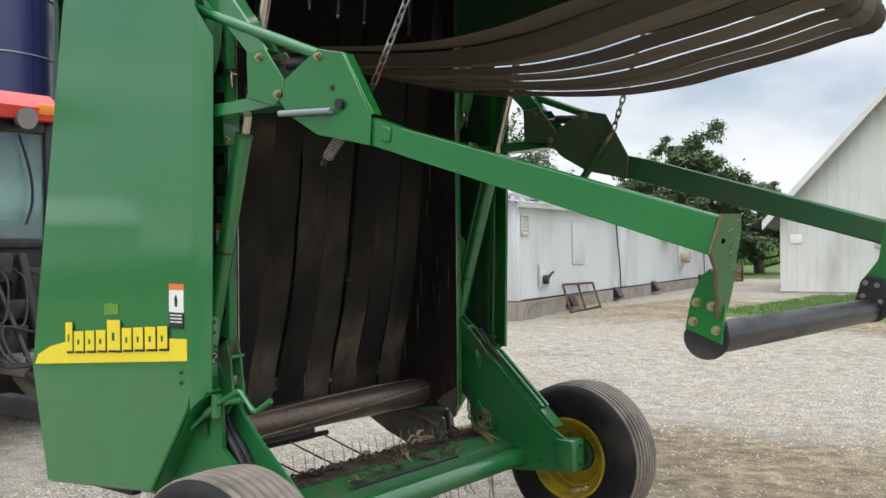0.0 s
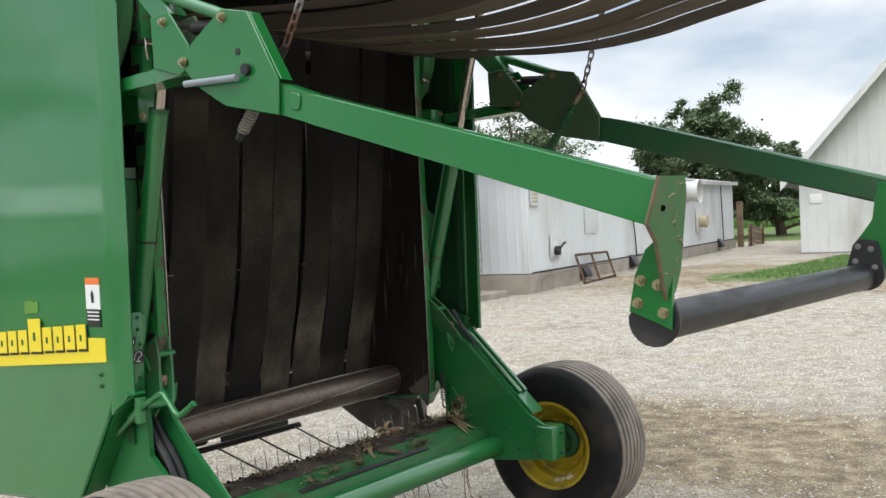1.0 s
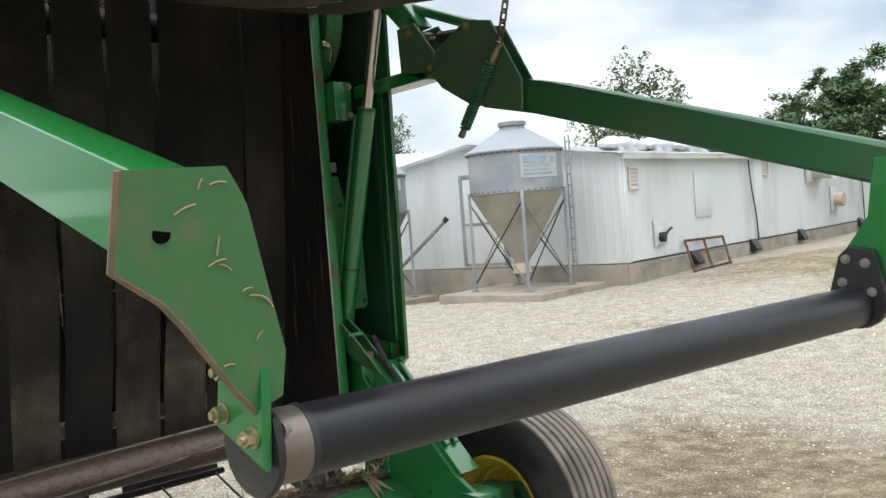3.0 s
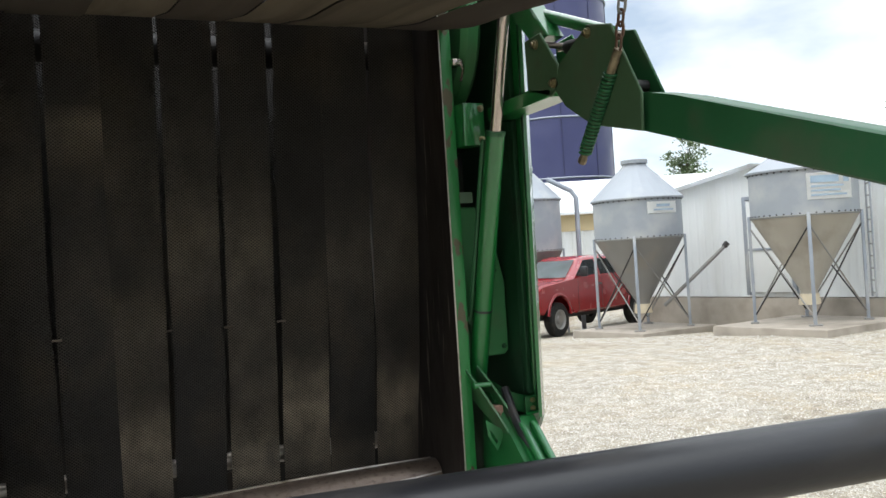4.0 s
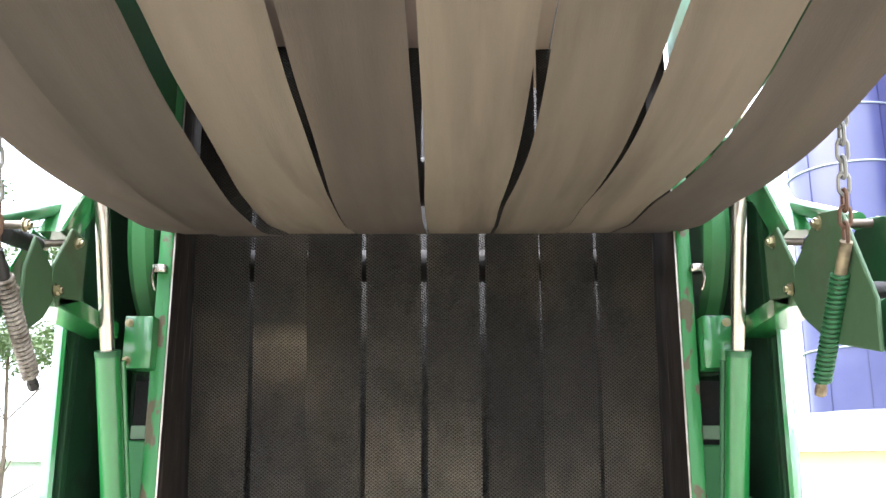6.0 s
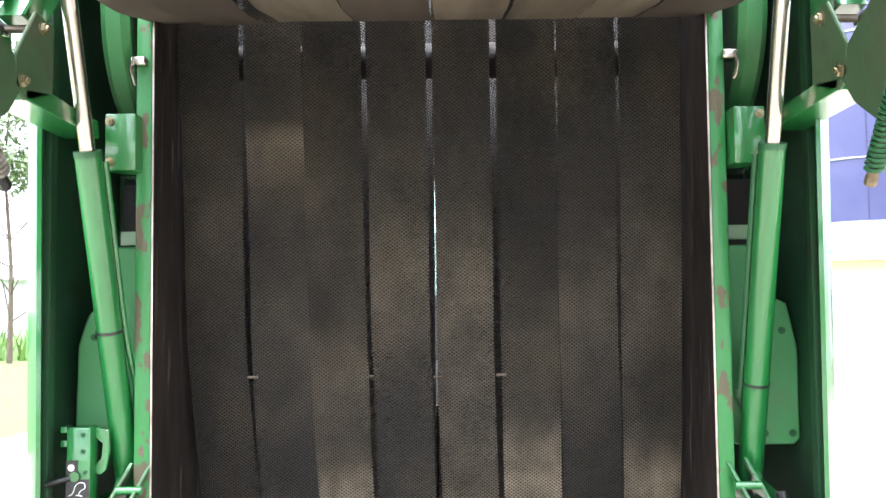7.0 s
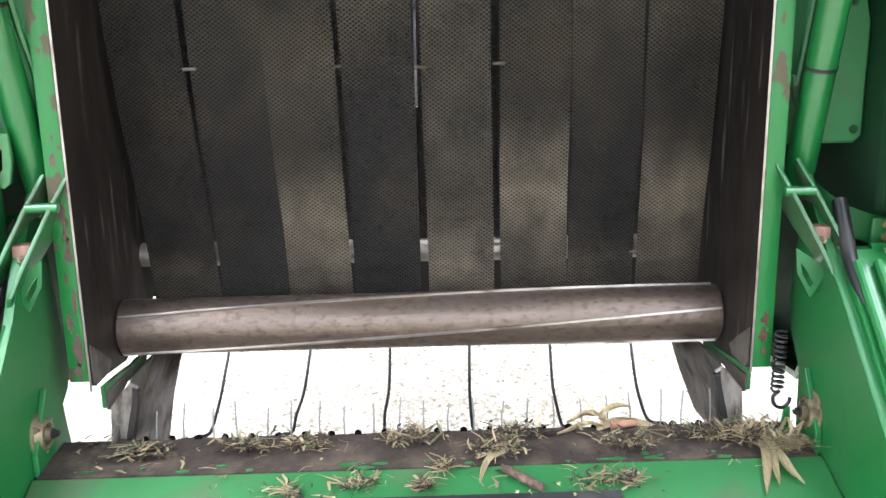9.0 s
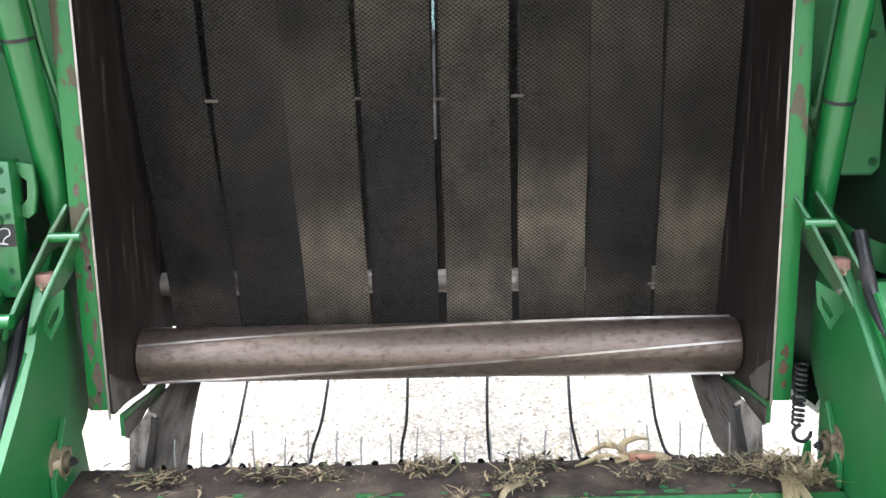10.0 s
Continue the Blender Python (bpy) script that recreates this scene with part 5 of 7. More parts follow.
for s in (-1, 1):
    inner, outer = s * 0.910, s * (1.012 if s < 0 else 1.03)
    full = [(0.892, 2.138), (1.054, 2.222), (1.173, 2.195), (1.296, 1.976), (1.289, 1.871), (1.05, 1.925), (0.912, 2.004), (0.862, 2.059)]
    short = [(0.892, 2.138), (0.99, 2.188), (1.03, 2.10), (1.02, 1.945), (0.912, 2.004), (0.862, 2.059)]
    dx = -0.012 if s < 0 else 0.075
    for yy, shape in ((inner, short if s < 0 else full), (outer, full)):
        a, b = sorted((yy, yy - s * 0.01))
        bm = new_bm()
        plate(bm, [(q - (0.05 if s > 0 and yy == outer else 0.0), w) for q, w in shape], a, b, 0.003)
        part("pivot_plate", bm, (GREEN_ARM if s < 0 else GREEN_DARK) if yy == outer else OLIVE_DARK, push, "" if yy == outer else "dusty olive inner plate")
    # folded flange along the rear edge of the near plate
    if s < 0:
        bm = new_bm()
        plate(bm, [(1.054, 2.222), (1.173, 2.195), (1.30, 1.976), (1.291, 1.974), (1.167, 2.186), (1.054, 2.212)], outer + 0.01, outer + 0.055, 0.002)
        part("plate_flange", bm, GREEN_ARM, push)
    a, b = sorted((s * 0.925, s * 0.998) if s < 0 else (0.925, 1.035))
    bm = new_bm()
    plate(bm, [(1.22, 1.978), (1.285, 1.968), (1.40, 1.924), (2.462, 1.606), (2.438, 1.507), (1.284, 1.874), (1.18, 1.905)] if s < 0 else [(1.22, 1.985), (1.285, 1.979), (1.40, 1.950), (2.498, 1.618), (2.466, 1.522), (1.252, 1.879), (1.18, 1.91)], a, b, 0.010)
    # far arm gets a darker green in place of the shade on it
    arm = part("arm", bm, GREEN_ARM if s < 0 else GREEN_DARK, push, "" if s < 0 else "green arm, shade put into its darker colour")
    if s < 0:
        bm = new_bm()
        plate(bm, [(1.405, 1.9135), (1.425, 1.9165), (2.462, 1.606), (2.438, 1.507), (1.43, 1.8275), (1.40, 1.837)], -1.004, -0.999, 0.002)
        part("arm_cheek", bm, GREEN_ARM, arm)
        bm = new_bm()
        plate(bm, [(1.330, 1.925), (1.336, 1.935), (1.366, 1.927), (1.374, 1.917), (1.372, 1.885), (1.362, 1.876), (1.338, 1.883), (1.331, 1.892)], -1.004, -0.999, 0.003)
        part("pressed_pad", bm, GREEN_ARM, arm)
    # fixed bracket on the machine
    for yy in (0.910, abs(outer)):
        a, b = sorted((s * yy, s * (yy - 0.01)))
        bm = new_bm()
        plate(bm, [(0.689, 2.256), (0.788, 2.262), (0.884, 2.140), (0.884, 2.072), (0.833, 2.047), (0.695, 2.088)], a, b, 0.003)
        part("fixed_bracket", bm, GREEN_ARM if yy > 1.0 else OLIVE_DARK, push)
    bm = new_bm()
    a, b = sorted((s * 0.93, s * 0.998))
    plate(bm, [(0.44, 2.50), (0.58, 2.50), (0.79, 2.255), (0.69, 2.245)], a, b, 0.005)
    part("upper_strut", bm, GREEN, push)
    bm = new_bm()
    a, b = sorted((s * 0.90, s * 0.997))
    plate(bm, [(0.40, 2.037), (0.40, 2.085), (0.70, 2.095), (0.84, 2.075), (0.83, 2.05), (0.695, 2.045)], a, b, 0.005)
    part("lower_strut", bm, GREEN, push)
    bm = new_bm()
    rod(bm, (0.30, s * 0.99, 2.503), (1.054, s * 0.99, 2.202), 0.021, seg=20)
    part("link_tube", bm, GREEN, push)
    for q in ((1.06, 2.195), (0.762, 2.23), (0.858, 2.086)):
        bm = new_bm()
        rod(bm, (q[0], s * 0.90, q[1]), (q[0], outer + s * 0.005, q[1]), 0.010, seg=14)
        part("pivot_pin", bm, STEEL, push)
        bolts("pivot_bolt", [(q[0], outer, q[1])], (0, s, 0), 0.013, 0.013, ZINC, push)
        bolts("pivot_nut", [(q[0], s * 0.90, q[1])], (0, -s, 0), 0.013, 0.012, ZINC, push)
    bm = new_bm()
    rod(bm, (0.80, s * 0.96, 2.205), (0.86, s * 0.96, 2.20), 0.006, seg=10)
    part("damper_rod", bm, CHROME, push)
    bm = new_bm()
    rod(bm, (0.86, s * 0.96, 2.20), (1.03, s * 0.96, 2.185), 0.022, seg=18)
    part("damper", bm, DARK, push)
    bm = new_bm()
    rod(bm, (1.125, outer - s * 0.008, 2.08), (1.125, outer + s * 0.002, 2.08), 0.011, seg=14)
    rod(bm, (1.165, s * 0.905, 2.02), (1.165, outer + s * 0.015, 2.02), 0.018, seg=14)
    part("cross_pin", bm, DARK, push)
    # end bracket of the arm: rear face plate, bolted side plate, black rounded cap
    # flat rear face plate, leaning forward towards its narrow lower end
    def on_plate(y, z, out=0.0):
        lean = max(0.0, 1.56 - z) if s > 0 else 0.0
        shift = -0.012 if s < 0 else 0.030
        return Vector((2.4812 + 0.047 * (0.90 - y) + 0.3068 * (z - 1.5238) + out + shift, s * (y + (0.008 if s < 0 else -0.75 * lean)), z - 0.005))

    rim = [(1.034, 1.616), (0.922, 1.618), (0.906, 1.597), (0.893, 1.577), (0.858, 1.484), (0.828, 1.408), (0.826, 1.352), (0.858, 1.338), (0.887, 1.368), (0.952, 1.448), (0.982, 1.480), (1.016, 1.503), (1.036, 1.516)]
    bm = new_bm()
    front = [bm.verts.new(on_plate(q, w)) for q, w in rim]
    back = [bm.verts.new(on_plate(q, w, -0.010)) for q, w in rim]
    bm.faces.new(front), bm.faces.new(list(reversed(back)))
    for k in range(len(rim)):
        m = (k + 1) % len(rim)
        bm.faces.new((front[k], back[k], back[m], front[m]))
    bmesh.ops.recalc_face_normals(bm, faces=bm.faces[:])
    e = part("end_plate", bm, OLIVE, push, "dusty olive-green end plate with rubbed brown edges")
    if s < 0:
        bm = new_bm()
        sweep(bm, [on_plate(q, w, -0.004) for q, w in rim[7:] + rim[:1]], 0.0052, 6)
        part("worn_edge", bm, WORN_EDGE, e, "bare brown rubbed edge")
        for q, w, ln, turn in ((0.924, 1.517, 0.022, 0.3), (0.914, 1.511, 0.016, -0.5), (0.925, 1.535, 0.02, 1.5), (0.870, 1.474, 0.026, -0.25), (0.858, 1.467, 0.018, -0.7), (0.885, 1.484, 0.012, 0.2), (0.93, 1.60, 0.02, 0.1), (0.965, 1.575, 0.025, 0.4), (0.90, 1.40, 0.014, 0.0), (0.95, 1.60, 0.012, 1.2), (0.865, 1.43, 0.012, 0.9)):
            bm = new_bm()
            sweep(bm, [on_plate(q - 0.5 * ln * math.cos(turn) * f, w + 0.5 * ln * math.sin(turn) * f + 0.002 * (1 - f * f), 0.0015) for f in (-1, -0.3, 0.4, 1)], 0.0012, 5)
            part("stuck_straw", bm, HAY, e, "bit of dry straw")
    bm = new_bm()
    rod(bm, on_plate(0.988, 1.552, -0.006), on_plate(0.988, 1.552, 0.0008), 0.010, seg=16)
    part("end_hole", bm, HOLE, e)
    bm = new_bm()
    foot = 0.868 if s < 0 else 0.700
    a, b = sorted((s * (foot - 0.013), s * foot))
    tall = ((2.425, 1.60), (2.515, 1.60), (2.500, 1.46), (2.465, 1.36), (2.440, 1.262), (2.327, 1.304), (2.345, 1.39), (2.41, 1.47))
    plate(bm, [(q + dx, w) for q, w in tall if s > 0] or [(q + dx, w) for q, w in ((2.40, 1.47), (2.448, 1.45), (2.440, 1.36), (2.432, 1.262), (2.327, 1.304), (2.345, 1.39), (2.375, 1.45))], a, b, 0.003)
    part("side_plate", bm, GREEN_ARM, e)
    bm = new_bm()
    a, b = sorted((s * (foot - (0.037 if s > 0 else 0.024)), s * (foot - 0.014)))
    pts = [(2.382 + dx + 0.066 * math.cos(radians(d)), 1.280 + 0.062 * math.sin(radians(d))) for d in range(170, 371, 20)]
    plate(bm, pts + ([(2.432 + dx, 1.37), (2.424 + dx, 1.395), (2.37 + dx, 1.405), (2.345 + dx, 1.385)] if s > 0 else [(2.438 + dx, 1.325), (2.40 + dx, 1.34), (2.35 + dx, 1.335)]), a, b, 0.003)
    part("end_cap", bm, BLACK, e, "black rounded end cap")
    holes = [(2.362, 1.382), (2.405, 1.372), (2.352, 1.329), (2.416, 1.307)]
    bolts("end_bolt", [(q + dx, s * foot, w - 0.005) for q, w in holes], (0, s, 0), 0.0105, 0.014, ZINC, e)
    bolts("end_rivet", [(q + dx, s * (foot - 0.037), w - 0.005) for q, w in holes], (0, -s, 0), 0.0085, 0.007, GALV_DULL, e)
    # release spring and lifting chain
    bm = new_bm()
    p0, p1 = (Vector((1.208, 0.885, 2.085)), Vector((1.02, 0.885, 1.832))) if s > 0 else (Vector((1.18, -0.885, 2.08)), Vector((0.965, -0.885, 1.85)))
    d = (p1 - p0).normalized()
    n1 = d.orthogonal().normalized()
    n2 = d.cross(n1)
    sweep(bm, [p0 + (p1 - p0) * (0.12 + 0.83 * k / 230) + 0.017 * (math.cos(k / 10 * math.tau) * n1 + math.sin(k / 10 * math.tau) * n2) for k in range(230)], 0.0046, 6)
    part("coil_spring", bm, GREEN_DARK if s > 0 else SKID, push)
    bm = new_bm()
    rod(bm, p0 - d * 0.03, p0 + (p1 - p0) * 0.14, 0.013, seg=14)
    rod(bm, p0, p1 + d * 0.02, 0.011, seg=12)
    rod(bm, p1 + d * 0.0, p1 + d * 0.018, 0.013, seg=6)
    part("spring_rod", bm, DARK if s < 0 else ZINC_DIRTY, push)
    chain_a, chain_b = p0 - d * 0.03, Vector((1.42, s * 0.835, 2.58))
    steps = int((chain_b - chain_a).length / 0.034)
    for k in range(steps):
        c = chain_a.lerp(chain_b, (k + 0.5) / steps)
        ax = (chain_b - chain_a).normalized()
        q1 = Vector((0, 1, 0)) if k % 2 else ax.cross(Vector((0, 1, 0))).normalized()
        loop = []
        for j in range(14):
            a5 = j / 14 * math.tau
            loop.append(c + ax * (0.015 * math.cos(a5) + 0.008 * (1 if math.cos(a5) > 0 else -1)) + q1 * 0.0115 * math.sin(a5))
        bm = new_bm()
        sweep(bm, loop, 0.0042, 6, True)
        part("chain_link", bm, GALV_DULL if k > 2 else RUST, push)
bm = new_bm()
rod(bm, (0.883, -1.029, 2.012), (1.135, -1.029, 1.999), 0.011, seg=14)
part("gas_strut", bm, GALV, push, "pale grey gas strut")
bm = new_bm()
rod(bm, (2.360, -0.831, 1.273), (2.450, 0.664, 1.268), 0.0465, seg=48)
part("roller_bar", bm, BAR, push, "smooth dark grey roller bar")
bm = new_bm()
rod(bm, (2.3592, -0.8445, 1.273), (2.3637, -0.786, 1.2728), 0.0478, seg=48)
part("bar_sleeve", bm, STEEL, push, "bare worn steel sleeve")
bm = new_bm()
rod(bm, (2.3629, -0.786, 1.2728), (2.3635, -0.777, 1.2727), 0.0490, seg=48)
part("bar_ring", bm, BLACK, push)

# twine and latch box beside the chamber, with stickers and a lever
bm = new_bm()
box(bm, (0.34, -0.980, 0.969), (0.40, -0.915, 1.268), 0.006)
latch = part("latch_box", bm, GREEN, baler)
for z in (1.225, 1.262):
    bm = new_bm()
    box(bm, (0.36, -0.998, z - 0.010), (0.395, -0.980, z + 0.008), 0.003)
    part("latch_tab", bm, GREEN, latch)
bm = new_bm()
box(bm, (0.4005, -0.979, 1.134), (0.4025, -0.948, 1.182))
st = part("sticker", bm, BLACK, latch, "black sticker with a white spot")
bm = new_bm()
rod(bm, (0.4025, -0.965, 1.163), (0.4033, -0.965, 1.163), 0.009, seg=16)
part("sticker_mark", bm, STICKER_WHITE, st)
bm = new_bm()
box(bm, (0.4005, -0.979, 1.084), (0.4025, -0.917, 1.1325))
st = part("sticker", bm, BLACK, latch, "black sticker with a white line drawing")
bm = new_bm()
sweep(bm, catmull([(0.403, -0.972, 1.090), (0.403, -0.960, 1.096), (0.403, -0.953, 1.116), (0.403, -0.942, 1.124), (0.403, -0.930, 1.122), (0.403, -0.928, 1.110), (0.403, -0.938, 1.104), (0.403, -0.944, 1.094), (0.403, -0.934, 1.089), (0.403, -0.952, 1.092)], 4), 0.0011, 5)
part("sticker_mark", bm, STICKER_WHITE, st)
bm = new_bm()
rod(bm, (0.402, -0.955, 1.140), (0.42, -1.026, 1.122), 0.0085, seg=12)
lever = part("lever", bm, BLACK, latch)
bm = new_bm()
rod(bm, (0.398, -0.953, 1.141), (0.412, -0.953, 1.141), 0.013, seg=14)
part("lever_boss", bm, GREEN_WORN, lever)
bolts("latch_bolt", [(0.40, -0.935, z) for z in (1.248, 1.205, 1.030, 0.992)] + [(0.40, -0.930, 1.15)], (1, 0, 0), 0.0055, 0.004, GREEN_DARK, latch)
# arm that carries the box
bm = new_bm()
plate(bm, [(-0.916, 1.262), (-0.880, 1.256), (-0.878, 1.200), (-0.886, 1.150), (-0.900, 1.138), (-0.916, 1.142), (-0.916, 1.165), (-0.897, 1.180), (-0.893, 1.222), (-0.916, 1.236)], 0.352, 0.366, 0.002, "x")
part("latch_arm", bm, GREEN, latch)
# pressed bracket under the box
bm = new_bm()
sweep_line = catmull([(0.40, -0.916, 0.968), (0.40, -0.955, 0.964), (0.40, -0.982, 0.955), (0.40, -0.991, 0.938), (0.40, -0.990, 0.90), (0.40, -0.986, 0.845), (0.40, -0.982, 0.80)], 4)
near = [bm.verts.new((p.x + 0.016, p.y, p.z)) for p in sweep_line]
back = [bm.verts.new((p.x - 0.03, p.y, p.z)) for p in sweep_line]
for k in range(len(near) - 1):
    bm.faces.new((near[k], back[k], back[k + 1], near[k + 1]))
bmesh.ops.solidify(bm, geom=bm.faces[:], thickness=0.007)
part("hose_bracket", bm, GREEN_WORN, latch)
bm = new_bm()
sweep(bm, catmull([(0.30, -1.0, 0.81), (0.40, -1.0, 0.877), (0.487, -1.0, 0.936), (0.56, -1.0, 0.975), (0.619, -1.0, 1.0), (0.655, -1.0, 0.975), (0.69, -1.0, 0.942), (0.715, -1.0, 0.936), (0.75, -1.0, 0.955), (0.792, -1.0, 0.982)], 8), 0.011, 10)
crank = part("crank", bm, GREEN, baler)
bm = new_bm()
rod(bm, (0.487, -1.0, 0.89), (0.487, -1.0, 0.98), 0.020, seg=14)
rod(bm, (0.43, -1.0, 0.897), (0.50, -1.0, 0.945), 0.017, seg=14)
part("crank_boss", bm, GREEN, crank)
bm = new_bm()
rod(bm, (0.50, -0.99, 0.945), (0.50, -0.90, 0.945), 0.016, seg=16)
part("crank_pin", bm, GREEN, crank)
bm = new_bm()
plate(bm, [(0.22, 0.905), (0.40, 0.99), (0.488, 0.966), (0.483, 0.763), (0.60, 0.69), (0.60, 0.50), (0.25, 0.48), (0.18, 0.675)], -0.975, -0.955, 0.006)
part("lower_side_plate", bm, GREEN_SATIN, baler)
bm = new_bm()
plate(bm, [(0.15, 0.96), (0.36, 0.96), (0.40, 0.80), (0.46, 0.70), (0.36, 0.715), (0.12, 0.80)], 0.955, 0.985, 0.006)
part("lower_side_plate", bm, GREEN_SATIN, baler)
bm = new_bm()
box(bm, (-1.9, -0.10, 0.45), (-0.6, 0.10, 0.60), 0.02)
box(bm, (-3.0, -0.06, 0.42), (-1.9, 0.06, 0.55), 0.02)
part("drawbar", bm, DARK, baler)
bm = new_bm()
box(bm, (-0.55, -1.04, 0.52), (0.0, -0.99, 0.60), 0.01)
part("skirt", bm, DARK, baler)
bm = new_bm()
box(bm, (-0.55, 0.95, 0.52), (0.0, 1.00, 0.60), 0.01)
part("skirt", bm, DARK, baler)

# hay and chaff on the ledge
def hay(count, region, mt, name, label, seed, tufts=(), long=0.045):
    """Loose stems, some lying anywhere, most gathered round the tufts (x, y, radius)."""
    rnd = random.Random(seed)
    verts, faces = [], []
    for _ in range(count):
        up = 0.10
        if tufts and rnd.random() < 0.8:
            cx, cy, r = rnd.choice(tufts)
            x, y = rnd.gauss(cx, r * 0.5), rnd.gauss(cy, r)
            up = 0.30
        else:
            x, y = rnd.uniform(*region[0]), rnd.uniform(*region[1])
            if noise.noise((x * 9, y * 6, seed)) < rnd.uniform(-0.25, 0.35):
                continue
        x = max(region[0][0], min(region[0][1], x))
        z = region[2] + abs(rnd.gauss(0, 0.005 + up * 0.02)) + 0.002 - max(0.0, x - 0.517) * 0.37
        a, tilt, ln, w = rnd.uniform(0, math.tau), abs(rnd.gauss(0, up)), rnd.uniform(0.006, long), rnd.choice((0.0005, 0.0007, 0.001, 0.0018, 0.0034))
        d = Vector((math.cos(a) * math.cos(tilt), math.sin(a) * math.cos(tilt), math.sin(tilt)))
        sd = d.cross(Vector((0, 0, 1))).normalized() * w
        p = Vector((x, y, z))
        k = len(verts)
        bend = Vector((rnd.uniform(-0.006, 0.006), rnd.uniform(-0.006, 0.006), 0.002))
        for q in (p - sd, p + sd, p + d * ln * 0.5 + bend + sd, p + d * ln * 0.5 + bend - sd, p + d * ln + sd * 0.6, p + d * ln - sd * 0.6):
            verts.append(tuple(q))
        faces += [(k, k + 1, k + 2, k + 3), (k + 3, k + 2, k + 4, k + 5)]
    me = bpy.data.meshes.new(name)
    me.from_pydata(verts, [], faces)
    me.materials.append(mt)
    return tagged(new(name, me), label, "hay", kind="stuff")


TUFTS = ((0.43, -0.64, 0.025), (0.42, -0.42, 0.025), (0.41, -0.28, 0.022), (0.40, -0.05, 0.03), (0.47, 0.15, 0.03), (0.39, 0.20, 0.03), (0.46, 0.44, 0.03), (0.42, 0.61, 0.03), (0.45, 0.72, 0.03))
EDGE = ((0.565, -0.155, 0.022), (0.575, -0.018, 0.008), (0.53, 0.027, 0.006), (0.575, 0.348, 0.03), (0.575, 0.418, 0.012), (0.59, -0.30, 0.012))
hay(900, ((0.352, 0.515), (-0.80, 0.80), 0.540), HAY, "hay", "dry chaff and straw lying on the baler ledge", 2, TUFTS, 0.05)
hay(2600, ((0.350, 0.515), (-0.82, 0.80), 0.540), MUD, "chaff", "brown rotted chaff lying on the baler ledge", 5, TUFTS, 0.03)
hay(160, ((0.35, 0.515), (-0.80, 0.80), 0.541), HAY_GREEN, "hay", "green grass stems lying on the baler ledge", 3, TUFTS, 0.07)
hay(650, ((0.36, 0.56), (0.60, 0.84), 0.543), HAY, "hay", "tangle of dry straw at the end of the ledge", 7, ((0.43, 0.72, 0.035), (0.46, 0.77, 0.03), (0.50, 0.79, 0.02)), 0.07)
hay(420, ((0.52, 0.615), (-0.5, 0.5), 0.535), HAY, "hay", "dry straw scattered on the green beam", 9, EDGE, 0.05)
hay(500, ((0.52, 0.615), (-0.5, 0.5), 0.535), MUD, "chaff", "brown chaff scattered on the green beam", 12, EDGE, 0.02)


def blade(bm, pts, width, cup):
    """A husk leaf along a line: cupped across, pointed at its tip."""
    line = catmull(pts, 4)
    rows = []
    for k, p in enumerate(line):
        f = k / (len(line) - 1)
        ahead = line[min(k + 1, len(line) - 1)] - line[max(k - 1, 0)]
        side = ahead.cross(Vector((0, 0, 1))).normalized()
        w = width * (0.55 + 0.45 * math.sin(f * math.pi)) * (1 - 0.85 * f ** 4)
        rows.append([bm.verts.new(p + side * w * u + Vector((0, 0, cup * u * u + 0.002 * math.sin(9 * f + 4 * u)))) for u in (-1, -0.5, 0, 0.5, 1)])
    for a, b in zip(rows, rows[1:]):
        for j in range(4):
            bm.faces.new((a[j], a[j + 1], b[j + 1], b[j]))


husk = thing("corn_husk", "pale dry corn husk with a reddish cob end on mud", "corn husk")
for pts, w, cup in (([(0.365, 0.385, 0.552), (0.355, 0.43, 0.562), (0.35, 0.48, 0.560), (0.36, 0.52, 0.548)], 0.016, -0.010),
                    ([(0.36, 0.42, 0.552), (0.35, 0.39, 0.566), (0.345, 0.36, 0.568), (0.35, 0.32, 0.548)], 0.014, 0.008),
                    ([(0.368, 0.40, 0.550), (0.372, 0.37, 0.556), (0.38, 0.33, 0.550), (0.40, 0.29, 0.545)], 0.010, 0.006),
                    ([(0.36, 0.40, 0.556), (0.35, 0.41, 0.575), (0.345, 0.44, 0.585), (0.34, 0.47, 0.582)], 0.012, 0.008)):
    bm = new_bm()
    blade(bm, pts, w, cup)
    bmesh.ops.solidify(bm, geom=bm.faces[:], thickness=0.0008)
    part("husk_leaf", bm, HUSK, husk)
bm = new_bm()
rod(bm, (0.372, 0.42, 0.553), (0.365, 0.48, 0.553), 0.010, 0.006, seg=10)
part("cob_end", bm, mat("reddish_cob", (0.33, 0.16, 0.10), 0.8, 0, 0.4, 50, None, 0, 0, 0.5, 120), husk, "reddish bare cob end")
husk = thing("corn_husk", "pale dry corn husk hanging over the end of the green beam", "corn husk")
for pts, w in (([(0.46, 0.735, 0.556), (0.52, 0.728, 0.546), (0.57, 0.715, 0.524), (0.625, 0.695, 0.502)], 0.011), ([(0.47, 0.745, 0.558), (0.53, 0.752, 0.548), (0.57, 0.765, 0.526), (0.60, 0.785, 0.512)], 0.013),
               ([(0.46, 0.74, 0.560), (0.51, 0.745, 0.556), (0.56, 0.735, 0.532), (0.605, 0.73, 0.510)], 0.010)):
    bm = new_bm()
    blade(bm, pts, w, 0.005)
    bmesh.ops.solidify(bm, geom=bm.faces[:], thickness=0.0008)
    part("husk_leaf", bm, HUSK, husk)
husk = thing("corn_husk", "crumpled greyish corn husk lying across the muddy ledge", "corn husk")
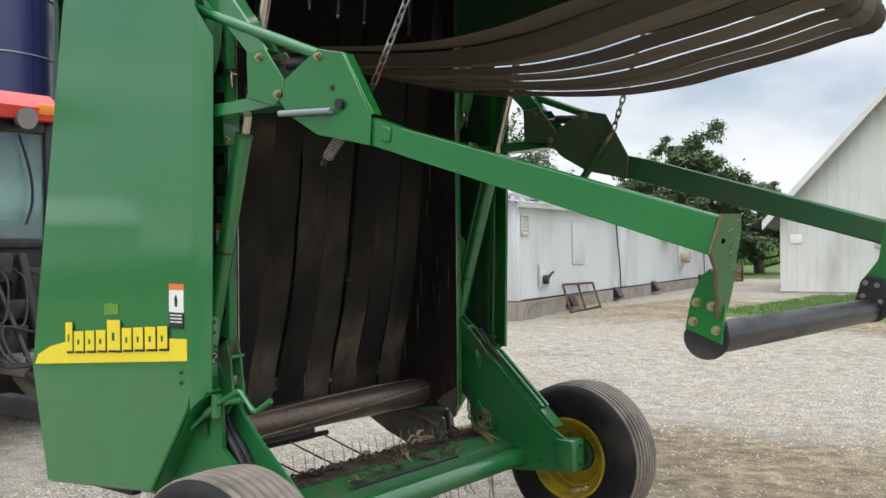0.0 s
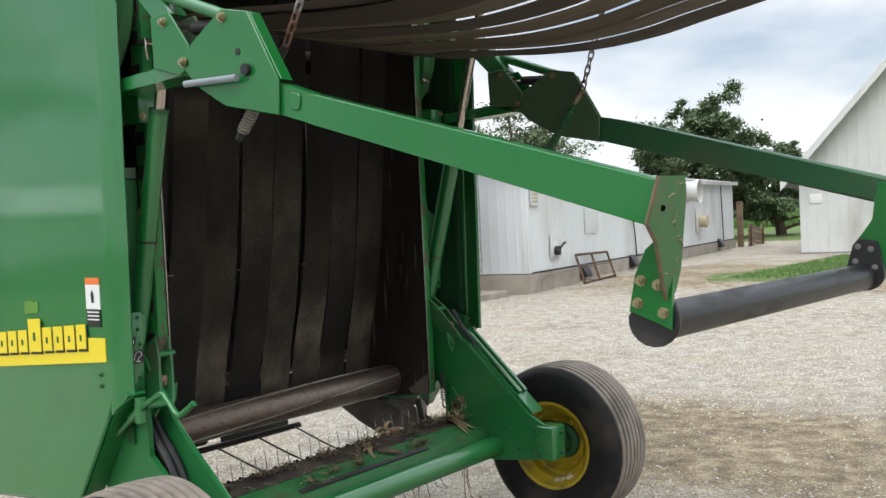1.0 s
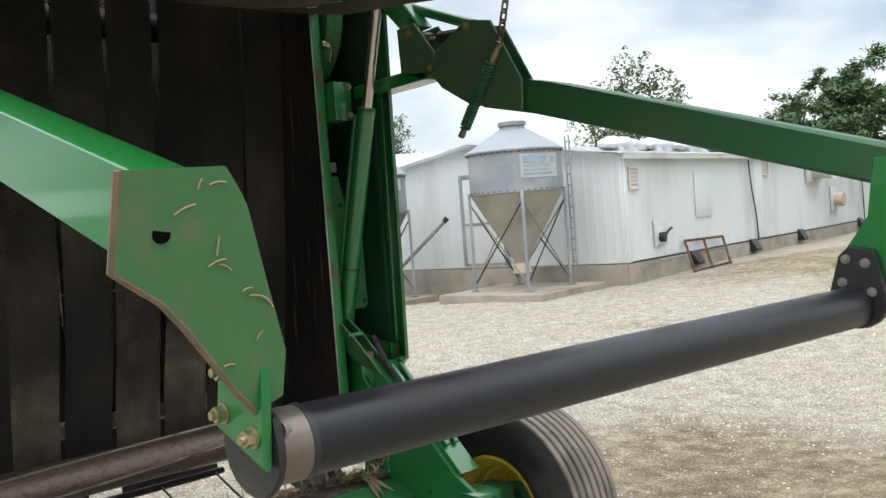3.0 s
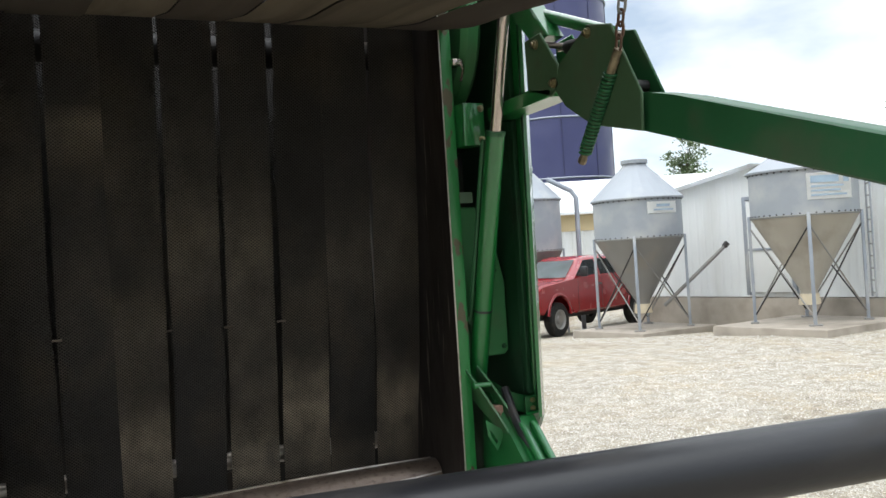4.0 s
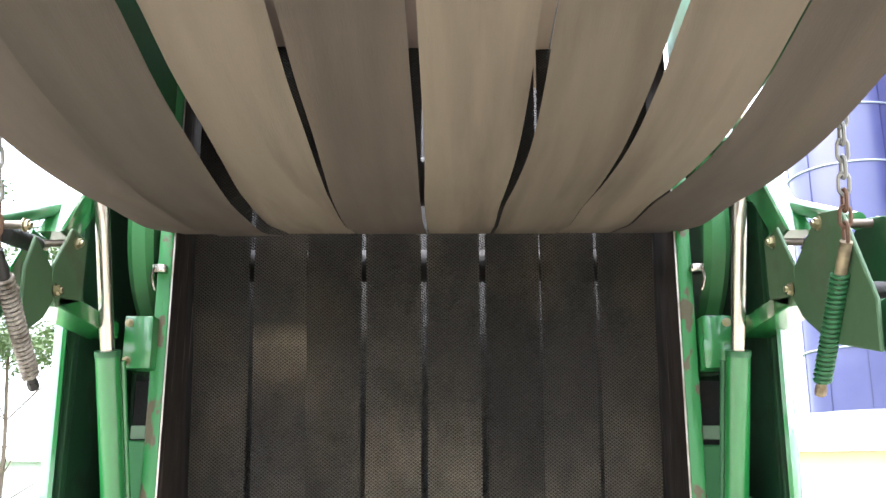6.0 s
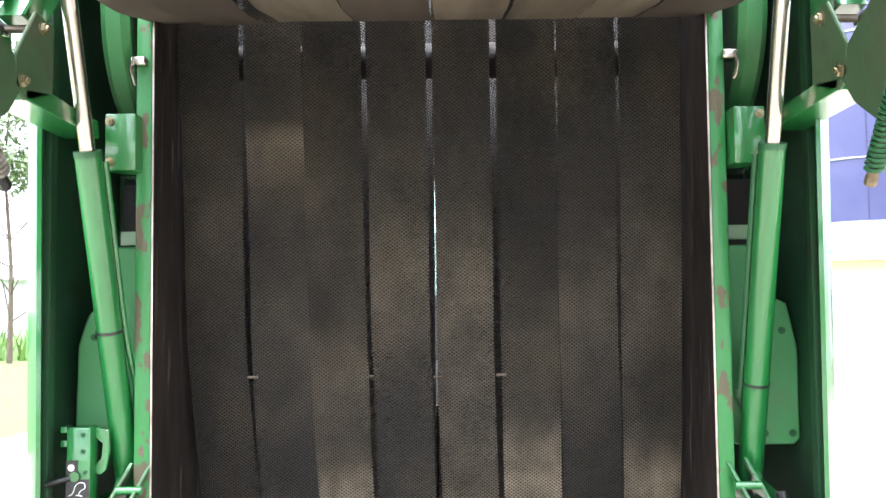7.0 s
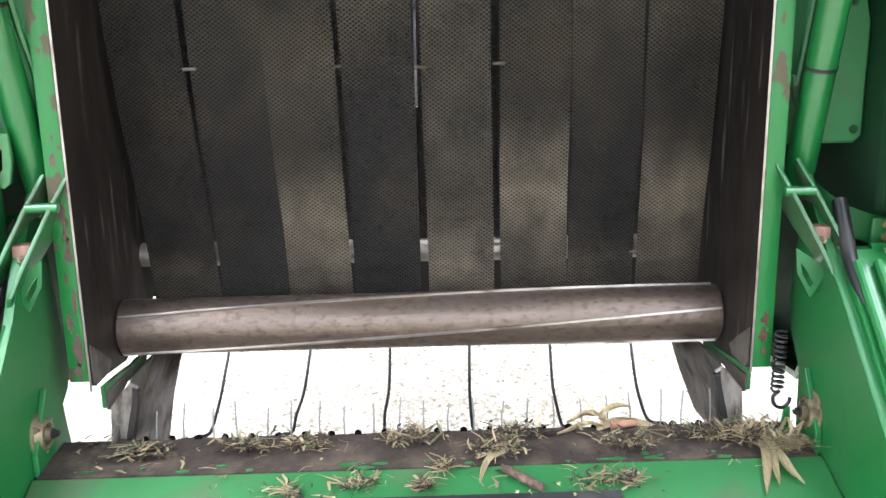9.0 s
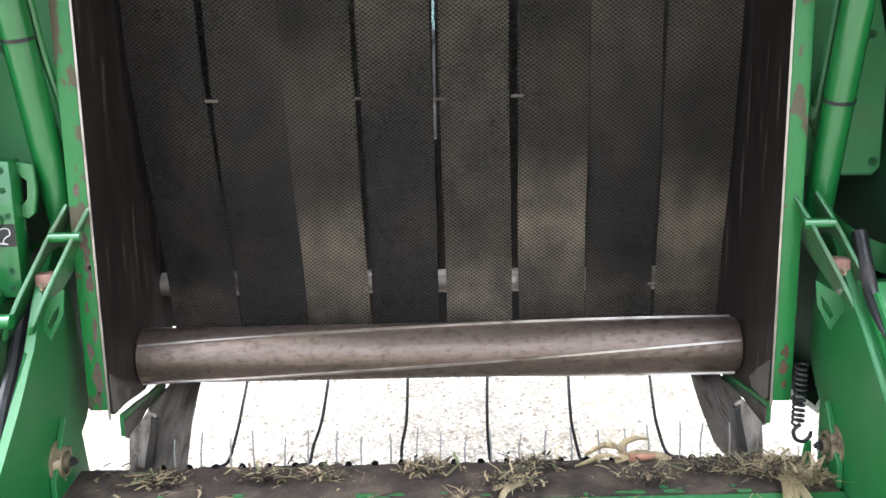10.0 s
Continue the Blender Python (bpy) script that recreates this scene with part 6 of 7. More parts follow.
for pts, w in (([(0.44, 0.19, 0.552), (0.48, 0.155, 0.556), (0.51, 0.12, 0.548), (0.56, 0.10, 0.524)], 0.012), ([(0.44, 0.20, 0.555), (0.46, 0.165, 0.563), (0.48, 0.13, 0.556), (0.49, 0.10, 0.546)], 0.014)):
    bm = new_bm()
    blade(bm, pts, w, -0.006)
    bmesh.ops.solidify(bm, geom=bm.faces[:], thickness=0.0008)
    part("husk_leaf", bm, HUSK, husk)
cob = thing("corn_cob", "dark weathered bare corn cob lying on the green beam", "corn cob")
bm = new_bm()
a, b = Vector((0.535, 0.150, 0.540)), Vector((0.596, 0.232, 0.518))
rnd = random.Random(8)
across = (b - a).normalized()
n1 = across.orthogonal().normalized()
n2 = across.cross(n1)
rings = []
for k in range(25):
    f = k / 24
    c = a.lerp(b, f) + 0.004 * math.sin(f * 3) * n1
    r = 0.0095 * (0.75 + 0.4 * math.sin(min(1.0, f * 1.4) * math.pi * 0.6)) * (1 - 0.35 * f ** 6)
    rings.append([bm.verts.new(c + (r + rnd.uniform(-0.0016, 0.0016)) * (math.cos(j / 12 * math.tau) * n1 + math.sin(j / 12 * math.tau) * n2)) for j in range(12)])
for q, w in zip(rings, rings[1:]):
    for j in range(12):
        bm.faces.new((q[j], q[(j + 1) % 12], w[(j + 1) % 12], w[j]))
bm.faces.new(list(reversed(rings[0]))), bm.faces.new(rings[-1])
part("kernel_bed", bm, COB, cob)

# ---- farm buildings ----
BARN_RZ = math.degrees(math.atan2(0.990, -0.138)) - 90


def ribbed(bm, a, b, z0, z1, normal, pitch=0.20, depth=0.007, z_top=None):
    """A ribbed metal sheet wall from a to b; z_top gives the top at a share along it."""
    a, b, normal = Vector((*a, 0)), Vector((*b, 0)), Vector((*normal, 0)).normalized()
    length = (b - a).length
    u = (b - a) / length
    k, s = [], 0.0
    while s < length:
        for off, d in ((0, 0), (pitch * 0.62, 0), (pitch * 0.70, depth), (pitch * 0.90, depth), (pitch * 0.98, 0)):
            if s + off <= length:
                k.append((s + off, d))
        s += pitch
    k.append((length, 0))
    last = None
    for s, d in k:
        p = a + u * s + normal * d
        top = z1 if z_top is None else z_top(s / length)
        col = (bm.verts.new((p.x, p.y, z0)), bm.verts.new((p.x, p.y, top)))
        if last:
            bm.faces.new((last[0], col[0], col[1], last[1]))
        last = col


barn = thing("barn", "long low white metal-sided livestock barn on a concrete foundation", "barn", (-7.0, 12.9, 0), BARN_RZ)
BL, BW, EAVE, PEAK, SILL = 17.5, 6.8, 2.44, 2.95, 0.41
gable_top = lambda f: EAVE + (PEAK - EAVE) * (1 - abs(2 * f - 1))
# local axes: y runs along the long wall, -x across the gable
bm = new_bm()
ribbed(bm, (0, 0), (0, BL), SILL, EAVE, (1, 0))
part("long_wall", bm, WHITE_METAL, barn, smooth=0)
bm = new_bm()
ribbed(bm, (-BW, 0), (0, 0), SILL, EAVE, (0, -1), z_top=gable_top)
part("gable_wall", bm, WHITE_METAL, barn, smooth=0)
bm = new_bm()
ribbed(bm, (0, BL), (-BW, BL), SILL, EAVE, (0, 1), z_top=gable_top)
ribbed(bm, (-BW, BL), (-BW, 0), SILL, EAVE, (-1, 0))
part("rear_wall", bm, WHITE_METAL, barn, smooth=0)
bm = new_bm()
box(bm, (-BW - 0.02, -0.02, -0.9), (-0.03, BL + 0.02, SILL - 0.02))
box(bm, (-0.03, -0.03, -0.9), (0.05, BL + 0.03, SILL - 0.02), 0.01)
box(bm, (-BW, -0.06, -0.9), (0.0, -0.02, SILL - 0.03), 0.01)
part("foundation", bm, CONCRETE, barn, "stained grey concrete foundation")
for side in (0, 1):
    bm = new_bm()
    x0, x1 = (0.18, -BW / 2) if side == 0 else (-BW - 0.18, -BW / 2)
    dz = (PEAK - EAVE) / (BW / 2) * 0.18
    vs = [bm.verts.new(c) for c in ((x0, -0.25, EAVE - dz + 0.03), (x0, BL + 0.25, EAVE - dz + 0.03), (x1, BL + 0.25, PEAK + 0.03), (x1, -0.25, PEAK + 0.03))]
    bm.faces.new(vs)
    bmesh.ops.solidify(bm, geom=bm.faces[:], thickness=0.05)
    part("roof", bm, ROOF_METAL, barn)
bm = new_bm()
box(bm, (0.12, -0.2, EAVE - 0.10), (0.16, BL + 0.2, EAVE + 0.02), 0.004)
part("eave_trim", bm, WHITE_WOOD, barn)
bm = new_bm()
box(bm, (0.0, -0.02, SILL), (0.045, 0.09, EAVE - 0.05), 0.004)
box(bm, (-0.09, -0.045, SILL), (0.0, -0.01, EAVE - 0.05), 0.004)
part("corner_trim", bm, WHITE_METAL, barn)
bm = new_bm()
box(bm, (0.0, -0.01, SILL - 0.03), (0.03, BL, SILL + 0.015))
part("sill_flashing", bm, DARK, barn)


def louver(y0, y1, z0, z1):
    bm = new_bm()
    for a, b, c, d in ((y0, y0 + 0.03, z0, z1), (y1 - 0.03, y1, z0, z1), (y0, y1, z0, z0 + 0.03), (y0, y1, z1 - 0.03, z1)):
        box(bm, (0.02, a, c), (0.05, b, d), 0.003)
    v = part("louver", bm, WHITE_METAL, barn)
    bm = new_bm()
    box(bm, (0.013, y0 + 0.02, z0 + 0.02), (0.018, y1 - 0.02, z1 - 0.02))
    part("louver_back", bm, OLD_PLASTIC, v)
    n = 5
    for i in range(n):
        z = z0 + 0.04 + i * (z1 - z0 - 0.06) / n
        bm = new_bm()
        box(bm, (0.018, y0 + 0.03, z), (0.03, y1 - 0.03, z + 0.045), 0, Matrix.Translation((0.03, 0, z)) @ Matrix.Rotation(radians(-25), 4, "Y") @ Matrix.Translation((-0.03, 0, -z)))
        part("slat", bm, WHITE_WOOD, v)


louver(0.17, 0.56, 1.77, 2.20)
louver(7.1, 7.5, 1.93, 2.33)
bm = new_bm()
box(bm, (0.014, 3.1, 1.10), (0.024, 3.9, 2.08), 0.003)
part("patch_sheet", bm, WHITE_METAL, barn)
bm = new_bm()
box(bm, (0.012, 6.55, SILL + 0.04), (0.022, 7.15, EAVE - 0.12), 0.003)
part("patch_sheet", bm, ROOF_METAL, barn)
bm = new_bm()
box(bm, (0.02, 1.07, 0.65), (0.06, 1.58, 1.15), 0.006)
hatch = part("hatch", bm, WHITE_WOOD, barn)
bm = new_bm()
box(bm, (0.055, 1.12, 0.69), (0.064, 1.46, 1.02), 0.004)
part("hatch_opening", bm, WHITE_METAL, hatch)
bm = new_bm()
rod(bm, (0.06, 1.25, 0.81), (0.17, 1.27, 0.81), 0.095, 0.10, 18)
sweep(bm, [(0.15, 1.33, 0.86), (0.17, 1.44, 0.94), (0.15, 1.60, 0.97)], 0.026, 10)
part("fan_motor", bm, BLACK, hatch)
# big round exhaust fan on a white frame
bm = new_bm()
box(bm, (0.02, 10.3, 1.70), (0.10, 11.5, 2.40), 0.008)
fan = part("fan_frame", bm, WHITE_WOOD, barn)
bm = new_bm()
prof = [(0.30, 0.0), (0.28, 0.25), (0.34, 0.50), (0.35, 0.50), (0.30, 0.25), (0.32, 0.0)]
rings = []
for r, h in prof:
    rings.append([bm.verts.new((0.1 + h, 10.9 + r * math.cos(k * math.tau / 28), 2.08 + r * math.sin(k * math.tau / 28))) for k in range(28)])
for q, w in zip(rings, rings[1:]):
    for k in range(28):
        bm.faces.new((q[k], q[(k + 1) % 28], w[(k + 1) % 28], w[k]))
part("fan_cone", bm, WHITE_WOOD, fan)
bm = new_bm()
rod(bm, (0.28, 10.9, 2.08), (0.31, 10.9, 2.08), 0.26, seg=24)
part("fan_disc", bm, mat("faded_pink_plastic", (0.55, 0.33, 0.27), 0.6, 0, 0.2, 8), fan)
bm = new_bm()
box(bm, (0.02, 12.4, 0.80), (0.07, 12.9, 1.55), 0.006)
sf = part("small_fan_frame", bm, WHITE_WOOD, barn)
bm = new_bm()
rod(bm, (0.06, 12.65, 1.15), (0.34, 12.65, 1.15), 0.17, 0.20, 22)
part("small_fan", bm, OLD_PLASTIC, sf)
# black wedges that stand for the shadow in the foundation's vent openings
for y0, z0 in ((6.07, 0.32), (9.47, 0.35), (15.07, 0.38), (2.75, 0.30)):
    bm = new_bm()
    plate(bm, [(0.05, z0 - 0.16), (0.05, z0 + 0.13), (0.09, z0 + 0.13), (0.24, z0 - 0.11), (0.22, z0 - 0.16)], y0 - 0.17, y0 + 0.17, 0.01)
    part("pit_fan_hood", bm, BLACK, barn)
for y0, y1 in ((6.15, 6.5), (15.6, 15.7)):
    bm = new_bm()
    sweep(bm, catmull([(0.05, y0, EAVE - 0.12), (0.06, y0 + (y1 - y0) * 0.3, 1.6), (0.06, y0 + (y1 - y0) * 0.8, 1.0), (0.06, y1, SILL + 0.02)], 5), 0.018, 6)
    part("cable", bm, DARK, barn)
bm = new_bm()
sweep(bm, catmull([(0.09, 0.14, 0.02), (0.10, 0.26, 0.19), (0.10, 0.44, 0.30), (0.10, 0.94, 0.35), (0.10, 2.3, 0.36)], 6), 0.013, 8)
part("conduit", bm, GALV_DULL, barn)
# gable door and its frame
bm = new_bm()
box(bm, (-3.72, -0.07, 0.50), (-2.75, -0.03, 2.28), 0.006)
gd = part("gable_door", bm, WHITE_METAL, barn)
for x0, x1, z0, z1 in ((-3.80, -3.72, 0.45, 2.36), (-2.75, -2.67, 0.45, 2.36), (-3.72, -2.75, 2.28, 2.36), (-3.72, -2.75, 1.30, 1.35)):
    bm = new_bm()
    box(bm, (x0, -0.085, z0), (x1, -0.03, z1), 0.004)
    part("door_frame", bm, GALV, gd)
bm = new_bm()
rod(bm, (-2.9, -0.10, 1.2), (-2.9, -0.10, 1.35), 0.012, seg=8)
part("door_handle", bm, DARK, gd)
# wrapped roof ventilators
for y in (1.6, 3.3, 5.0, 6.9):
    bm = new_bm()
    for dy, r in ((-0.35, 0.24), (0.0, 0.28), (0.35, 0.23)):
        bmesh.ops.create_uvsphere(bm, u_segments=14, v_segments=8, radius=r, matrix=Matrix.Translation((-0.9, y + dy, EAVE + 0.30)) @ Matrix.Diagonal((1.0, 1.5, 0.55, 1)))
    for v in bm.verts:
        v.co += Vector((noise.noise(v.co * 5), noise.noise(v.co * 5 + Vector((9, 0, 0))), noise.noise(v.co * 5 + Vector((0, 9, 0))))) * 0.06
    vent = part("roof_ventilator", bm, GAUZE, barn, "roof ventilator wrapped in loose white plastic")
    bm = new_bm()
    box(bm, (-1.1, y - 0.35, EAVE + 0.05), (-0.7, y + 0.35, EAVE + 0.24), 0.02)
    part("vent_curb", bm, ROOF_METAL, vent)

# rusty gate panel leaning on the foundation
rack = thing("gate_panel", "rusty iron gate panel leaning on the barn foundation", "gate", (-7.0, 12.9, 0), BARN_RZ)
low_a, low_b = Vector((0.45, 1.87, 0.06)), Vector((0.60, 3.36, 0.11))
top_a, top_b = Vector((0.08, 2.31, 0.66)), Vector((0.08, 4.26, 0.63))
for f in (0.0, 0.48, 1.0):
    bm = new_bm()
    sweep(bm, [low_a.lerp(low_b, f), top_a.lerp(top_b, f)], 0.028, 8)
    part("upright", bm, RUST, rack)
for f, r in ((1.0, 0.026), (0.55, 0.009), (0.02, 0.022)):
    bm = new_bm()
    sweep(bm, [low_a.lerp(top_a, f), low_b.lerp(top_b, f)], r, 8)
    part("rail", bm, RUST, rack)
post = thing("timber_post", "old timber post standing at the end of the barn", "post", (-7.0, 12.9, 0), BARN_RZ)
bm = new_bm()
box(bm, (0.05, BL + 0.25, 0.0), (0.25, BL + 0.45, 1.75), 0.02)
part("shaft", bm, WOOD, post)
crate = thing("wooden_crate", "broken brown wooden crate lying beside a post", "crate", (-7.0, 12.9, 0), BARN_RZ)
for k in range(5):
    bm = new_bm()
    box(bm, (0.35, BL + 0.6, 0.10 + k * 0.17), (0.40, BL + 3.0, 0.24 + k * 0.17), 0.01, Matrix.Translation((0.3, BL + 0.6, 0.1)) @ Matrix.Rotation(radians(-6), 4, "X") @ Matrix.Translation((-0.3, -BL - 0.6, -0.1)))
    part("board", bm, WOOD, crate)
for yy in (0.7, 2.8):
    bm = new_bm()
    box(bm, (0.41, BL + yy, 0.05), (0.47, BL + yy + 0.1, 0.92), 0.01)
    part("batten", bm, RUST, crate)


# ---- feed bins ----
def feed_bin(at, dia, z_leg, z_ring, z_shoulder, z_top, rz, label, ladder=False, cone=None):
    b = thing("feed_bin", label, "feed bin", (*at, z_leg), rz, "feed bins by the barn")
    r = dia / 2
    ring, sh, top = z_ring - z_leg, z_shoulder - z_leg, z_top - z_leg
    bm = new_bm()
    lathe(bm, [(r, ring), (r, sh)], (0, 0, 0), "z", 48)
    for f in [f for f in bm.faces if len(f.verts) > 4]:
        bm.faces.remove(f)
    part("shell", bm, BIN_SHELL, b)
    # rows of seam bolts
    for z in (ring + 0.045, sh - 0.05):
        bm = new_bm()
        for k in range(44):
            box(bm, (r - 0.004, -0.011, z - 0.011), (r + 0.012, 0.011, z + 0.011), 0, Matrix.Rotation(k * math.tau / 44, 4, "Z"))
        part("bolt_row", bm, DARK, b)
    for z in (ring + 0.02, sh - 0.01):
        bm = new_bm()
        sweep(bm, [((r + 0.004) * math.cos(k * math.tau / 48), (r + 0.004) * math.sin(k * math.tau / 48), z) for k in range(48)], 0.012, 6, True)
        part("hoop", bm, GALV_DULL, b)
    bm = new_bm()
    lathe(bm, [(r + 0.05, sh - 0.03), (r + 0.05, sh + 0.0), (0.24, top - 0.07), (0.22, top - 0.02), (0.26, top - 0.02), (0.26, top + 0.05), (0.05, top + 0.08)], (0, 0, 0), "z", 24)
    part("roof_cone", bm, BIN_SHELL, b, smooth=10)
    bm = new_bm()
    lathe(bm, [(r - 0.005, ring + 0.01), (0.14, 0.52), (0.14, 0.40), (0.12, 0.40)], (0, 0, 0), "z", 32)
    part("hopper", bm, cone or GALV_DULL, b)
    bm = new_bm()
    rod(bm, (0, 0, 0.46), (0, 0, 0.28), 0.15, 0.18, 16)
    part("boot", bm, OLD_PLASTIC, b, "yellowed plastic hopper boot")
    feet = [(r * 1.02 * math.cos(radians(90 * k)), r * 1.02 * math.sin(radians(90 * k))) for k in range(4)]
    for x, y in feet:
        bm = new_bm()
        ax = math.atan2(y, x)
        box(bm, (r * 0.995, -0.028, 0.0), (r * 1.02 + 0.03, 0.028, ring + 0.06), 0.006, Matrix.Rotation(ax, 4, "Z"))
        leg = part("leg", bm, GALV, b)
        bm = new_bm()
        box(bm, (r * 0.96, -0.10, -0.01), (r * 1.02 + 0.08, 0.10, 0.02), 0.004, Matrix.Rotation(ax, 4, "Z"))
        part("foot", bm, GALV_DULL, leg)
    for k in range(4):
        (xa, ya), (xb, yb) = feet[k], feet[(k + 1) % 4]
        for za, zb in ((0.12, ring * 0.92), (ring * 0.92, 0.12)):
            bm = new_bm()
            rod(bm, (xa, ya, za), (xb, yb, zb), 0.013, seg=8)
            part("brace", bm, DARK if za < zb else GALV_DULL, b)
    if ladder:
        lx = r + 0.16
        for yy in (-0.12, 0.12):
            bm = new_bm()
            box(bm, (lx - 0.015, yy - 0.012, 0.35), (lx + 0.015, yy + 0.012, top - 0.25), 0.003, Matrix.Rotation(radians(98), 4, "Z"))
            part("ladder_rail", bm, GALV, b)
        for k in range(13):
            bm = new_bm()
            m = Matrix.Rotation(radians(98), 4, "Z")
            rod(bm, m @ Vector((lx, -0.12, 0.42 + k * 0.2)), m @ Vector((lx, 0.12, 0.42 + k * 0.2)), 0.011, seg=8)
            part("rung", bm, GALV_DULL, b)
    return b


bin2 = feed_bin((-8.19, 11.27), 1.71, 0.12, 1.851, 2.623, 3.107, -42, "galvanised feed bin with a beige hopper beside the barn", True, HOPPER)
bin1 = feed_bin((-11.60, 10.43), 1.70, -0.05, 1.66, 2.45, 3.16, -42, "galvanised feed bin on four legs, beside a red truck")
feed_bin((-16.62, 10.80), 1.72, -0.50, 1.53, 2.81, 3.57, -30, "tall galvanised feed bin behind a red truck")
for at, w, z in (((-8.15, 11.2), 2.2, 0.12), ((-11.6, 10.4), 1.95, -0.05)):
    pad = thing("concrete_pad", "low stained concrete slab under a feed bin", "concrete slab", (*at, 0), BARN_RZ)
    bm = new_bm()
    box(bm, (-w / 2, -w / 2, -0.4), (w / 2, w / 2, z - 0.005), 0.02)
    part("slab", bm, CONCRETE, pad)
# maker's sheet on the bins: unreadable lines as bars
def bin_sign(b, r, z, az0, az1, h, bars):
    bm = new_bm()
    n = 8
    lo = [bm.verts.new(((r + 0.012) * math.cos(radians(az0 + (az1 - az0) * k / n)), (r + 0.012) * math.sin(radians(az0 + (az1 - az0) * k / n)), z)) for k in range(n + 1)]
    hi = [bm.verts.new((v.co.x, v.co.y, z + h)) for v in lo]
    for k in range(n):
        bm.faces.new((lo[k], lo[k + 1], hi[k + 1], hi[k]))
    bmesh.ops.solidify(bm, geom=bm.faces[:], thickness=0.003)
    sg = part("name_sheet", bm, STICKER_WHITE, b, "white name sheet with unreadable blue lines")
    for zz, hh, a, c in bars:
        bm = new_bm()
        n2 = 6
        lo = [bm.verts.new(((r + 0.017) * math.cos(radians(a + (c - a) * k / n2)), (r + 0.017) * math.sin(radians(a + (c - a) * k / n2)), z + zz)) for k in range(n2 + 1)]
        hi = [bm.verts.new((v.co.x, v.co.y, z + zz + hh)) for v in lo]
        for k in range(n2):
            bm.faces.new((lo[k], lo[k + 1], hi[k + 1], hi[k]))
        part("text_bar", bm, BLUE_PRINT, sg)


bin_sign(bin2, 0.855, 1.98, 0, 52, 0.42, ((0.26, 0.11, 4, 34), (0.19, 0.03, 4, 40), (0.12, 0.03, 4, 36), (0.05, 0.03, 4, 44), (0.26, 0.09, 40, 48)))
bin_sign(bin1, 0.85, 2.18, 18, 62, 0.22, ((0.12, 0.05, 30, 50), (0.05, 0.03, 26, 56)))
# auger tube from the bin into the barn
auger = thing("auger_tube", "grey steel auger tube rising from a feed bin to a wall", "auger", (0, 0, 0))
bm = new_bm()
rod(bm, (-11.35, 10.75, 0.35), (-10.72, 11.76, 1.42), 0.036, seg=16)
part("tube", bm, GALV_DULL, auger)
bm = new_bm()
rod(bm, (-10.72, 11.76, 1.42), (-10.68, 11.82, 1.50), 0.055, seg=14)
part("elbow", bm, DARK, auger)
auger2 = thing("fill_pipe", "thin grey fill pipe running from a bin roof to the ground", "pipe", (0, 0, 0))
bm = new_bm()
sweep(bm, [(-16.28, 11.27, 3.30), (-15.98, 11.75, 2.98), (-15.92, 11.85, 2.80), (-15.92, 11.85, -0.45)], 0.06, 10)
part("tube", bm, GALV, auger2)


# ---- silos ----
def silo(at, r, h, label):
    s = thing("silo", label, "silo", (*at, -1.0), 0, "blue tower silos")
    bm = new_bm()
    lathe(bm, [(r, 0), (r, h), (r * 0.8, h + 1.2), (0.5, h + 1.9)], (0, 0, 0), "z", 64)
    part("shell", bm, NAVY, s)
    z = 3.1
    while z < h:
        bm = new_bm()
        sweep(bm, [((r + 0.02) * math.cos(k * math.tau / 64), (r + 0.02) * math.sin(k * math.tau / 64), z) for k in range(64)], 0.055, 6, True)
        part("hoop", bm, HOOP, s)
        z += 3.2
    for k in range(10):
        a = k * math.tau / 10 + 0.2
        bm = new_bm()
        box(bm, (r - 0.01, -0.03, 0), (r + 0.02, 0.03, h), 0, Matrix.Rotation(a, 4, "Z"))
        part("seam", bm, NAVY_DARK, s)
    return s


def polar(az_deg, d, z=0.0):
    return (3.25 + d * math.cos(radians(az_deg)), -0.35 + d * math.sin(radians(az_deg)), z)


silo(polar(148.3, 52)[:2], 3.18, 26, "tall navy blue enamelled tower silo with pale hoops")
silo(polar(155.6, 54)[:2], 3.2, 24, "tall navy blue enamelled tower silo, partly hidden behind the baler")
chute = thing("silo_chute", "dark navy ladder chute between two silos", "chute", polar(151.2, 52, -1.0))
bm = new_bm()
box(bm, (-0.5, -0.6, 0), (0.5, 0.6, 25), 0.05)
part("casing", bm, NAVY_DARK, chute)

# long white shed with a tan band behind the truck
shed = thing("shed", "long white shed with a tan band under its pale roof", "shed", polar(152, 28.5, -0.9), 152 - 90 + 3)
bm = new_bm()
ribbed(bm, (-14, 0), (14, 0), 0, 3.05, (0, -1), 0.3, 0.02)
part("wall", bm, WHITE_METAL, shed, smooth=0)
bm = new_bm()
box(bm, (-14, -0.05, 3.0), (14, 0.02, 3.52), 0.01)
part("band", bm, TAN, shed)
bm = new_bm()
plate(bm, [(-0.45, 3.50), (-0.45, 3.58), (5.0, 4.9), (10.4, 3.6), (10.4, 3.5)], -14.2, 14.2, 0, "x")
part("roof", bm, ROOF_METAL, shed)
bm = new_bm()
box(bm, (-14, 0.1, 0), (14, 10, 3.5))
part("body", bm, WHITE_METAL, shed)
bm = new_bm()
box(bm, (-14, -0.09, -0.2), (14, 0.03, 0.12), 0.01)
part("base_board", bm, DARK, shed)

# low white shed across the yard
far_shed = thing("shed", "long low white metal shed across the yard", "shed", polar(203, 48, -0.6), 203 - 90)
bm = new_bm()
ribbed(bm, (-9, 0), (9, 0), 0, 3.4, (0, -1), 0.3, 0.02)
part("wall", bm, WHITE_METAL, far_shed, smooth=0)
bm = new_bm()
box(bm, (-9, 0.1, 0), (9, 8, 3.4))
part("body", bm, WHITE_METAL, far_shed)
bm = new_bm()
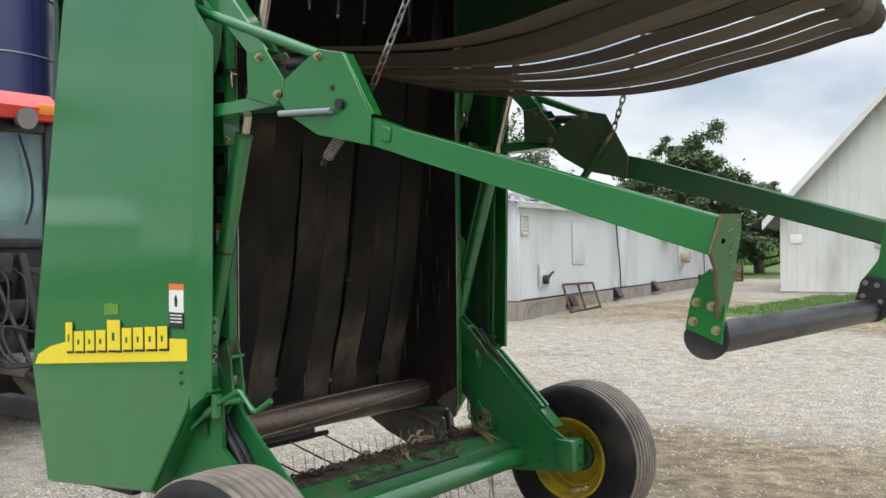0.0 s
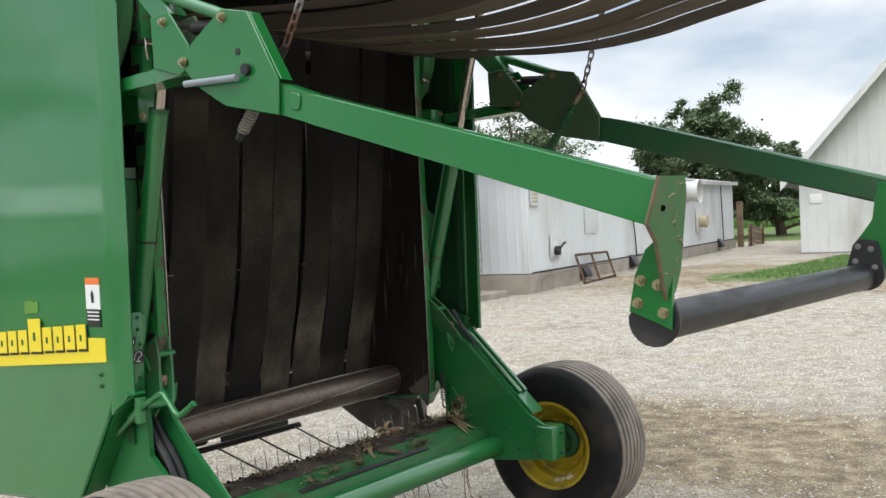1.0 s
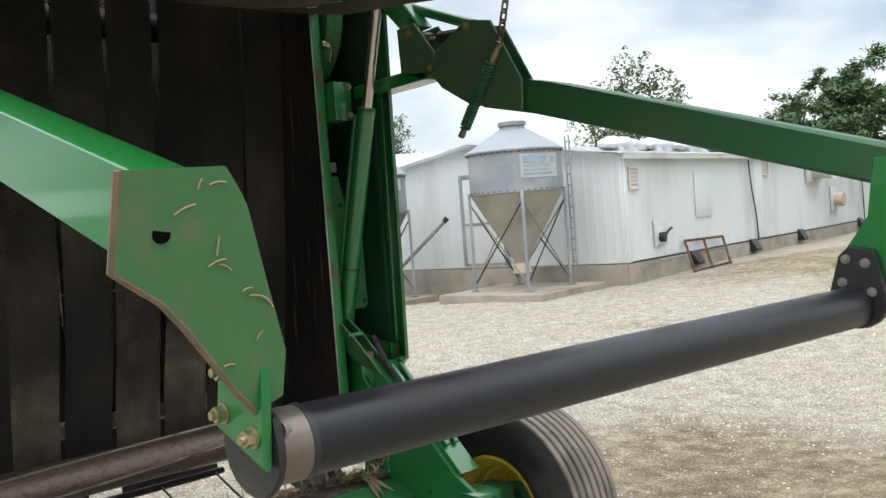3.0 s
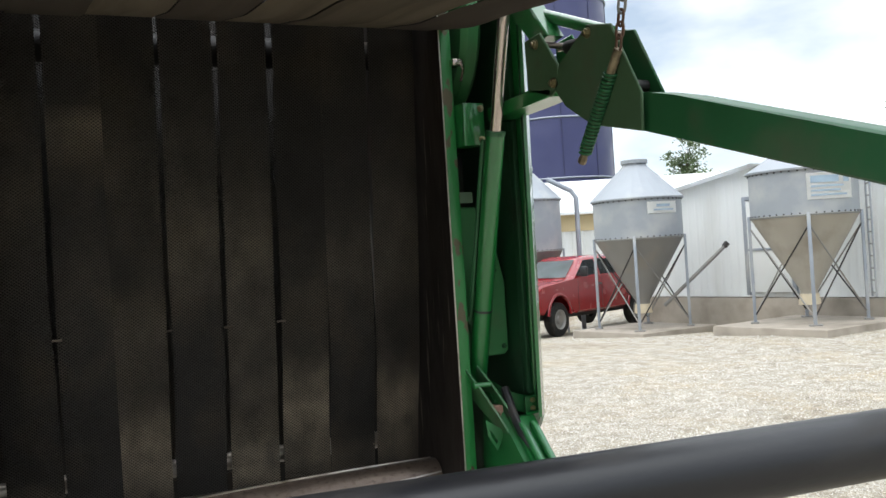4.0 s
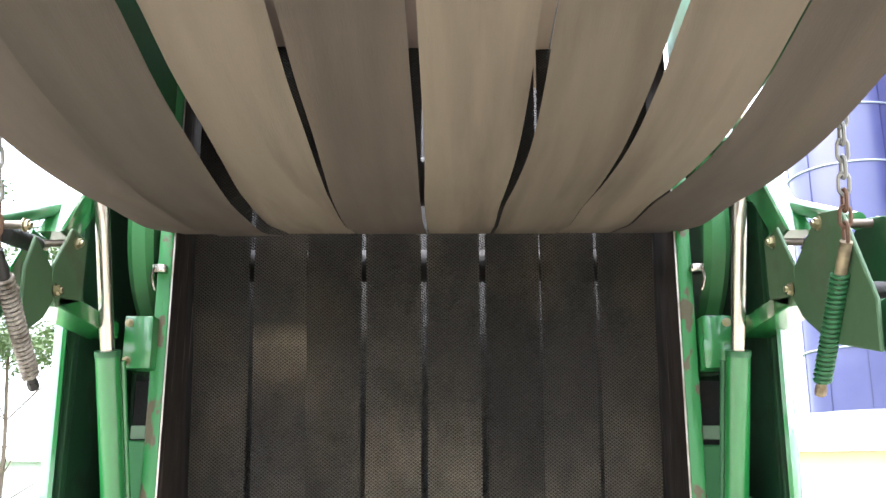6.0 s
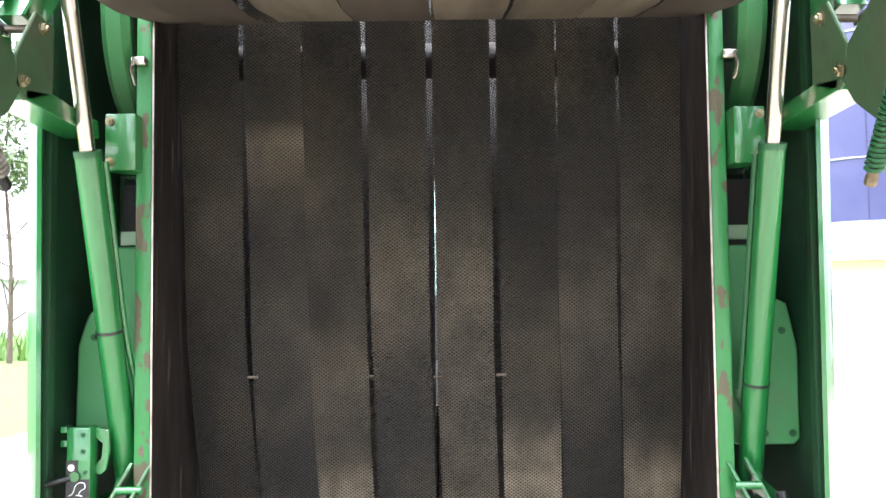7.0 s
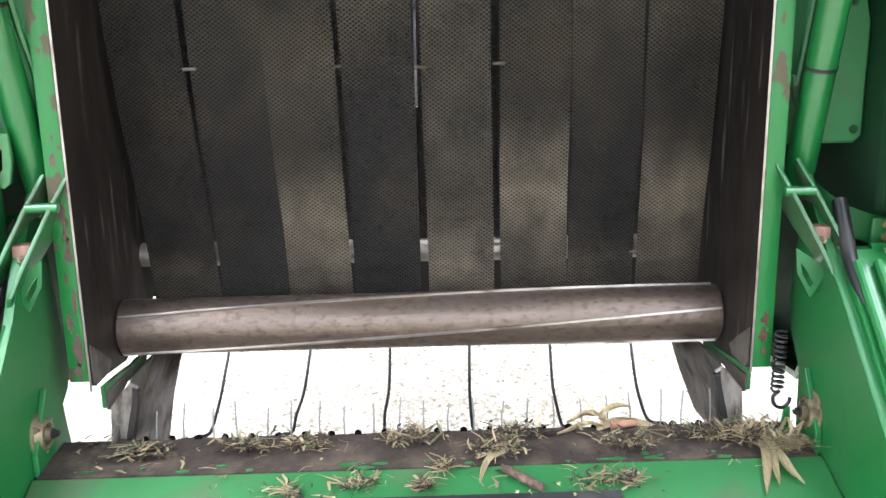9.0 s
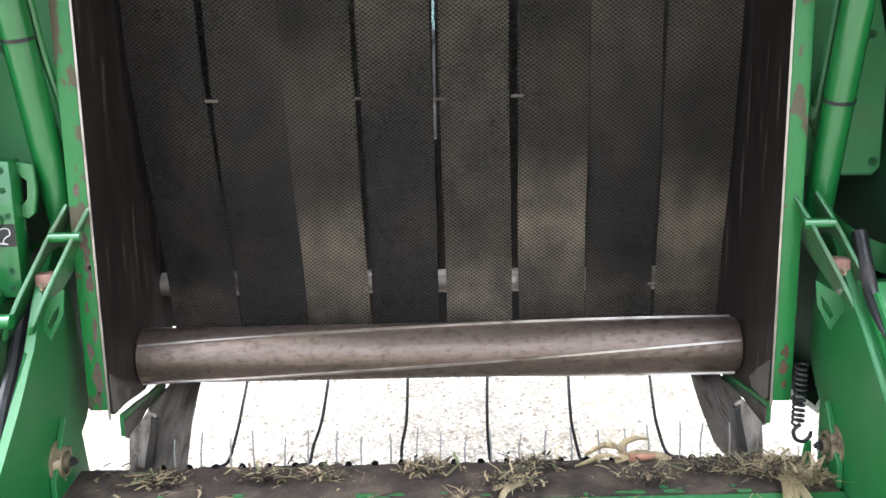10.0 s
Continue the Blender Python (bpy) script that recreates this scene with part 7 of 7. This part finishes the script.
plate(bm, [(-0.4, 3.38), (-0.4, 3.46), (4.0, 4.9), (8.4, 3.5), (8.4, 3.4)], -9.2, 9.2, 0, "x")
part("roof", bm, ROOF_METAL, far_shed)

# white board building with a steep gable
hut = thing("gabled_outbuilding", "white boarded outbuilding with a steep gabled roof", "outbuilding", (-5.35, 24.83, 0.0), 10)
HW, HE, HP = 7.5, 2.55, 6.75
bm = new_bm()
ribbed(bm, (0, 0), (HW, 0), 0.12, HE, (0, -1), 0.28, 0.008, lambda f: HE + (HP - HE) * (1 - abs(2 * f - 1)))
part("gable_wall", bm, WHITE_WOOD, hut, smooth=0)
bm = new_bm()
box(bm, (0, 0.03, 0.05), (HW, 12, HE))
part("body", bm, WHITE_WOOD, hut)
for sgn in (0, 1):
    bm = new_bm()
    x0 = -0.45 if sgn == 0 else HW + 0.45
    k = (HP - HE) / (HW / 2)
    vs = [bm.verts.new(c) for c in ((x0, -0.4, HE - 0.45 * k), (x0, 12.4, HE - 0.45 * k), (HW / 2, 12.4, HP), (HW / 2, -0.4, HP))]
    bm.faces.new(vs)
    bmesh.ops.solidify(bm, geom=bm.faces[:], thickness=0.12)
    part("roof", bm, GALV_DULL, hut)
    bm = new_bm()
    d = Vector((HW / 2 - x0, 0, HP - HE + 0.45 * k)).normalized()
    vs = [(x0, HE - 0.45 * k - 0.10), (HW / 2, HP - 0.10), (HW / 2, HP + 0.16), (x0, HE - 0.45 * k + 0.16)]
    plate(bm, vs if sgn == 0 else vs[::-1], -0.46, -0.40, 0.004)
    part("bargeboard", bm, WHITE_WOOD, hut)
bm = new_bm()
box(bm, (2.55, -0.05, 1.42), (3.5, -0.012, 2.3), 0.004)
w = part("window", bm, WHITE_WOOD, hut)
bm = new_bm()
box(bm, (2.63, -0.06, 1.50), (3.42, -0.051, 2.22))
part("pane", bm, GLASS, w)
bm = new_bm()
box(bm, (0.28, -0.03, 1.55), (0.62, -0.011, 1.82), 0.003)
part("notice_board", bm, STICKER_WHITE, hut)
bm = new_bm()
box(bm, (-0.02, -0.04, -0.1), (HW, 0.0, 0.14), 0.01)
part("base_board", bm, GALV_DULL, hut)

# ---- pickup truck ----
truck = thing("pickup_truck", "red four-door pickup truck parked behind feed bins", "truck", (0, 0, 0))
TX, TZ = 0.84, 0.93
heading = -69.0
# the near front wheel stands at this place; local x forward, y to the truck's left
tz = ground_z(-13.93, 9.85)
truck.matrix_world = pose(-13.93, 9.85, tz, 0, 0, heading) @ Matrix.Translation((-1.85 * TX, -0.80 * TX, 0)) @ Matrix.Diagonal((TX, TX, TZ, 1))
bm = new_bm()
side = [(2.78, 0.55), (2.80, 0.80), (2.74, 1.10), (2.55, 1.22), (1.20, 1.30), (0.95, 1.32), (-1.05, 1.32), (-2.72, 1.30), (-2.78, 0.62), (-2.35, 0.52), (-2.28, 0.78), (-2.05, 0.98), (-1.75, 1.03), (-1.45, 0.98), (-1.22, 0.78), (-1.15, 0.50), (1.30, 0.50), (1.38, 0.78), (1.58, 0.98), (1.85, 1.04), (2.15, 0.98), (2.35, 0.78), (2.42, 0.55)]
plate(bm, side, -0.96, 0.96, 0.05)
part("body", bm, RED, truck, "red painted body")
bm = new_bm()


def cab_y(z):
    return 0.93 - 0.19 * (z - 1.26) / 0.54


rings = []
for q, z in (((1.32, -1.36), 1.26), ((1.18, -1.33), 1.36), ((0.60, -1.20), 1.74), ((0.44, -1.12), 1.80), ((0.20, -0.95), 1.83)):
    w = cab_y(z) - (0.10 if z > 1.81 else 0.02 if z > 1.78 else 0)
    rings.append([bm.verts.new(c) for c in ((q[0], -w * 0.80, z), (q[0] - 0.14, -w, z), (q[1], -w, z), (q[1], w, z), (q[0] - 0.14, w, z), (q[0], w * 0.80, z))])
for a, b in zip(rings, rings[1:]):
    for k in range(6):
        bm.faces.new((a[k], a[(k + 1) % 6], b[(k + 1) % 6], b[k]))
bm.faces.new(rings[-1]), bm.faces.new(list(reversed(rings[0])))
bmesh.ops.recalc_face_normals(bm, faces=bm.faces[:])
part("cab", bm, RED, truck, smooth=50)
for sgn in (-1, 1):
    for pts in ([(1.02, 1.36), (0.50, 1.72), (0.02, 1.74), (0.02, 1.36)], [(-0.10, 1.36), (-0.10, 1.74), (-0.98, 1.72), (-1.14, 1.36)]):
        bm = new_bm()
        vs = [bm.verts.new((q, sgn * (cab_y(z) + 0.003), z)) for q, z in pts]
        bm.faces.new(vs)
        bmesh.ops.solidify(bm, geom=bm.faces[:], thickness=0.008)
        part("side_window", bm, CAR_GLASS, truck, "dark side window")
    bm = new_bm()
    box(bm, (0.82, min(sgn * 0.97, sgn * 1.17), 1.34), (0.92, max(sgn * 0.97, sgn * 1.17), 1.58), 0.03)
    box(bm, (0.84, min(sgn * 0.88, sgn * 0.98), 1.36), (0.90, max(sgn * 0.88, sgn * 0.98), 1.41), 0.01)
    part("mirror", bm, BLACK, truck)
    bm = new_bm()
    box(bm, (2.50, min(sgn * 0.58, sgn * 0.93), 0.92), (2.79, max(sgn * 0.58, sgn * 0.93), 1.14), 0.04)
    part("headlamp", bm, LENS, truck)
    bm = new_bm()
    box(bm, (-0.02, min(sgn * 0.963, sgn * 0.985), 1.12), (0.13, max(sgn * 0.963, sgn * 0.985), 1.16), 0.005)
    box(bm, (-1.05, min(sgn * 0.963, sgn * 0.985), 1.12), (-0.90, max(sgn * 0.963, sgn * 0.985), 1.16), 0.005)
    part("door_handle", bm, BLACK, truck)
    for xx in (1.02, -0.06, -1.22):
        bm = new_bm()
        box(bm, (xx - 0.006, min(sgn * 0.958, sgn * 0.963), 0.58), (xx + 0.006, max(sgn * 0.958, sgn * 0.963), 1.30))
        part("door_seam", bm, BLACK, truck)
    for xx in (1.85, -1.75):
        bm = new_bm()
        lathe(bm, [(0.22, -0.13), (0.36, -0.13), (0.39, -0.10), (0.40, 0.0), (0.39, 0.10), (0.36, 0.13), (0.22, 0.13)], (xx, sgn * 0.82, 0.40), "y", 36, False)
        wh = part("wheel", bm, RUBBER_TYRE, truck)
        bm = new_bm()
        lathe(bm, [(0.02, sgn * 0.11), (0.08, sgn * 0.125), (0.11, sgn * 0.07), (0.19, sgn * 0.09), (0.225, sgn * 0.138), (0.235, sgn * 0.132), (0.225, sgn * 0.02)], (xx, sgn * 0.82, 0.40), "y", 28)
        part("rim", bm, GALV_DULL, wh, "grey steel rim")
        bm = new_bm()
        sweep(bm, [(xx + 0.47 * math.cos(radians(d)), sgn * 0.945, 0.46 + 0.52 * math.sin(radians(d))) for d in range(5, 176, 10)], 0.045, 8)
        part("wheel_arch", bm, RED, truck)
bm = new_bm()
vs = [bm.verts.new(c) for c in ((1.235, -0.72, 1.33), (1.235, 0.72, 1.33), (0.64, 0.60, 1.72), (0.64, -0.60, 1.72))]
bm.faces.new(vs)
bmesh.ops.solidify(bm, geom=bm.faces[:], thickness=0.012)
bmesh.ops.translate(bm, vec=(0.012, 0, 0.016), verts=bm.verts)
# pale base colour paints the sky's reflection onto the glass
part("windscreen", bm, mat("windscreen_painted_sky_glare", (0.20, 0.23, 0.235), 0.08, 0, 0.5, 1.5, (0.05, 0.06, 0.06), 0.3, 1.2), truck)
bm = new_bm()
box(bm, (2.70, -0.56, 0.82), (2.83, 0.56, 1.18), 0.03)
grille = part("grille_surround", bm, CHROME, truck)
for y0 in (-0.50, 0.03):
    for z0, z1 in ((0.86, 0.98), (1.01, 1.14)):
        bm = new_bm()
        box(bm, (2.825, y0, z0), (2.836, y0 + 0.47, z1), 0.004)
        part("grille_mesh", bm, BLACK, grille)
bm = new_bm()
box(bm, (2.66, -0.97, 0.50), (2.92, 0.97, 0.74), 0.05)
part("front_bumper", bm, CHROME, truck)
bm = new_bm()
box(bm, (2.70, -0.90, 0.36), (2.84, 0.90, 0.50), 0.03)
part("valance", bm, BLACK, truck)
for yy in (-0.72, 0.72):
    bm = new_bm()
    rod(bm, (2.90, yy, 0.62), (2.93, yy, 0.62), 0.07, seg=16)
    part("fog_lamp", bm, BLACK, truck)
bm = new_bm()
box(bm, (-2.9, -0.7, 0.40), (2.6, 0.7, 0.58))
part("underbody", bm, DARK, truck)

# ---- tractor in front of the baler ----
tractor = thing("tractor", "red tractor with a glazed cab hitched to the baler", "tractor", (-4.1, 0.12, 0))
bm = new_bm()
plate(bm, [(0.08, 2.62), (0.10, 2.72), (-0.1, 2.86), (-1.7, 2.90), (-1.85, 2.72), (-1.8, 2.62)], -0.98, 0.98, 0.04)
part("cab_roof", bm, RED_FADED, tractor, "faded red cab roof")
for yy in (-0.93, 0.85):
    for xx in (-0.10, -1.70):
        bm = new_bm()
        box(bm, (xx, yy, 1.60), (xx + 0.08, yy + 0.08, 2.64), 0.01)
        part("cab_post", bm, BLACK, tractor)
for z0, z1 in ((1.56, 1.64), (2.52, 2.62)):
    bm = new_bm()
    box(bm, (-0.105, -0.845, z0), (-0.015, 0.845, z1), 0.01)
    part("cab_rail", bm, BLACK, tractor)
bm = new_bm()
box(bm, (-0.09, 0.30, 1.62), (-0.04, 0.37, 2.54), 0.01)
part("window_bar", bm, BLACK, tractor)
bm = new_bm()
box(bm, (-0.07, -0.86, 1.63), (-0.06, 0.86, 2.53))
pane = part("rear_window", bm, GLASS, tractor)
pane.visible_shadow = False
for yy in (-0.91, 0.90):
    bm = new_bm()
    box(bm, (-1.62, yy, 1.63), (-0.10, yy + 0.01, 2.53))
    pane = part("side_window", bm, GLASS, tractor)
    pane.visible_shadow = False
bm = new_bm()
box(bm, (-1.1, -0.28, 1.2), (-0.55, 0.28, 1.62), 0.05)
box(bm, (-0.68, -0.26, 1.55), (-0.52, 0.26, 2.15), 0.06)
part("seat", bm, BLACK, tractor)
bm = new_bm()
sweep(bm, catmull([(-0.02, 0.62, 2.5), (0.0, 0.70, 2.2), (0.0, 0.72, 1.95), (0.0, 0.66, 1.75)], 5), 0.012, 8)
sweep(bm, catmull([(-0.01, 0.2, 1.75), (0.0, 0.25, 2.1), (0.0, 0.22, 2.35)], 5), 0.012, 8)
part("wiper", bm, BLACK, tractor)
bm = new_bm()
box(bm, (-0.05, 0.72, 2.66), (0.10, 0.96, 2.76), 0.02)
part("amber_lamp", bm, AMBER, tractor)
bm = new_bm()
rod(bm, (0.02, 0.62, 2.63), (0.12, 0.62, 2.62), 0.07, 0.09, 18)
part("work_lamp", bm, GALV_DULL, tractor)
bm = new_bm()
box(bm, (-1.8, -0.95, 1.05), (-0.05, 0.95, 1.60), 0.05)
box(bm, (-2.2, -0.35, 0.5), (-0.15, 0.35, 1.2), 0.06)
box(bm, (-0.30, -0.45, 0.75), (0.05, 0.45, 1.15), 0.04)
part("rear_housing", bm, DARK, tractor)
bm = new_bm()
box(bm, (-0.95, 0.42, 1.60), (-0.20, 0.80, 1.80), 0.04)
box(bm, (-1.0, 0.55, 1.78), (-0.7, 0.72, 1.98), 0.04)
part("console", bm, BLACK, tractor, "dark cab console")
bm = new_bm()
rod(bm, (-1.0, 0.40, 1.60), (-1.08, 0.36, 2.60), 0.075, 0.06, 14)
part("inner_post", bm, DARK, tractor)
for y0, y1, z0, z1, x1 in ((0.16, 0.50, 1.28, 1.52, 0.10), (0.10, 0.62, 0.98, 1.14, 0.16), (0.52, 0.86, 1.02, 1.40, 0.02), (0.20, 0.55, 0.72, 0.94, 0.24)):
    bm = new_bm()
    box(bm, (-0.08, y0, z0), (x1, y1, z1), 0.02)
    part("valve_block", bm, BLACK, tractor, "greasy black valve block")
for yy in (-0.42, 0.42):
    bm = new_bm()
    rod(bm, (-0.2, yy, 0.72), (0.75, yy * 0.95, 0.52), 0.035, seg=12)
    part("lift_arm", bm, DARK, tractor)
    bm = new_bm()
    rod(bm, (0.0, yy * 0.9, 1.35), (0.55, yy * 0.95, 0.62), 0.022, seg=12)
    part("lift_rod", bm, DARK, tractor)
bm = new_bm()
rod(bm, (0.0, 0.62, 1.5), (0.30, 0.62, 0.75), 0.045, seg=14)
part("lift_cylinder", bm, DARK, tractor)
bm = new_bm()
rod(bm, (0.1, 0.75, 1.25), (0.25, 0.72, 0.7), 0.025, seg=12)
part("lift_rod", bm, DARK, tractor)
for k in range(4):
    y0 = 0.20 + 0.15 * k
    bm = new_bm()
    sweep(bm, catmull([(-0.04, y0, 1.45 - 0.03 * k), (0.18, y0 + 0.05, 1.30), (0.32, y0 - 0.04, 1.05 - 0.05 * k), (0.5, y0 * 0.3, 0.95), (1.2, 0.05 * k - 0.2, 0.75), (2.0, 0.04 * k - 0.2, 0.85)], 5), 0.011, 8)
    part("hydraulic_hose", bm, DARK, tractor)
bm = new_bm()
box(bm, (0.0, 0.35, 0.55), (0.5, 0.75, 0.72), 0.03)
rod(bm, (0.15, 0.55, 0.55), (0.40, 0.62, 0.32), 0.10, seg=16)
part("hitch_casting", bm, mat("dusty_grey_casting", (0.16, 0.14, 0.12), 0.8, 0.2, 0.3, 10), tractor)
bm = new_bm()
box(bm, (-0.06, 0.10, 1.38), (0.0, 0.22, 1.48), 0.01)
part("tail_lamp", bm, RED, tractor)
for s in (-1, 1):
    bm = new_bm()
    lathe(bm, [(0.42, -0.24), (0.75, -0.25), (0.83, -0.20), (0.86, 0.0), (0.83, 0.20), (0.75, 0.25), (0.42, 0.24)], (-0.75, s * 1.25, 0.86), "y", 48)
    tt = part("rear_tyre", bm, RUBBER_TYRE, tractor)
    for k in range(22):
        for q in (-1, 1):
            bm = new_bm()
            m = Matrix.Translation((-0.75, s * 1.25, 0.86)) @ Matrix.Rotation(k * math.tau / 22 + (0.14 if q > 0 else 0), 4, "Y")
            box(bm, (-0.03, 0.0 if q > 0 else -0.24, 0.83), (0.03, 0.24 if q > 0 else 0.0, 0.90), 0.01, m @ Matrix.Rotation(radians(35 * q), 4, "Z"))
            part("lug", bm, RUBBER_TYRE, tt)
    bm = new_bm()
    lathe(bm, [(0.1, s * 0.05), (0.3, s * 0.05), (0.40, s * 0.20), (0.43, s * 0.22), (0.43, -s * 0.2)], (-0.75, s * 1.25, 0.86), "y", 36)
    part("rear_rim", bm, GALV_DULL, tt)
    bm = new_bm()
    plate(bm, [(0.10, 1.45), (0.05, 1.60), (-0.3, 1.80), (-1.3, 1.80), (-1.7, 1.55), (-1.7, 1.48), (-1.3, 1.74), (-0.3, 1.74), (0.0, 1.55)], min(s * 0.95, s * 1.45), max(s * 0.95, s * 1.45), 0.01)
    part("fender", bm, RED_FADED, tractor)
bm = new_bm()
plate(bm, [(-1.75, 1.0), (-1.75, 1.62), (-3.6, 1.50), (-3.75, 1.3), (-3.75, 0.8), (-2.2, 0.8)], -0.42, 0.42, 0.05)
part("bonnet", bm, RED_FADED, tractor)
for s in (-1, 1):
    bm = new_bm()
    lathe(bm, [(0.30, -0.18), (0.55, -0.18), (0.62, -0.1), (0.62, 0.1), (0.55, 0.18), (0.30, 0.18)], (-3.2, s * 0.95, 0.62), "y", 36)
    part("front_tyre", bm, RUBBER_TYRE, tractor)


# ---- trees and field ----
def tree(at, h, spread, leaf, seed, count, label, gaps=0.0, trunk=0.22, size=0.10, low=0.16):
    rnd = random.Random(seed)
    t = thing("tree", label, "tree", at, 0.0, "trees round the farmyard")
    bm = new_bm()
    top = Vector((rnd.uniform(-0.3, 0.3), rnd.uniform(-0.3, 0.3), h * 0.78))
    line = catmull([(0, 0, -0.3), (rnd.uniform(-0.15, 0.15), 0, h * 0.22), (rnd.uniform(-0.3, 0.3), rnd.uniform(-0.3, 0.3), h * 0.5), top], 4)
    n = len(line) - 1
    for i in range(n):
        rod(bm, line[i], line[i + 1], trunk * (1 - 0.9 * i / n), trunk * (1 - 0.9 * (i + 1) / n), 9, False)
    clumps = []
    for k in range(30):
        f = 0.22 + 0.78 * (k + 0.5) / 30
        base = line[min(n, int(f * 0.95 * n))]
        a = k * 2.4 + rnd.uniform(-0.6, 0.6)
        reach = spread * (0.30 + 0.70 * math.sin(min(1.0, 0.12 + f * 0.9) * math.pi)) * rnd.uniform(0.55, 1.1)
        tip = base + Vector((math.cos(a) * reach, math.sin(a) * reach, h * rnd.uniform(0.03, 0.20)))
        mid = base.lerp(tip, 0.5) + Vector((0, 0, h * 0.03))
        rod(bm, base, mid, trunk * 0.30 * (1.2 - f), trunk * 0.18 * (1.2 - f), 6, False)
        rod(bm, mid, tip, trunk * 0.18 * (1.2 - f), 0.012, 6, False)
        for _ in range(9):
            c = base.lerp(tip, rnd.uniform(0.35, 1.05)) + Vector((rnd.gauss(0, 1), rnd.gauss(0, 1), rnd.gauss(0.3, 0.7))) * h * 0.055
            c.z = max(h * (low + 0.06 * rnd.random()), min(h * 0.985, c.z))
            if rnd.random() > gaps:
                clumps.append((c, h * rnd.uniform(0.022, 0.052)))
    part("trunk", bm, BARK, t)
    verts, faces = [], []
    for _ in range(count):
        c, r = rnd.choice(clumps)
        p = c + Vector((rnd.gauss(0, 1), rnd.gauss(0, 1), rnd.gauss(0, 0.7))) * r * 0.62
        s = size * rnd.uniform(0.6, 1.4)
        q = Euler((rnd.uniform(-0.9, 0.9), rnd.uniform(-0.9, 0.9), rnd.uniform(0, 6.3))).to_matrix()
        k = len(verts)
        for a, b in ((-1, 0), (-0.2, -0.55), (1, 0), (-0.1, 0.55)):
            verts.append(tuple(p + q @ Vector((a * s, b * s, 0.15 * s * (a * a)))))
        faces.append((k, k + 1, k + 2, k + 3))
    me = bpy.data.meshes.new("crown")
    me.from_pydata(verts, [], faces)
    me.materials.append(leaf)
    cr = new("crown", me)
    cr.parent = t
    return t


tree(polar(113.3, 44), 7.5, 3.3, LEAF, 1, 70000, "broad dark green leafy tree behind the barn", 0.0, 0.35, 0.075)
tree(polar(109.3, 46), 5.3, 2.8, LEAF, 2, 40000, "lower spreading dark green tree behind the barn", 0.0, 0.3, 0.075)
tree(polar(116.6, 42), 6.3, 1.9, LEAF, 8, 26000, "dark green leafy tree behind the barn", 0.10, 0.25, 0.07)
tree(polar(126.3, 33), 7.7, 1.0, LEAF_PALE, 3, 5200, "slender thin-leaved tree rising above the barn roof", 0.40, 0.2, 0.075)
tree(polar(124.1, 33.5), 6.7, 1.15, LEAF_PALE, 13, 4600, "thin-leaved tree with an uneven crown above the barn roof", 0.35, 0.18, 0.075)
tree(polar(128.4, 33), 6.3, 0.75, LEAF_PALE, 14, 1800, "small sparse tree rising above the barn roof", 0.45, 0.12, 0.075)
tree(polar(123.2, 36), 5.9, 1.8, LEAF_PALE, 4, 6500, "thin-leaved tree rising above the barn roof", 0.3, 0.2, 0.075)
tree(polar(140.8, 48), 7.7, 1.15, LEAF_PALE, 5, 6500, "small thin-leaved tree behind a feed bin", 0.3, 0.18, 0.09)
tree(polar(-155.5, 34), 13.0, 3.0, LEAF_PALE, 6, 9000, "tall pale leafy tree standing beside the yard", 0.35, 0.10, 0.09, 0.45)
tree(polar(106.0, 95), 6.5, 5.0, LEAF, 7, 9000, "distant dark green tree beyond the field", 0.05, 0.4, 0.22)
tree(polar(104.0, 120), 7.5, 6.0, LEAF, 9, 9000, "distant dark green tree beyond the field", 0.05, 0.4, 0.26)


def leafy_strip(name, label, x0, x1, y0, y1, h, count, leaf, seed, size):
    rnd = random.Random(seed)
    verts, faces = [], []
    for _ in range(count):
        x, y = rnd.uniform(x0, x1), rnd.uniform(y0, y1)
        z = ground_z(x, y)
        hh = h * rnd.uniform(0.5, 1.2)
        a = rnd.uniform(0, math.tau)
        dx, dy = math.cos(a) * size, math.sin(a) * size
        bx, by = rnd.gauss(0, 0.35) * hh, rnd.gauss(0, 0.35) * hh
        k = len(verts)
        verts += [(x - dx, y - dy, z), (x + dx, y + dy, z), (x + bx, y + by, z + hh)]
        faces.append((k, k + 1, k + 2))
    me = bpy.data.meshes.new(name)
    me.from_pydata(verts, [], faces)
    me.materials.append(leaf)
    return tagged(new(name, me), label, "grass" if h < 0.3 else "crop", kind="stuff")


leafy_strip("grass", "short green grass beside the white outbuilding", -4.0, 3.0, 15.8, 24.0, 0.07, 14000, CORN, 1, 0.012)
leafy_strip("crop", "green crop rows beyond the barn", -40, 5, 60, 95, 1.1, 9000, CORN, 2, 0.15)
leafy_strip("crop", "dark green hedge line beyond the field", -140, 40, 170, 200, 5.0, 7000, LEAF, 3, 1.2)
leafy_strip("crop", "green crop beyond the yard", -60, -22, -45, -16, 1.2, 9000, CORN, 4, 0.12)
